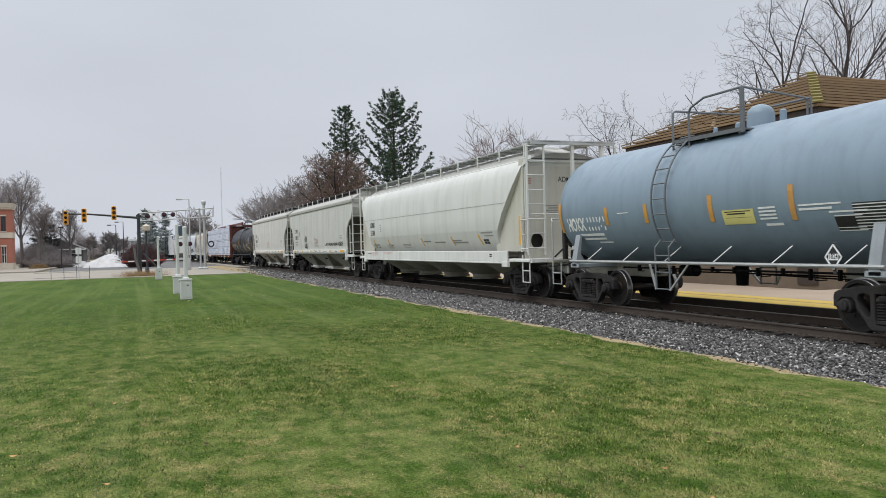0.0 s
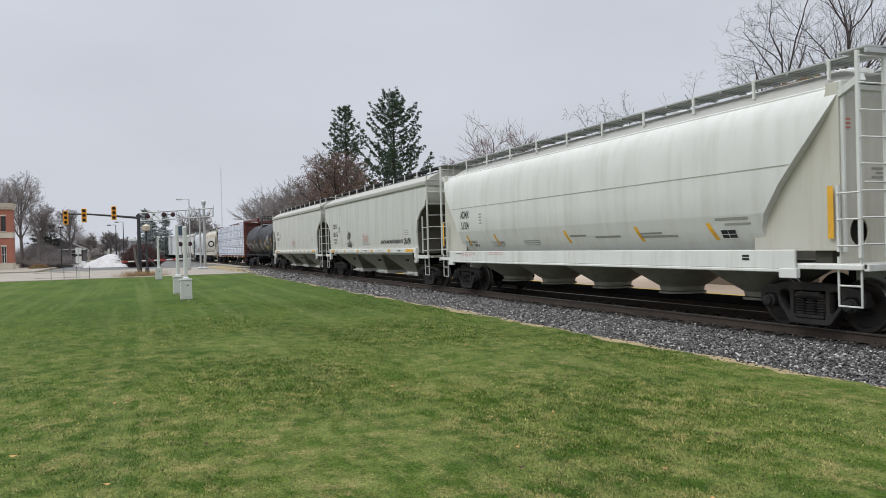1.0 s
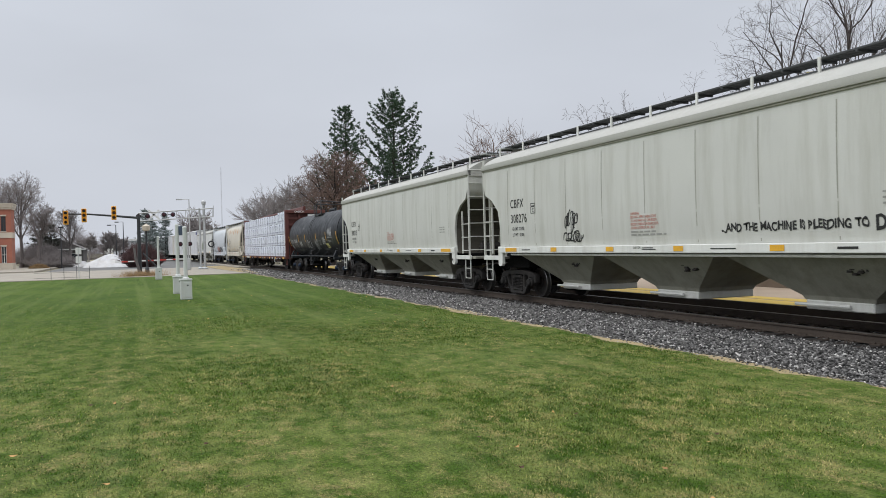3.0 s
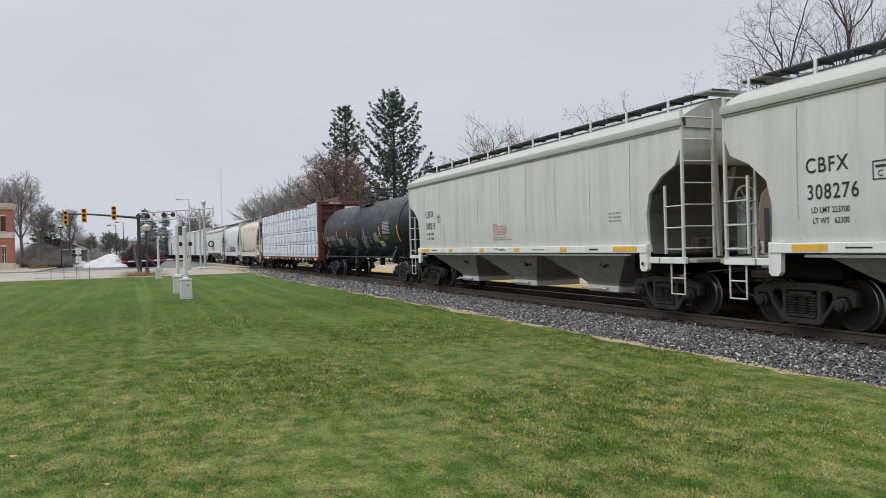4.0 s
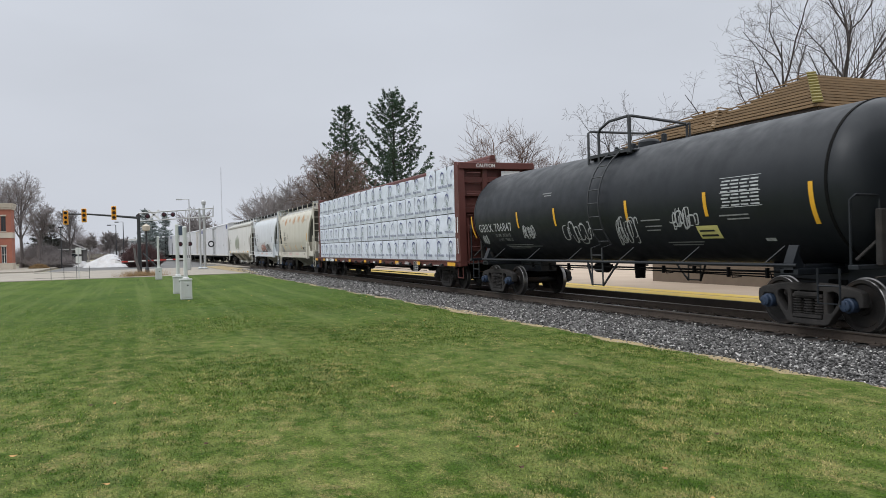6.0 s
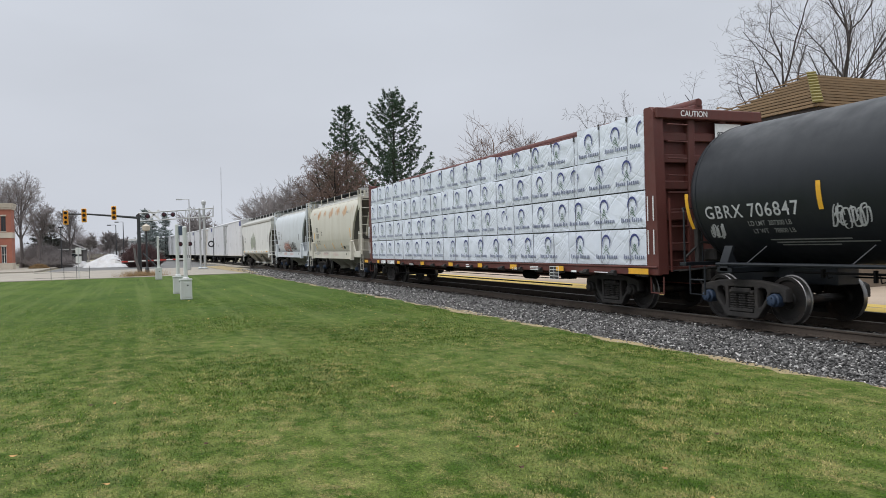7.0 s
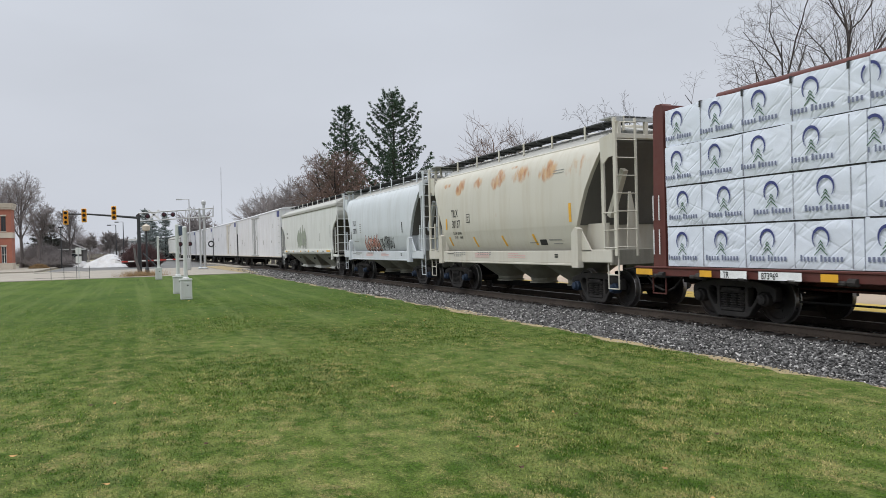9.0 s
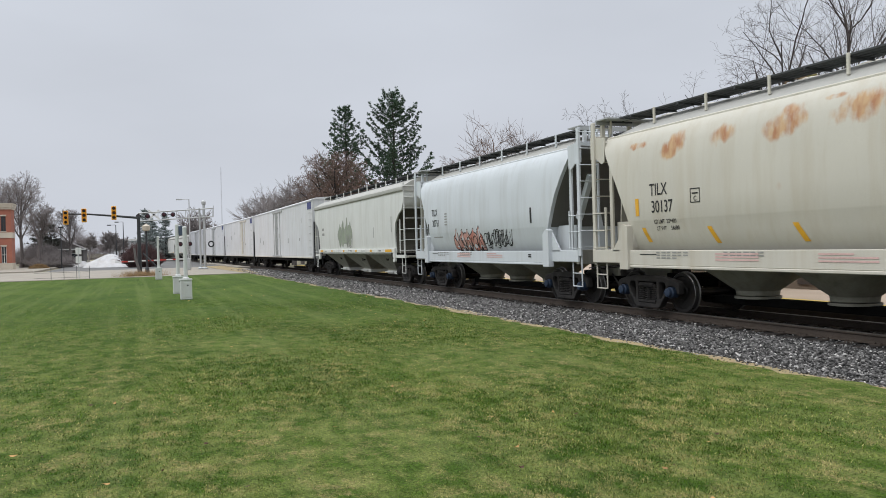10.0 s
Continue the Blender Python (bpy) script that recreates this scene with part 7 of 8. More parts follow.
def platform_and_depot():
    g = Mesh()
    g.box(-75, 30, 14.95, 34.5, -0.3, 0.05)
    plat = single("platform", g, "platform", "low tan station platform across the track", "platform", kind="structure", smooth=0)
    part("platform_edge", Mesh().box(-75, 30, 14.25, 14.95, -0.3, 0.05), "fascia", plat, "dark platform edge", smooth=0)
    y = Mesh()
    y.box(-75, 30, 14.34, 15.1, 0.05, 0.056)
    y.box(-75, 30, 15.25, 15.85, 0.05, 0.056)
    part("warning_strip", y, "platform_yellow", plat, "yellow warning strip", smooth=0)
    # the depot: a square pavilion with a low hipped roof of stepped boards, and a lower wing
    hs = thing("depot", "tan station building with a hipped roof of stepped tan boards", "building")
    bx, by, L, ze, hgt = -16.46, 18.0, 5.92, 5.34, 1.68

    def hip_roof(x1, y0, lx, ly, z0, h, courses, name):
        cx, cy = x1 - lx / 2, y0 + ly / 2
        top = min(lx, ly) / 2
        base = Mesh()
        base.box(x1 - lx + 0.1, x1 - 0.1, y0 + 0.1, y0 + ly - 0.1, z0 - 0.32, z0 - 0.02)
        roof = part("roof", base, "fascia", hs, "dark fascia under the boards", smooth=0)
        for i in range(courses):
            a, b = i / courses, (i + 1) / courses
            xa, ya = lx / 2 - top * a, ly / 2 - top * a
            xb, yb = lx / 2 - top * (b + 0.3 / courses), ly / 2 - top * (b + 0.3 / courses)
            xb, yb = max(xb, lx / 2 - top), max(yb, ly / 2 - top)
            za, zb = z0 + h * a, z0 + h * b
            t = 0.07
            c = Mesh()
            lo = [(cx - xa, cy - ya), (cx + xa, cy - ya), (cx + xa, cy + ya), (cx - xa, cy + ya)]
            hi = [(cx - xb, cy - yb), (cx + xb, cy - yb), (cx + xb, cy + yb), (cx - xb, cy + yb)]
            v = [(*p, za) for p in lo] + [(*p, za + t) for p in lo] + [(*p, zb - 0.035) for p in hi]
            f = []
            for k in range(4):
                q = (k + 1) % 4
                f += [(k, q, 4 + q, 4 + k), (4 + k, 4 + q, 8 + q, 8 + k)]
            f.append((3, 2, 1, 0))
            c.add(v, f)
            part("roof_board", c, "roof_tan", roof, smooth=0)
        for sx, sy in ((1, -1), (-1, -1), (1, 1), (-1, 1)):
            for i in range(courses):
                a = i / courses
                px_, py_ = cx + sx * (lx / 2 - top * a), cy + sy * (ly / 2 - top * a)
                b = (i + 1.05) / courses
                qx, qy = cx + sx * (lx / 2 - top * b), cy + sy * (ly / 2 - top * b)
                part("hip_cap", Mesh().tube([(px_ + sx * 0.03, py_ + sy * 0.03, z0 + h * a + 0.11), (qx, qy, z0 + h * b + 0.06)], 0, flat=(0.28, 0.05) if name == "main" and sx > 0 and sy < 0 else (0.10, 0.03)), "roof_ochre" if name == "main" and sx > 0 and sy < 0 else "roof_tan", roof, smooth=0)

    hip_roof(bx, by, L, 15.0, ze, hgt, 11, "main")
    hip_roof(bx - L + 1.6, by + 0.02, 5.2, 4.4, ze - 0.05, 1.15, 7, "wing")
    w = Mesh()
    w.box(bx - L + 0.9, bx - 0.9, by + 0.9, by + 14.1, 0.05, ze - 0.3)
    w.box(bx - L - 3.0, bx - L + 0.9, by + 0.9, by + 3.9, 0.05, ze - 0.35)
    wall = part("wall", w, "stucco", hs, "plain brown walls with eave shade in the colour", smooth=0)
    wn_ = Mesh()
    for x in (bx - 4.6, bx - 3.0):
        wn_.box(x, x + 1.1, by + 0.86, by + 0.9, 1.2, 2.6)
    part("window", wn_, "glass_dark", wall, smooth=0)
    dr = Mesh().box(bx - 1.7, bx - 0.75 - 0.2, by + 0.85, by + 0.9, 0.2, 2.3)
    part("door", dr, "fascia", wall, smooth=0)


def streets():
    g = Mesh()
    g.box(-92, -61.5, -220, 10.2, -0.5, -0.158)
    single("road", g, "concrete", "pale worn concrete street", "road", kind="structure", smooth=0)
    g = Mesh()
    # the through street runs away across the tracks
    g.add([(-92, -9, -0.16), (-92, 9.5, -0.16), (-170, 9.5, -0.16), (-320, 22, -0.16), (-320, -2, -0.16), (-170, -9, -0.16)], [(0, 1, 2, 5), (5, 2, 3, 4)])
    single("road", g, "asphalt", "worn asphalt street that crosses the track", "road", kind="structure", smooth=0)
    k = Mesh()
    k.box(-61.62, -61.45, -120, 8.0, -0.3, -0.10, 0.02)
    single("kerb", k, "concrete", "concrete kerb along the lawn", "kerb", kind="structure", smooth=0)
    k = Mesh()
    k.box(-92.2, -92.0, -120, -10, -0.3, -0.02, 0.02)
    k.box(-140, -92.2, -120, -10, -0.3, -0.06, 0.02)
    single("pavement", k, "concrete", "concrete footway across the street", "pavement", kind="structure", smooth=0)
    c = Mesh()
    for a in (0.0, 1.95, -1.95):
        pts = []
        for s in np.arange(-80, -118, -3.0):
            pts.append([on_track(s, a - 0.62, -0.03)[0], on_track(s, a + 0.62, -0.03)[0], on_track(s, a + 0.62, -0.2)[0], on_track(s, a - 0.62, -0.2)[0]])
        c.loft(pts)
    single("crossing_panel", c, "concrete", "concrete panels where the street meets the rails", "crossing", kind="structure", smooth=0)
    a = Mesh()
    a.add([(-66, 8.0, -0.14), (-61, 8.9, -0.14), (-95, 10.6, -0.14), (-95, 7.2, -0.14), (-80, 7.6, -0.14)], [(0, 1, 2, 3, 4)])
    single("pavement", a, "sand", "pale gravel apron beside the crossing", "pavement", kind="structure", smooth=0)


def signal_post(x, y, top, box_h, pair):
    m = pose(x, y, LAWN_Z)
    t = thing("signal_cabinet", "silver relay cabinet with a tall conduit post on the lawn", "cabinet", m, "relay cabinets on the lawn")
    b = Mesh().box(-0.21, 0.21, -0.21, 0.21, 0, box_h, 0.02)
    b.box(-0.23, 0.23, -0.23, 0.23, box_h - 0.03, box_h + 0.02, 0.008)
    body = part("cabinet", b, "box_paint", t, "silver painted cabinet")
    d = Mesh().box(0.212, 0.222, -0.17, 0.17, 0.08, box_h - 0.1, 0.004)
    d.lathe([(0, 0.02), (0.02, 0.02)], (0.222, -0.12, box_h * 0.55), "x", 8)
    part("door", d, "box_paint", body)
    k = Mesh().box(0.224, 0.228, 0.02, 0.08, box_h * 0.68, box_h * 0.68 + 0.05)
    part("label_plate", k, "ink", body)
    p = Mesh().tube([(0, 0, box_h), (0, 0, top)], 0.075, 12)
    p.lathe([(box_h + 0.02, 0.13), (box_h + 0.06, 0.13), (box_h + 0.1, 0.085)], (0, 0, 0), "z", 12)
    p.lathe([(top, 0.085), (top + 0.05, 0.07), (top + 0.07, 0.01)], (0, 0, 0), "z", 12)
    part("post", p, "box_paint", t, "silver conduit post")
    if pair:
        s = Mesh().box(-0.03, 0.03, -0.03, 0.36, top - 0.42, top - 0.02, 0.01)
        part("sign_back", s, "panel_blue", t, "dark sign plate")


def traffic_head(parent, x, y, z, turn=0.0):
    g = Mesh()
    g.box(-0.09, 0.09, -0.18, 0.18, -0.53, 0.53, 0.03)
    head = part("signal_head", g, "signal_yellow", parent, "yellow three-light signal head", m=pose(x, y, z, 0, 0, turn))
    for zz in (-0.35, 0.0, 0.35):
        part("lens", Mesh().lathe([(0.085, 0.105), (0.10, 0.105), (0.105, 0.02)], (0, 0, zz), "x", 16), "lens_dark", head, "dark unlit lens")
    for zz in (-0.35, 0.0, 0.35):
        v = Mesh()
        arc = [(0.15 * math.cos(radians(a)), 0.15 * math.sin(radians(a))) for a in range(-20, 201, 20)]
        q = [(0.09, a, zz + b) for a, b in arc] + [(0.33, a, zz + b) for a, b in arc]
        n = len(arc)
        v.add(q, [(i, i + 1, n + i + 1, n + i) for i in range(n - 1)])
        part("visor", v, "signal_yellow", head, smooth=40)


def traffic_mast():
    t = thing("traffic_signal_mast", "dark mast arm with three yellow traffic signal heads", "traffic signal", pose(-66, 0.35, -0.15))
    g = Mesh().tube([(0, 0, 0), (0, 0, 4.75)], 0.17, 12, r2=0.12)
    g.lathe([(0, 0.24), (0.12, 0.24), (0.3, 0.18)], (0, 0, 0), "z", 12)
    part("pole", g, "pole_dark", t, "dark tapered pole")
    a = Mesh().tube([(0, 0.1, 4.55), (0, -1.7, 4.72), (0, -3.6, 4.88), (0, -5.5, 4.92)], 0.10, 10, r2=0.05)
    part("arm", a, "pole_dark", t, "tapered mast arm")
    for y, z in ((-1.78, 4.95), (-3.9, 4.78), (-5.18, 4.62)):
        traffic_head(t, 0.12, y, z)


def crossing_gantry():
    t = thing("crossing_signal_gantry", "aluminium cantilever over the street with flashing-light pairs and a crossbuck", "railway signal", pose(-82, 6.6, -0.15))
    g = Mesh()
    for y, r, top in ((0.0, 0.13, 6.5), (-0.42, 0.10, 6.15)):
        g.tube([(0, y, 0), (0, y, top)], r, 10)
        g.lathe([(0, 0.3), (0.1, 0.3), (0.2, 0.15)], (0, y, 0), "z", 10)
    g.lathe([(6.5, 0.2), (6.8, 0.24), (6.95, 0.1)], (0, 0, 0), "z", 10)
    part("mast", g, "aluminium", t, "paired aluminium masts")
    b = Mesh()
    for x in (-0.35, 0.35):
        for z0, z1 in ((5.28, 4.9), (6.12, 5.68)):
            b.tube([(x, 0.9, z0), (x, -6.2, z1)], 0.05, 6)
    for i in range(9):
        y = 0.8 - i * 0.86
        z = 5.28 - i * 0.047
        b.tube([(0.35, y, z), (0.35, y, z + 0.82)], 0.03, 5)
        if i < 8:
            b.tube([(0.35, y, z), (0.35, y - 0.86, z + 0.78)] if i % 2 else [(0.35, y, z + 0.82), (0.35, y - 0.86, z - 0.04)], 0.024, 5)
        b.tube([(-0.35, y, z), (0.35, y, z)], 0.03, 5)
    b.tube([(0, 0.95, 5.28), (0, 0.95, 6.4)], 0.03, 5)
    part("walkway", b, "aluminium", t, "trussed walkway arm")

    def pair(y, z, spread=0.42):
        h = Mesh()
        for dy in (-spread, spread):
            h.lathe([(0.10, 0.22), (0.115, 0.22), (0.115, 0.23), (0.10, 0.23)], (0.3, y + dy, z), "x", 20)
            h.lathe([(0.0, 0.1), (0.05, 0.19), (0.12, 0.19)], (0.3, y + dy, z), "x", 16)
        h.box(0.26, 0.32, y - spread, y + spread, z - 0.03, z + 0.03)
        pr = part("flasher", h, "pole_dark", t, "black hooded flasher pair")
        for dy in (-spread, spread):
            part("lens", Mesh().lathe([(0.12, 0.16), (0.14, 0.15), (0.16, 0.08)], (0.3, y + dy, z), "x", 16), "lens_red", pr, "unlit red lens")

    pair(-5.75, 5.35)
    pair(-3.4, 5.5)
    pair(-1.9, 2.55, 0.45)
    rs = Mesh()
    ring = [(0.4, 0.60 + 0.25 * math.cos(a * math.pi / 12), 2.5 + 0.27 * math.sin(a * math.pi / 12)) for a in range(25)]
    rs.tube(ring, 0.075, 6, cap=False)
    part("flasher_hood", rs, "pole_dark", t, "black round flasher hood")
    x = Mesh()
    for s in (-1, 1):
        x.tube([(0.36, -4.75 - 0.5, 5.5 - s * 0.45), (0.36, -4.75 + 0.5, 5.5 + s * 0.45)], 0, flat=(0.03, 0.17))
    part("crossbuck", x, "white_trim", t, "white crossbuck boards")
    gt = thing("crossing_gate", "lowered red and white striped gate arm across the street", "barrier", pose(-80.5, 4.9, -0.15))
    b = Mesh().box(-0.2, 0.2, -0.2, 0.2, 0, 1.15, 0.03)
    b.tube([(0, 0, 1.1), (0, 0, 3.2)], 0.06, 8)
    part("gate_post", b, "aluminium", gt)
    for i in range(11):
        s = Mesh().box(-0.02, 0.02, -0.3 - (i + 1) * 0.58, -0.3 - i * 0.58, 1.02 - 0.012 * i, 1.14 - 0.012 * i)
        part("stripe", s, "gate_red" if i % 2 else "white_trim", gt, smooth=0)


def street_lamps():
    for x, y, h, double in ((-70, 0.95, 3.6, False),):
        t = thing("street_lamp", "black post lamp with a pale lantern", "street lamp", pose(x, y, -0.15))
        part("pole", Mesh().tube([(0, 0, 0), (0, 0, h)], 0.11, 10, r2=0.07).lathe([(0, 0.2), (0.5, 0.17), (0.6, 0.1)], (0, 0, 0), "z", 10), "pole_dark", t)
        part("lantern", Mesh().lathe([(h, 0.12), (h + 0.1, 0.3), (h + 0.42, 0.36), (h + 0.5, 0.2), (h + 0.62, 0.05)], (0, 0, 0), "z", 14), "limestone", t, "pale lantern glass")
    for (x, y), h, arm in (((-90, 5.7), 7.6, -1.0), ((-130, -2.6), 6.2, -0.9), ((-134, -1.6), 6.8, -0.9), ((-118, -9.3), 5.6, 0.0)):
        t = thing("street_lamp", "slender street lamp on a tall pole", "street lamp", pose(x, y, -0.2), "tall street lamps")
        part("pole", Mesh().tube([(0, 0, 0), (0, 0, h)], 0.09, 8, r2=0.05), "aluminium" if x == -90 else "pole_dark", t)
        part("lamp_head", Mesh().tube([(0, 0, h), (0, arm, h - 0.02 if x == -90 else h)], 0.03, 6).box(-0.12, 0.12, arm - 0.35, arm + 0.25, h - 0.1, h + 0.05, 0.02), "aluminium" if x == -90 else "pole_dark", t)
    t = thing("radio_mast", "thin far-off lattice radio mast", "mast", pose(-199, 20.3, -0.2))
    g = Mesh()
    for a in range(3):
        g.tube([(0.14 * math.cos(a * 2.1), 0.14 * math.sin(a * 2.1), 0), (0.10 * math.cos(a * 2.1), 0.10 * math.sin(a * 2.1), 22.5)], 0.025, 4)
    for i in range(44):
        g.tube([(0.13, 0, i * 0.5), (-0.07, 0.12, i * 0.5 + 0.5)], 0.012, 3)
    part("lattice", g, "mast_far", t)


def railings_and_signs():
    t = thing("pedestrian_railing", "low thin dark railing by the kerb", "railing", pose(-63.2, -5.2, -0.15))
    for i in range(4):
        part("post", Mesh().tube([(0, -0.5 + i * 0.85, 0), (0, -0.5 + i * 0.85, 0.95)], 0.018, 6), "pole_dark", t)
    for z in (0.12, 0.5):
        part("rail", Mesh().tube([(0, -1.6, z), (0, 2.05, z)], 0.010, 6), "pole_dark", t)
    s = thing("street_sign", "white street sign plates on a post", "sign", pose(-64, -3.9, -0.15))
    part("post", Mesh().tube([(0, 0, 0), (0, 0, 2.3)], 0.03, 6), "aluminium", s)
    for z in (1.15, 1.8):
        part("plate", Mesh().box(-0.02, 0.02, -0.2, 0.2, z, z + 0.5, 0.008), "white_trim", s)
    # leaning timber props, dry grass and stones round the foot of the mast
    w = thing("timber_prop", "weathered leaning timber post by the mast", "post", pose(-65.6, 0.4, -0.15))
    part("timber", Mesh().tube([(0, 0, 0), (0, -0.35, 1.4), (0, -0.42, 2.2)], 0.12, 7, r2=0.08), "house", w)
    w = thing("timber_prop", "dark timber brace leaning from the mast", "post", pose(-65.6, 0.6, -0.15))
    part("timber", Mesh().tube([(0, 0, 1.75), (0, 1.2, 0.45)], 0.07, 7), "pole_dark", w)
    rng = random.Random(6)
    g = Mesh()
    for _ in range(900):
        x, y = -65 + rng.gauss(0, 0.5), 0.4 + rng.gauss(0, 0.75)
        h = rng.uniform(0.2, 0.55)
        a = rng.uniform(0, 6.28)
        g.add([(x - 0.02, y, -0.16), (x + 0.02, y + 0.02, -0.16), (x + 0.2 * math.cos(a), y + 0.25 * math.sin(a), -0.16 + h)], [(0, 1, 2)])
    single("ornamental_grass", g, "dry_grass", "clump of dry tan grasses round the mast foot", "grass", kind="stuff", smooth=0)


def brick_building():
    b = thing("brick_building", "two-storey red brick building with limestone bands and cornice", "building", pose(-111, -14.35, -0.25))
    # the wall that faces the street with real openings
    y0, y1, ztop = -22, 0.0, 7.9
    wins = [(-0.88 - 2.3 * i, w) for i in range(7) for w in ((5.0, 6.9), (1.0, 3.1))]
    g = Mesh()
    cuts = sorted({y0, y1} | {c - 0.28 for c, _ in wins} | {c + 0.28 for c, _ in wins})
    for i in range(len(cuts) - 1):
        a, c = cuts[i], cuts[i + 1]
        mid = (a + c) / 2
        holes = sorted({w for cc, w in wins if abs(cc - mid) < 0.28})
        z = 0.0
        for lo, hi in holes:
            g.box(-0.35, 0, a, c, z, lo)
            z = hi
        g.box(-0.35, 0, a, c, z, ztop)
    g.box(-2.6, -0.35, -0.3, 0.0, 0, ztop)
    g.box(-2.6, -0.35, y0, y0 + 0.3, 0, ztop)
    g.box(-2.9, -2.6, y0, y1, 0, ztop)
    wall = part("wall", g, "brick", b, "red brick walls", smooth=0)
    s = Mesh()
    s.box(-0.4, 0.06, y0 - 0.05, 0.06, -0.1, 1.0)
    s.box(-2.6, -0.4, -0.2, 0.06, -0.1, 1.0)
    part("stone_base", s, "limestone", wall, "limestone base", smooth=0)
    s = Mesh()
    s.box(-0.3, 0.08, y0 - 0.08, 0.08, 4.15, 4.85)
    s.box(-2.6, -0.3, -0.2, 0.08, 4.15, 4.85)
    part("stone_band", s, "limestone", wall, "limestone band between the storeys", smooth=0)
    s = Mesh()
    s.box(-2.9, 0.15, y0 - 0.15, 0.15, 7.75, 8.0)
    s.box(-3.0, 0.26, y0 - 0.3, 0.22, 8.0, 8.35)
    s.box(-3.0, 0.34, y0 - 0.4, 0.3, 8.35, 8.5)
    part("cornice", s, "limestone", wall, "stepped limestone cornice", smooth=0)
    for c, (lo, hi) in wins:
        fr = Mesh()
        for yy in (c - 0.26, c, c + 0.26):
            fr.box(-0.2, -0.12, yy - 0.03, yy + 0.03, lo, hi)
        for zz in (lo + 0.03, (lo + hi) / 2, hi - 0.03):
            fr.box(-0.2, -0.12, c - 0.26, c + 0.26, zz - 0.03, zz + 0.03)
        w = part("window", fr, "white_trim" if hi < 4 else "fascia", b, smooth=0)
        part("pane", Mesh().box(-0.19, -0.17, c - 0.26, c + 0.26, lo, hi), "glass_dark", w, smooth=0)
        part("lintel", Mesh().box(-0.05, 0.05, c - 0.36, c + 0.36, hi, hi + 0.18), "limestone", w, smooth=0)
        part("sill", Mesh().box(-0.05, 0.08, c - 0.34, c + 0.34, lo - 0.1, lo), "limestone", w, smooth=0)


def small_houses():
    for (x, y), w, d, h, rh, mat, label in (((-140, -11.5), 8, 11, 2.6, 1.7, "house", "low dark house under bare trees"), ((-230, 1), 12, 26, 5.0, 0.5, "reefer_grey", "long pale building far off")):
        b = thing("house", label, "building", pose(x, y, -0.2))
        wl_ = part("wall", Mesh().box(-d / 2, d / 2, -w / 2, w / 2, 0, h), mat, b, smooth=0)
        r = Mesh().prism([(-w / 2 - 0.4, h), (w / 2 + 0.4, h), (0.6, h + rh), (-0.6, h + rh)], -d / 2 - 0.4, d / 2 + 0.4, "x")
        part("roof", r, "house" if mat == "house" else "white_trim", b, smooth=0)
        part("eave_board", Mesh().box(d / 2 + 0.38, d / 2 + 0.44, -w / 2 - 0.4, w / 2 + 0.4, h - 0.1, h + 0.1), "white_trim", b, smooth=0)
        for k in range(3):
            yy = -w / 2 + w * (k + 0.5) / 3
            wd = part("window", Mesh().box(d / 2, d / 2 + 0.06, yy - 0.5, yy + 0.5, 0.9, 2.0), "white_trim", wl_, smooth=0)
            part("pane", Mesh().box(d / 2 + 0.06, d / 2 + 0.07, yy - 0.42, yy + 0.42, 0.98, 1.92), "glass_dark", wd, smooth=0)


def snow_piles():
    for (x, y), rx, ry, h, seed in (((-113, -2.9), 3.0, 3.2, 1.75, 1), ((-116, -4.0), 2.0, 2.0, 0.8, 2), ((-126, -7.4), 2.0, 1.8, 0.8, 3)):
        g = Mesh()
        n, k = 44, 14
        noise_ = random.Random(seed)
        ph = [noise_.uniform(0, 6) for _ in range(5)]
        rings = []
        for j in range(k + 1):
            t = j / k
            ring = []
            for i in range(n):
                a = 2 * math.pi * i / n
                r = (1 - t) * (1 + 0.13 * math.sin(3 * a + ph[0]) + 0.08 * math.sin(7 * a + ph[1] + t * 4) + 0.05 * math.sin(13 * a + ph[2]))
                z = h * (1 - (1 - t) ** 1.5) + (0.12 * math.sin(5 * a + t * 9 + ph[3]) + noise_.uniform(-0.12, 0.12)) * (1 - t) * t * 3
                ring.append((rx * r * math.cos(a), ry * r * math.sin(a), max(z, 0)))
            rings.append(ring)
        g.loft(rings)
        single("snow_mound", g, "snow", "ploughed heap of dirty old snow", "snow", "ploughed snow heaps", smooth=60, m=pose(x, y, -0.2))


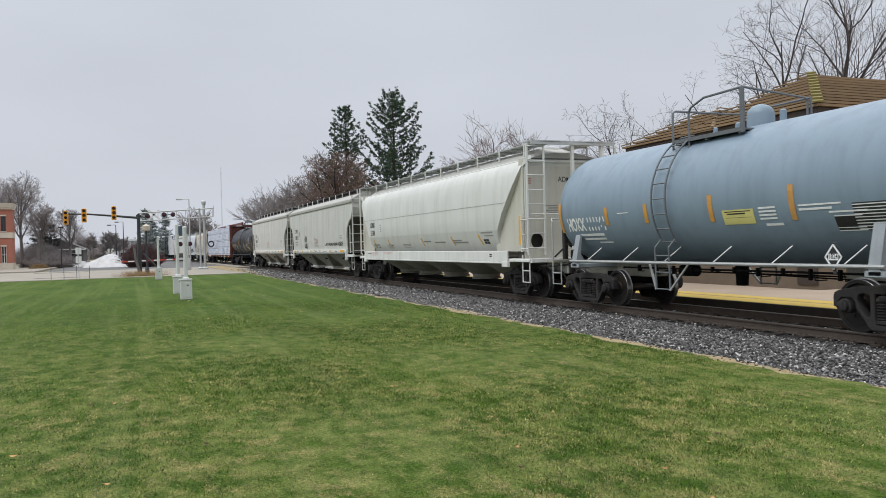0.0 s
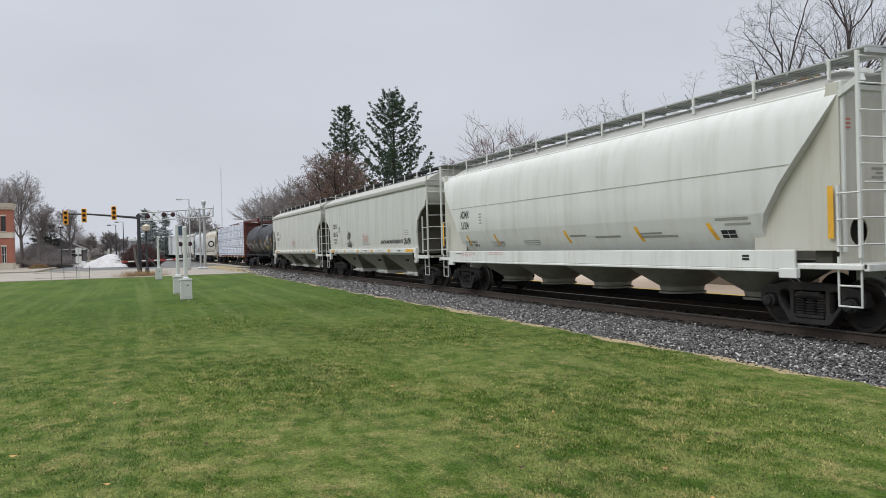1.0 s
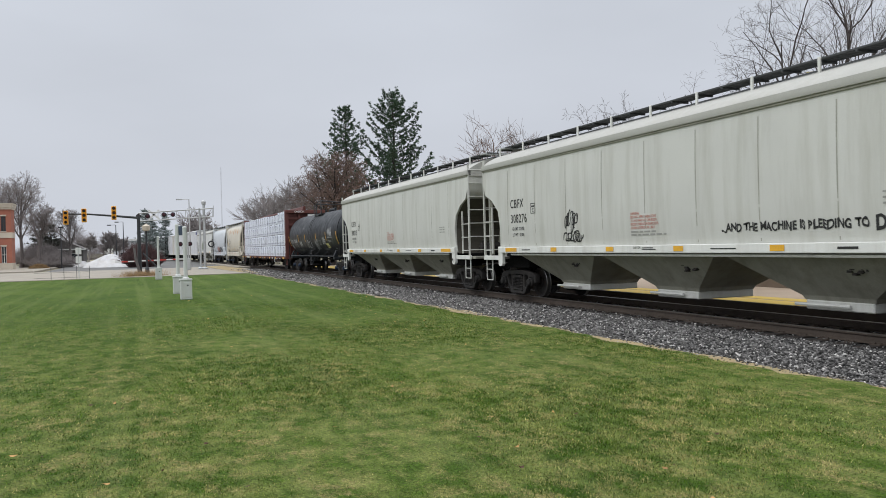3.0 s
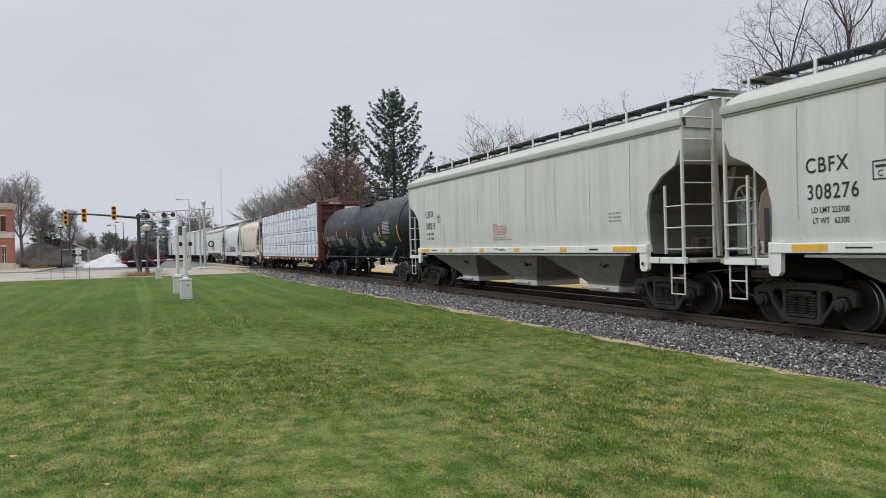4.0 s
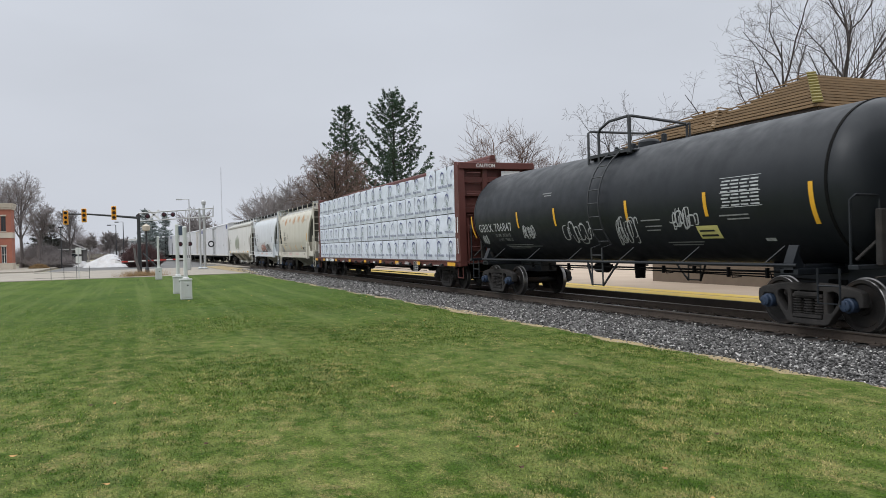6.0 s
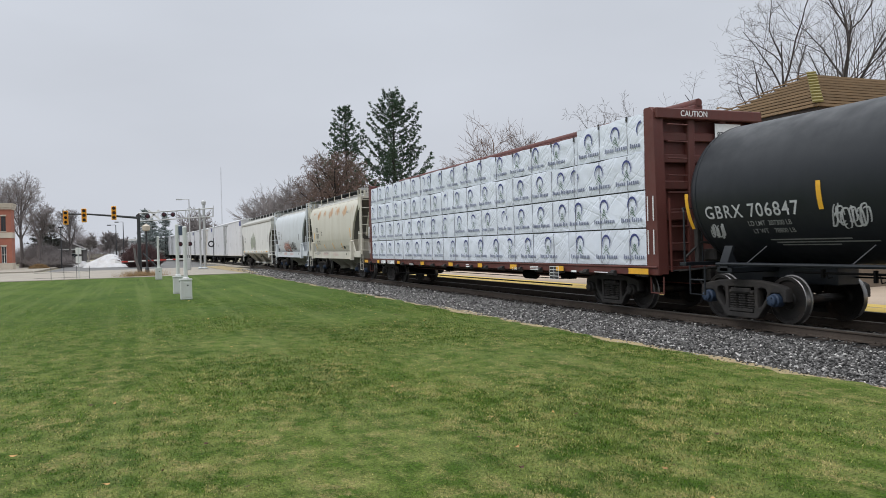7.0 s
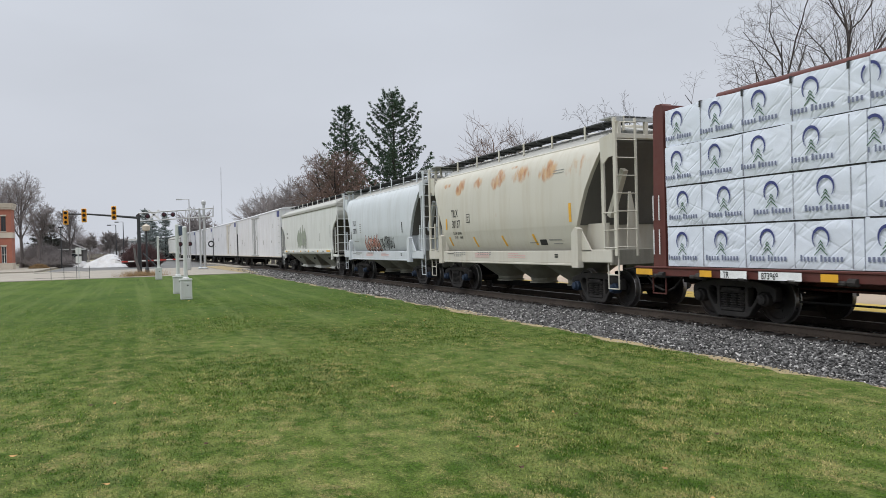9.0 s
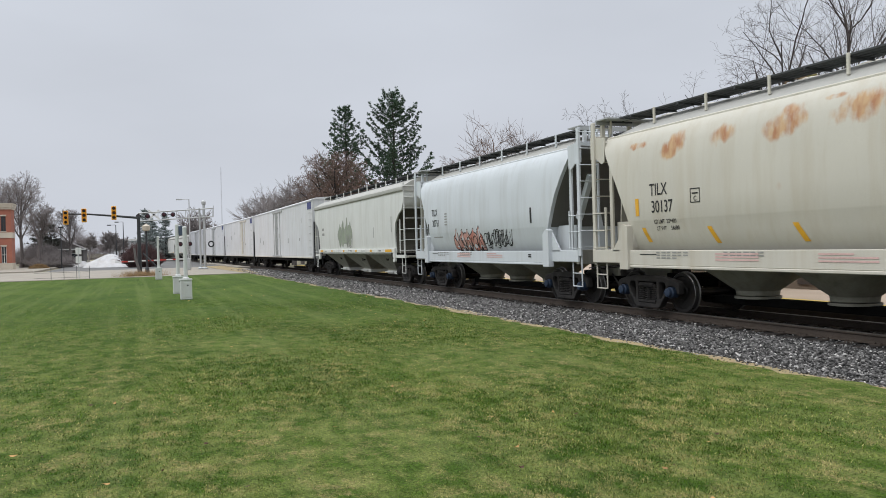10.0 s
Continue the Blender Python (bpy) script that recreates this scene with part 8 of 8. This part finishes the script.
# ---- trees ----
def branch_tree(trunk, twigs, rng, base, direction, length, radius, depth, max_depth, spread, lift, droop=0.0, thin=0.012, few=False):
    """Grows one branch and its children; thick wood goes to one mesh, twigs to another."""
    pts = [Vector(base)]
    d = Vector(direction).normalized()
    steps = 4 if depth < 2 else (3 if depth < 4 else 2)
    bend = 0.05 if depth == 0 else (0.12 if depth == 1 else 0.19)
    for i in range(steps):
        d = (d + Vector((rng.gauss(0, bend), rng.gauss(0, bend), rng.gauss(0, bend * 0.55) + lift * 0.10 - droop * 0.05 * depth))).normalized()
        pts.append(pts[-1] + d * length / steps)
    mesh = trunk if depth <= 1 else twigs
    radius = max(radius, thin)
    sides = 7 if depth == 0 else (5 if depth == 1 else 3)
    end = radius * (0.62 if depth < max_depth else 0.35)
    mesh.tube(pts, radius, sides, r2=max(end, thin * 0.8), cap=False)
    if depth >= max_depth:
        return
    kids = (rng.randint(2, 4) if few else rng.randint(3, 4)) if depth > 0 else rng.randint(5, 7)
    for k in range(kids):
        t = rng.uniform(0.35, 1.0) if depth > 0 else rng.uniform(0.42, 1.0)
        i = min(int(t * steps), steps - 1)
        p = pts[i].lerp(pts[i + 1], t * steps - i)
        axis = Vector((rng.gauss(0, 1), rng.gauss(0, 1), rng.gauss(0, 0.5))).normalized()
        nd = (d + axis * spread * rng.uniform(0.7, 1.25)).normalized()
        nd.z = nd.z * 0.8 + 0.2 * lift
        branch_tree(trunk, twigs, rng, p, nd, length * rng.uniform(0.52, 0.78), end * rng.uniform(0.5, 0.72), depth + 1, max_depth, spread, lift, droop, thin, few)
    branch_tree(trunk, twigs, rng, pts[-1], d, length * 0.7, end * 0.8, depth + 1, max_depth, spread, lift, droop, thin, few)


def bare_tree(x, y, height, seed, label, depth=5, spread=0.75, lift=0.5, radius=None, mats=("bark", "twig"), trunk_share=0.34, lean=(0, 0), z=-0.25, leaves_mat="", leaf_count=0, few=False, fine=1.0):
    rng = random.Random(seed)
    t = thing("tree", label, "tree", pose(x, y, z), "bare winter trees")
    a, b = Mesh(), Mesh()
    branch_tree(a, b, rng, (0, 0, 0), (lean[0], lean[1], 1), height * trunk_share, radius or height * 0.018, 0, depth, spread, lift, 0.0, (0.00013 * math.hypot(x, y) + 0.001) * fine, few)
    # grow to the true height
    top = max(p[2] for p in b.v)
    k = height / top
    a.v = [(p[0] * k, p[1] * k, p[2] * k) for p in a.v]
    b.v = [(p[0] * k, p[1] * k, p[2] * k) for p in b.v]
    for mesh, name, mat in ((a, "trunk", mats[0]), (b, "crown", mats[1])):
        me = bpy.data.meshes.new(name)
        me.from_pydata(mesh.v, [], mesh.f)
        me.materials.append(M[mat])
        part(name, me, mat, t, "bare grey trunk and limbs" if name == "trunk" else "fine bare twigs")
    if leaves_mat:
        v, f = [], []
        for _ in range(leaf_count):
            p = Vector(rng.choice(b.v))
            s = rng.uniform(0.05, 0.11)
            q = [p + Vector((rng.gauss(0, s), rng.gauss(0, s), rng.gauss(-s, s))) for _ in range(3)]
            v += [tuple(c) for c in q]
            f.append((len(v) - 3, len(v) - 2, len(v) - 1))
        me = bpy.data.meshes.new("leaves")
        me.from_pydata(v, [], f)
        me.materials.append(M[leaves_mat])
        part("withered_leaf_cover", me, leaves_mat, t, "withered rusty leaves that still hang")
    return t


def limb(wood, twigs, rng, base, d, length, radius, level, last, up, thin, counts, angle):
    """A limb that wanders a little, with side shoots along its outer part; thick wood and twigs go to two meshes."""
    n = 7 if level == 0 else (6 if level == 1 else (4 if level < last else 3))
    bend = 0.045 if level == 0 else 0.10 + 0.025 * level
    pts, d = [Vector(base)], Vector(d).normalized()
    for _ in range(n):
        d = (d + Vector((rng.gauss(0, bend), rng.gauss(0, bend), rng.gauss(0, bend) + up * 0.07))).normalized()
        pts.append(pts[-1] + d * length / n)
    end = max(radius * (0.30 if level else 0.10), thin * 0.7)
    (wood if level <= 1 else twigs).tube(pts, max(radius, thin), 7 if level == 0 else (5 if level == 1 else 3), r2=end, cap=False)
    if level == last:
        return
    kids = counts[level]
    first = 0.36 if level == 0 else 0.16
    turn = rng.uniform(0, 6.28)
    for k in range(kids):
        t = first + (0.99 - first) * (k + rng.random()) / kids
        i = min(int(t * n), n - 1)
        p = pts[i].lerp(pts[i + 1], t * n - i)
        ax = (pts[i + 1] - pts[i]).normalized()
        s1 = ax.cross(Vector((0.31, 0.53, 0.79))).normalized()
        s2 = ax.cross(s1)
        turn += 2.4 + rng.gauss(0, 0.4)
        a = radians(rng.gauss(angle, 9))
        nd = ax * math.cos(a) + (s1 * math.cos(turn) + s2 * math.sin(turn)) * math.sin(a)
        nd.z += up * 0.12
        share = rng.uniform(0.50, 0.78) * (1.0 - 0.5 * t) if level else rng.uniform(0.55, 0.8) * (1.15 - 0.7 * t)
        limb(wood, twigs, rng, p, nd, length * share, max(radius * (1 - 0.65 * t) * rng.uniform(0.45, 0.62), thin), level + 1, last, up, thin, counts, angle + 3)


def forked_tree(x, y, height, seed, label, up=0.6, angle=38, lean=(0, 0), trunk=0.62, radius=None, mats=("bark", "twig"), counts=(9, 7, 6, 4), fine=1.0, z=-0.25, group="bare winter trees"):
    """A bare tree with a clear stem, rising limbs and short fine twigs."""
    rng = random.Random(seed)
    t = thing("tree", label, "tree", pose(x, y, z), group)
    a, b = Mesh(), Mesh()
    limb(a, b, rng, (0, 0, 0), (lean[0], lean[1], 1), height * trunk, radius or height * 0.013, 0, 4, up, (0.00014 * math.hypot(x, y) + 0.001) * fine, counts, angle)
    k = height / max(p[2] for p in b.v)
    for mesh, name, mat in ((a, "trunk", mats[0]), (b, "crown", mats[1])):
        me = bpy.data.meshes.new(name)
        me.from_pydata([(p[0] * k, p[1] * k, p[2] * k) for p in mesh.v], [], mesh.f)
        me.materials.append(M[mat])
        part(name, me, mat, t, "bare grey trunk and limbs" if name == "trunk" else "fine bare twigs")
    return t


def white_pine(x, y, height, width, seed, label, start=0.12, z=-0.25, fullness=1.0):
    """A white pine: whorls of long upswept limbs, side twigs, and soft tufts of needles with gaps between the limbs."""
    rng = random.Random(seed)
    t = thing("tree", label, "tree", pose(x, y, z), "evergreen trees")
    wood = Mesh().tube([(0, 0, 0), (0.1, 0, height * 0.4), (0, 0.1, height * 0.7), (0.05, 0, height * 0.97)], height * 0.016, 8, r2=0.03)
    v, f = [], []

    def tuft(p, d, size):
        for _ in range(11):
            q = (d * 0.8 + Vector((rng.gauss(0, 0.6), rng.gauss(0, 0.6), rng.gauss(0.2, 0.5)))).normalized()
            w = q.cross(Vector((rng.gauss(0, 1), rng.gauss(0, 1), rng.gauss(0, 1)))).normalized() * 0.026
            e = p + q * size * rng.uniform(0.7, 1.2)
            k = len(v)
            v.extend([tuple(p - w), tuple(p + w), tuple(e + w * 0.6), tuple(e - w * 0.6)])
            f.append((k, k + 1, k + 2, k + 3))

    h = height * start
    while h < height * 0.97:
        u = h / height
        reach = width / 2 * min(1.0, (1 - u) / 0.72) ** 0.62
        turn = rng.uniform(0, 6.28)
        count = rng.randint(4, 6)
        for k in range(count):
            az = turn + 6.283 * k / count + rng.gauss(0, 0.25)
            r = max(0.5, reach * rng.uniform(0.55, 1.12))
            out = Vector((math.cos(az), math.sin(az), 0))
            rise, curl = 0.05 + 0.75 * u, 0.25 + 0.25 * rng.random()
            pts = [Vector((0, 0, h)) + out * r * q + Vector((rng.gauss(0, 0.05), rng.gauss(0, 0.05), r * (rise * q * 0.7 + curl * q * q) - 0.10 * r * math.sin(q * 3.1))) for q in (0, 0.2, 0.4, 0.6, 0.8, 1.0)]
            wood.tube(pts, 0.055 * (1 - u) + 0.018, 4, r2=0.012, cap=False)
            side = out.cross(Vector((0, 0, 1)))
            steps = max(4, int(r / 0.24 * fullness))
            for i in range(steps):
                q = 0.18 + 0.82 * (i + rng.random()) / steps
                j = min(int(q * 5), 4)
                p = pts[j].lerp(pts[j + 1], q * 5 - j)
                dd = (out * 0.6 + side * rng.choice((-1, 1)) * rng.uniform(0.4, 1.1) + Vector((0, 0, rng.uniform(0.05, 0.7)))).normalized()
                ln = 0.25 + 0.26 * r * (1.05 - q) * rng.uniform(0.5, 1.2)
                for m in (0.3, 0.55, 0.8, 1.0):
                    tuft(p + dd * ln * m + Vector((rng.gauss(0, 0.06), rng.gauss(0, 0.06), rng.gauss(0, 0.05))), dd, rng.uniform(0.11, 0.19))
            tuft(pts[-1], out, 0.24)
        h += rng.uniform(0.42, 0.75)
    for _ in range(8):
        tuft(Vector((rng.gauss(0, 0.12), rng.gauss(0, 0.12), height * rng.uniform(0.95, 1.0))), Vector((0, 0, 1)), 0.25)
    part("trunk", wood, "bark", t, "dark trunk and long limbs")
    me = bpy.data.meshes.new("crown")
    me.from_pydata(v, [], f)
    me.materials.append(M["needle"])
    part("crown", me, "needle", t, "soft tufts of evergreen needles")
    return t


def conifer(x, y, height, width, seed, label, mat="needle", gap=1.0, start=0.12, clumps=None, upturn=0.5, needle=0.28, z=-0.25, irregular=0.3, density=1.0):
    """A pine or spruce: a straight trunk, tiers of limbs and bunches of needles along their outer half."""
    rng = random.Random(seed)
    t = thing("tree", label, "tree", pose(x, y, z), "evergreen trees")
    tr = Mesh().tube([(0, 0, 0), (0.05, 0, height * 0.5), (0, 0.05, height * 0.97)], height * 0.017, 8, r2=0.03)
    limbs = Mesh()
    v, f = [], []

    def bunch(p, d, size):
        n = rng.randint(7, 11)
        for _ in range(n):
            q = (d + Vector((rng.gauss(0, 0.75), rng.gauss(0, 0.75), rng.gauss(0.25, 0.6)))).normalized()
            side_ = q.cross(Vector((rng.gauss(0, 1), rng.gauss(0, 1), rng.gauss(0, 1)))).normalized() * size * 0.13
            e = p + q * size * rng.uniform(0.6, 1.2)
            v.extend([tuple(p - side_), tuple(p + side_), tuple(e + side_ * 0.5), tuple(e - side_ * 0.5)])
            k = len(v)
            f.append((k - 4, k - 3, k - 2, k - 1))

    h = height * start
    while h < height * 0.985:
        u = h / height
        reach = width / 2 * (1 - u) ** 0.75 * (0.55 + 0.45 * min(1, u / 0.3))
        for k in range(rng.randint(5, 7)):
            a = rng.uniform(0, 2 * math.pi)
            r = max(0.35, reach * rng.uniform(1 - irregular, 1 + irregular * 0.6))
            pts = []
            for i in range(5):
                s = i / 4
                pts.append(Vector((r * s * math.cos(a), r * s * math.sin(a), h + r * (0.10 * s + upturn * 0.55 * s * s) + rng.gauss(0, 0.03))))
            limbs.tube(pts, 0.05 * (1 - u) + 0.015, 4, r2=0.012, cap=False)
            steps = max(3, int(r / 0.22 * density))
            for i in range(steps):
                s = 0.25 + 0.75 * i / (steps - 1)
                j = min(int(s * 4), 3)
                p = pts[j].lerp(pts[j + 1], s * 4 - j)
                d = (pts[j + 1] - pts[j]).normalized()
                p2 = p + Vector((rng.gauss(0, 0.34), rng.gauss(0, 0.34), rng.gauss(0.03, 0.12))) * min(1.2, r * 0.35)
                bunch(p2, d, needle * rng.uniform(0.7, 1.2))
        h += gap * rng.uniform(0.35, 0.65)
    bunch(Vector((0, 0, height * 0.97)), Vector((0, 0, 1)), needle)
    part("trunk", tr, "bark", t, "dark straight trunk")
    me = bpy.data.meshes.new("branchwork")
    me.from_pydata(limbs.v, [], limbs.f)
    me.materials.append(M["bark"])
    part("branchwork", me, "bark", t)
    me = bpy.data.meshes.new("crown")
    me.from_pydata(v, [], f)
    me.materials.append(M[mat])
    part("crown", me, mat, t, "bunches of evergreen needles")
    return t


def thicket(x, y, w, h, seed, mat, count, label, category, z=-0.25, name="bush", depth_w=None):
    """A twiggy bush or belt of brush: many thin upright stems that fork."""
    rng = random.Random(seed)
    v, f = [], []
    dw = depth_w or w

    def sliver(p, q, r):
        d = (q - p).normalized()
        s = d.cross(Vector((rng.gauss(0, 1), rng.gauss(0, 1), 0.2))).normalized() * r
        v.extend([tuple(p - s), tuple(p + s), tuple(q)])
        f.append((len(v) - 3, len(v) - 2, len(v) - 1))

    for _ in range(count):
        a, r = rng.uniform(0, 6.28), rng.random() ** 0.5
        px_, py_ = dw / 2 * r * math.cos(a), w / 2 * r * math.sin(a)
        top = h * (1 - 0.55 * r * r) * rng.uniform(0.55, 1.05)
        p = Vector((px_ * 0.7, py_ * 0.7, 0))
        q = Vector((px_, py_, top * 0.5))
        sliver(p, q, 0.03)
        for _ in range(4):
            e = q + Vector((rng.gauss(0, 0.16 * h), rng.gauss(0, 0.16 * h), top * rng.uniform(0.15, 0.5)))
            sliver(q, e, 0.02)
            sliver(q.lerp(e, 0.5), q.lerp(e, 0.5) + Vector((rng.gauss(0, 0.12 * h), rng.gauss(0, 0.12 * h), rng.uniform(0, 0.2) * h)), 0.014)
    me = bpy.data.meshes.new(name)
    me.from_pydata(v, [], f)
    me.materials.append(M[mat])
    ob = part(name, me, mat, None, m=pose(x, y, z))
    return tagged(ob, label, category, kind="stuff" if category == "woods" else "")


def plant_all():
    white_pine(-71.4, 23.4, 16.9, 9.4, 11, "tall dark white pine with upswept limbs", start=0.14, fullness=1.5)
    white_pine(-82.2, 21.5, 17.2, 7.4, 12, "dark white pine with open crown", start=0.2, fullness=1.2)
    forked_tree(-70.0, 16.8, 10.9, 21, "broad oak with dense bare brown twigs", up=0.35, angle=46, trunk=0.40, radius=0.2, mats=("bark", "twig_red"), counts=(15, 8, 6, 5), fine=0.8)
    bare_tree(-74.5, 21.0, 9.6, 22, "small oak with withered rusty leaves", depth=5, spread=0.9, lift=0.3, mats=("bark", "twig_red"), trunk_share=0.22, leaves_mat="rust_leaf", leaf_count=4500)
    bare_tree(-66.0, 21.9, 6.4, 35, "young oak with withered rusty leaves", depth=4, spread=0.8, lift=0.3, mats=("bark", "twig_red"), trunk_share=0.25, leaves_mat="rust_leaf", leaf_count=2200)
    bare_tree(-53.6, 26.4, 12.0, 23, "bare round-crowned tree with fine reddish twigs", depth=5, spread=0.9, lift=0.35, fine=0.9, mats=("bark", "twig_red"), trunk_share=0.28)
    bare_tree(-53.9, 27.9, 11.6, 24, "bare spreading tree behind the platform", depth=5, spread=0.9, lift=0.35, trunk_share=0.26, fine=0.9, mats=("bark", "twig_red"))
    forked_tree(-59.0, 24.9, 9.9, 25, "bare small tree behind the platform", up=0.4, angle=44, trunk=0.5, mats=("bark", "twig_red"), counts=(11, 8, 6, 4), fine=0.75)
    forked_tree(-32.3, 32.7, 16.1, 26, "large bare tree with wide forking limbs", up=0.3, angle=38, trunk=0.56, radius=0.16, fine=0.65, mats=("bark", "twig"), counts=(9, 6, 5, 3))
    forked_tree(-36.8, 33.8, 12.6, 28, "bare tree with spreading low limbs", up=0.05, angle=50, trunk=0.56, radius=0.13, fine=0.6, counts=(9, 6, 5, 3))
    forked_tree(-30.1, 34.8, 18.4, 27, "tall bare tree with many rising limbs", up=0.8, angle=27, trunk=0.62, radius=0.19, fine=0.6, mats=("bark", "twig"), counts=(10, 6, 4, 3))
    forked_tree(-34.9, 38.5, 16.6, 31, "bare tree with spreading upper limbs", up=0.6, angle=34, trunk=0.58, radius=0.13, fine=0.5, mats=("twig", "twig"), counts=(8, 6, 4, 3))
    forked_tree(-38.0, 28.9, 10.6, 29, "bare thin tree with a leaning stem", up=0.15, angle=44, lean=(-0.30, -0.22), trunk=0.72, radius=0.13, fine=0.9, mats=("bark", "twig"), counts=(7, 5, 4, 3))
    forked_tree(-40.3, 29.6, 11.7, 30, "bare thin upright tree", up=0.5, angle=34, trunk=0.74, radius=0.11, fine=0.9, mats=("bark", "twig"), counts=(8, 5, 4, 3))
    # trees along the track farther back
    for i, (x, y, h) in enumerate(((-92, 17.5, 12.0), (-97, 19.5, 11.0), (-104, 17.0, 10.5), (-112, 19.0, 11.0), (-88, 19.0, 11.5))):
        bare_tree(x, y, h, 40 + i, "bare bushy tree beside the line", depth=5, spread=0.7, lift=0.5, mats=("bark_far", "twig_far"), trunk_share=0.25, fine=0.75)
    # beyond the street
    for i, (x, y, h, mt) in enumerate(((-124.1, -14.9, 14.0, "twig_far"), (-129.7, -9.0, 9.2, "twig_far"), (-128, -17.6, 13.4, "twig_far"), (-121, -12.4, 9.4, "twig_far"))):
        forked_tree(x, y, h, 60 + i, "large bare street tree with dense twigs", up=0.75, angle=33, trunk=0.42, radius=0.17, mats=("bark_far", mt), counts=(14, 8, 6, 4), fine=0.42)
    conifer(-133, -13.2, 8.6, 4.6, 71, "dull grey-green spruce beside the house", mat="needle_dull", gap=0.9, start=0.05, upturn=0.05, needle=0.4)
    conifer(-130, -11.6, 6.6, 4.0, 72, "dull grey-green spruce near the house", mat="needle_dull", gap=0.9, start=0.05, upturn=0.05, needle=0.4)
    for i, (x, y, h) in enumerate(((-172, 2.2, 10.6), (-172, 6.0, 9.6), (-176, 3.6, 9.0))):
        conifer(x, y, h, 5.4, 75 + i, "spruce beyond the crossing, paled as by haze", mat="needle_far", gap=1.2, start=0.05, upturn=0.0, needle=0.6, density=0.6)
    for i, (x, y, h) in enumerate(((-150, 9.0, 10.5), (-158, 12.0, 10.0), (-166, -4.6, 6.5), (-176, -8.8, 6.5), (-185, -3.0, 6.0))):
        bare_tree(x, y, h, 80 + i, "bare tree in the distance, paled as by haze", depth=5, spread=0.7, lift=0.5, mats=("twig_far", "twig_far"), trunk_share=0.25)
    thicket(-104, 0.6, 3.6, 3.9, 90, "bush_red", 1500, "rounded dark red leafless hedge bush", "bush")
    thicket(-107, 2.0, 2.6, 2.9, 91, "bush_red", 900, "dark red leafless bush", "bush")
    thicket(-121.5, -10.6, 6.0, 2.8, 93, "twig_far", 700, "tangle of bare shrubs beside the house", "bush")
    thicket(-126.0, -12.6, 7.0, 4.6, 94, "twig_far", 900, "dense bare brush beside the house", "bush")
    thicket(-113, -11.6, 2.2, 1.0, 92, "dry_grass", 700, "tan dry shrubs beside the brick building", "bush")
    rng = random.Random(17)
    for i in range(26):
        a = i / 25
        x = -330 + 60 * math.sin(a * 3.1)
        thicket(x, -120 + a * 260, 16, rng.uniform(8, 14) * (0.7 + 0.3 * math.sin(a * 20) ** 2), 100 + i, "haze_wood", 420, "far belt of winter woods paled as by haze", "woods", name="far_woods", depth_w=8)


# ---- build the place, then the train, then the fine pieces ----
ground_sheets()
rails()
platform_and_depot()
streets()
crossing_gantry()
traffic_mast()
signal_post(-31.1, 1.78, 2.72, 0.76, False)
signal_post(-35.6, 1.72, 2.95, 0.74, True)
signal_post(-54.9, 1.45, 2.8, 0.75, False)
street_lamps()
railings_and_signs()
brick_building()
small_houses()
snow_piles()
plant_all()
build_train()
leaves()
stones()
grass()


def ties():
    """Creosoted ties with tie plates, each a piece of the track."""
    track = thing("track", "single railway track on dark wooden ties", "track", kind="structure")
    g = Mesh().box(-0.115, 0.115, -1.30, 1.30, -0.36, -0.175, 0.012)
    tie = g.data("tie", "tie", 30)
    pl = Mesh()
    for s in (-1, 1):
        pl.box(-0.10, 0.10, s * 0.7535 - 0.18, s * 0.7535 + 0.18, -0.178, -0.160, 0.004)
        for a in (-1, 1):
            for b in (-1, 1):
                pl.box(a * 0.06 - 0.012, a * 0.06 + 0.012, s * 0.7535 + b * 0.095 - 0.014, s * 0.7535 + b * 0.095 + 0.014, -0.165, -0.135)
    plate = pl.data("tie_plate", "rail", 0)
    rng = random.Random(1)
    s = 14.0
    while s > -80:
        p, th = on_track(s)
        ob = part("tie", tie, "", track, m=Matrix.Translation(p) @ Matrix.Rotation(th + rng.uniform(-0.012, 0.012), 4, "Z") @ pose(0, rng.uniform(-0.05, 0.05), rng.uniform(-0.012, 0.006)))
        if s > -45:
            part("tie_plate", plate, "", ob)
        s -= 0.52
    far = Mesh()
    while s > -330:
        p, th = on_track(s)
        m = Matrix.Translation(p) @ Matrix.Rotation(th, 4, "Z")
        far.add([m @ Vector(q) for q in g.v], g.f)
        s -= 0.52
    tagged(part("far_ties", far, "tie", track, "ties far along the track", smooth=0), kind="stuff")


ties()
motions()
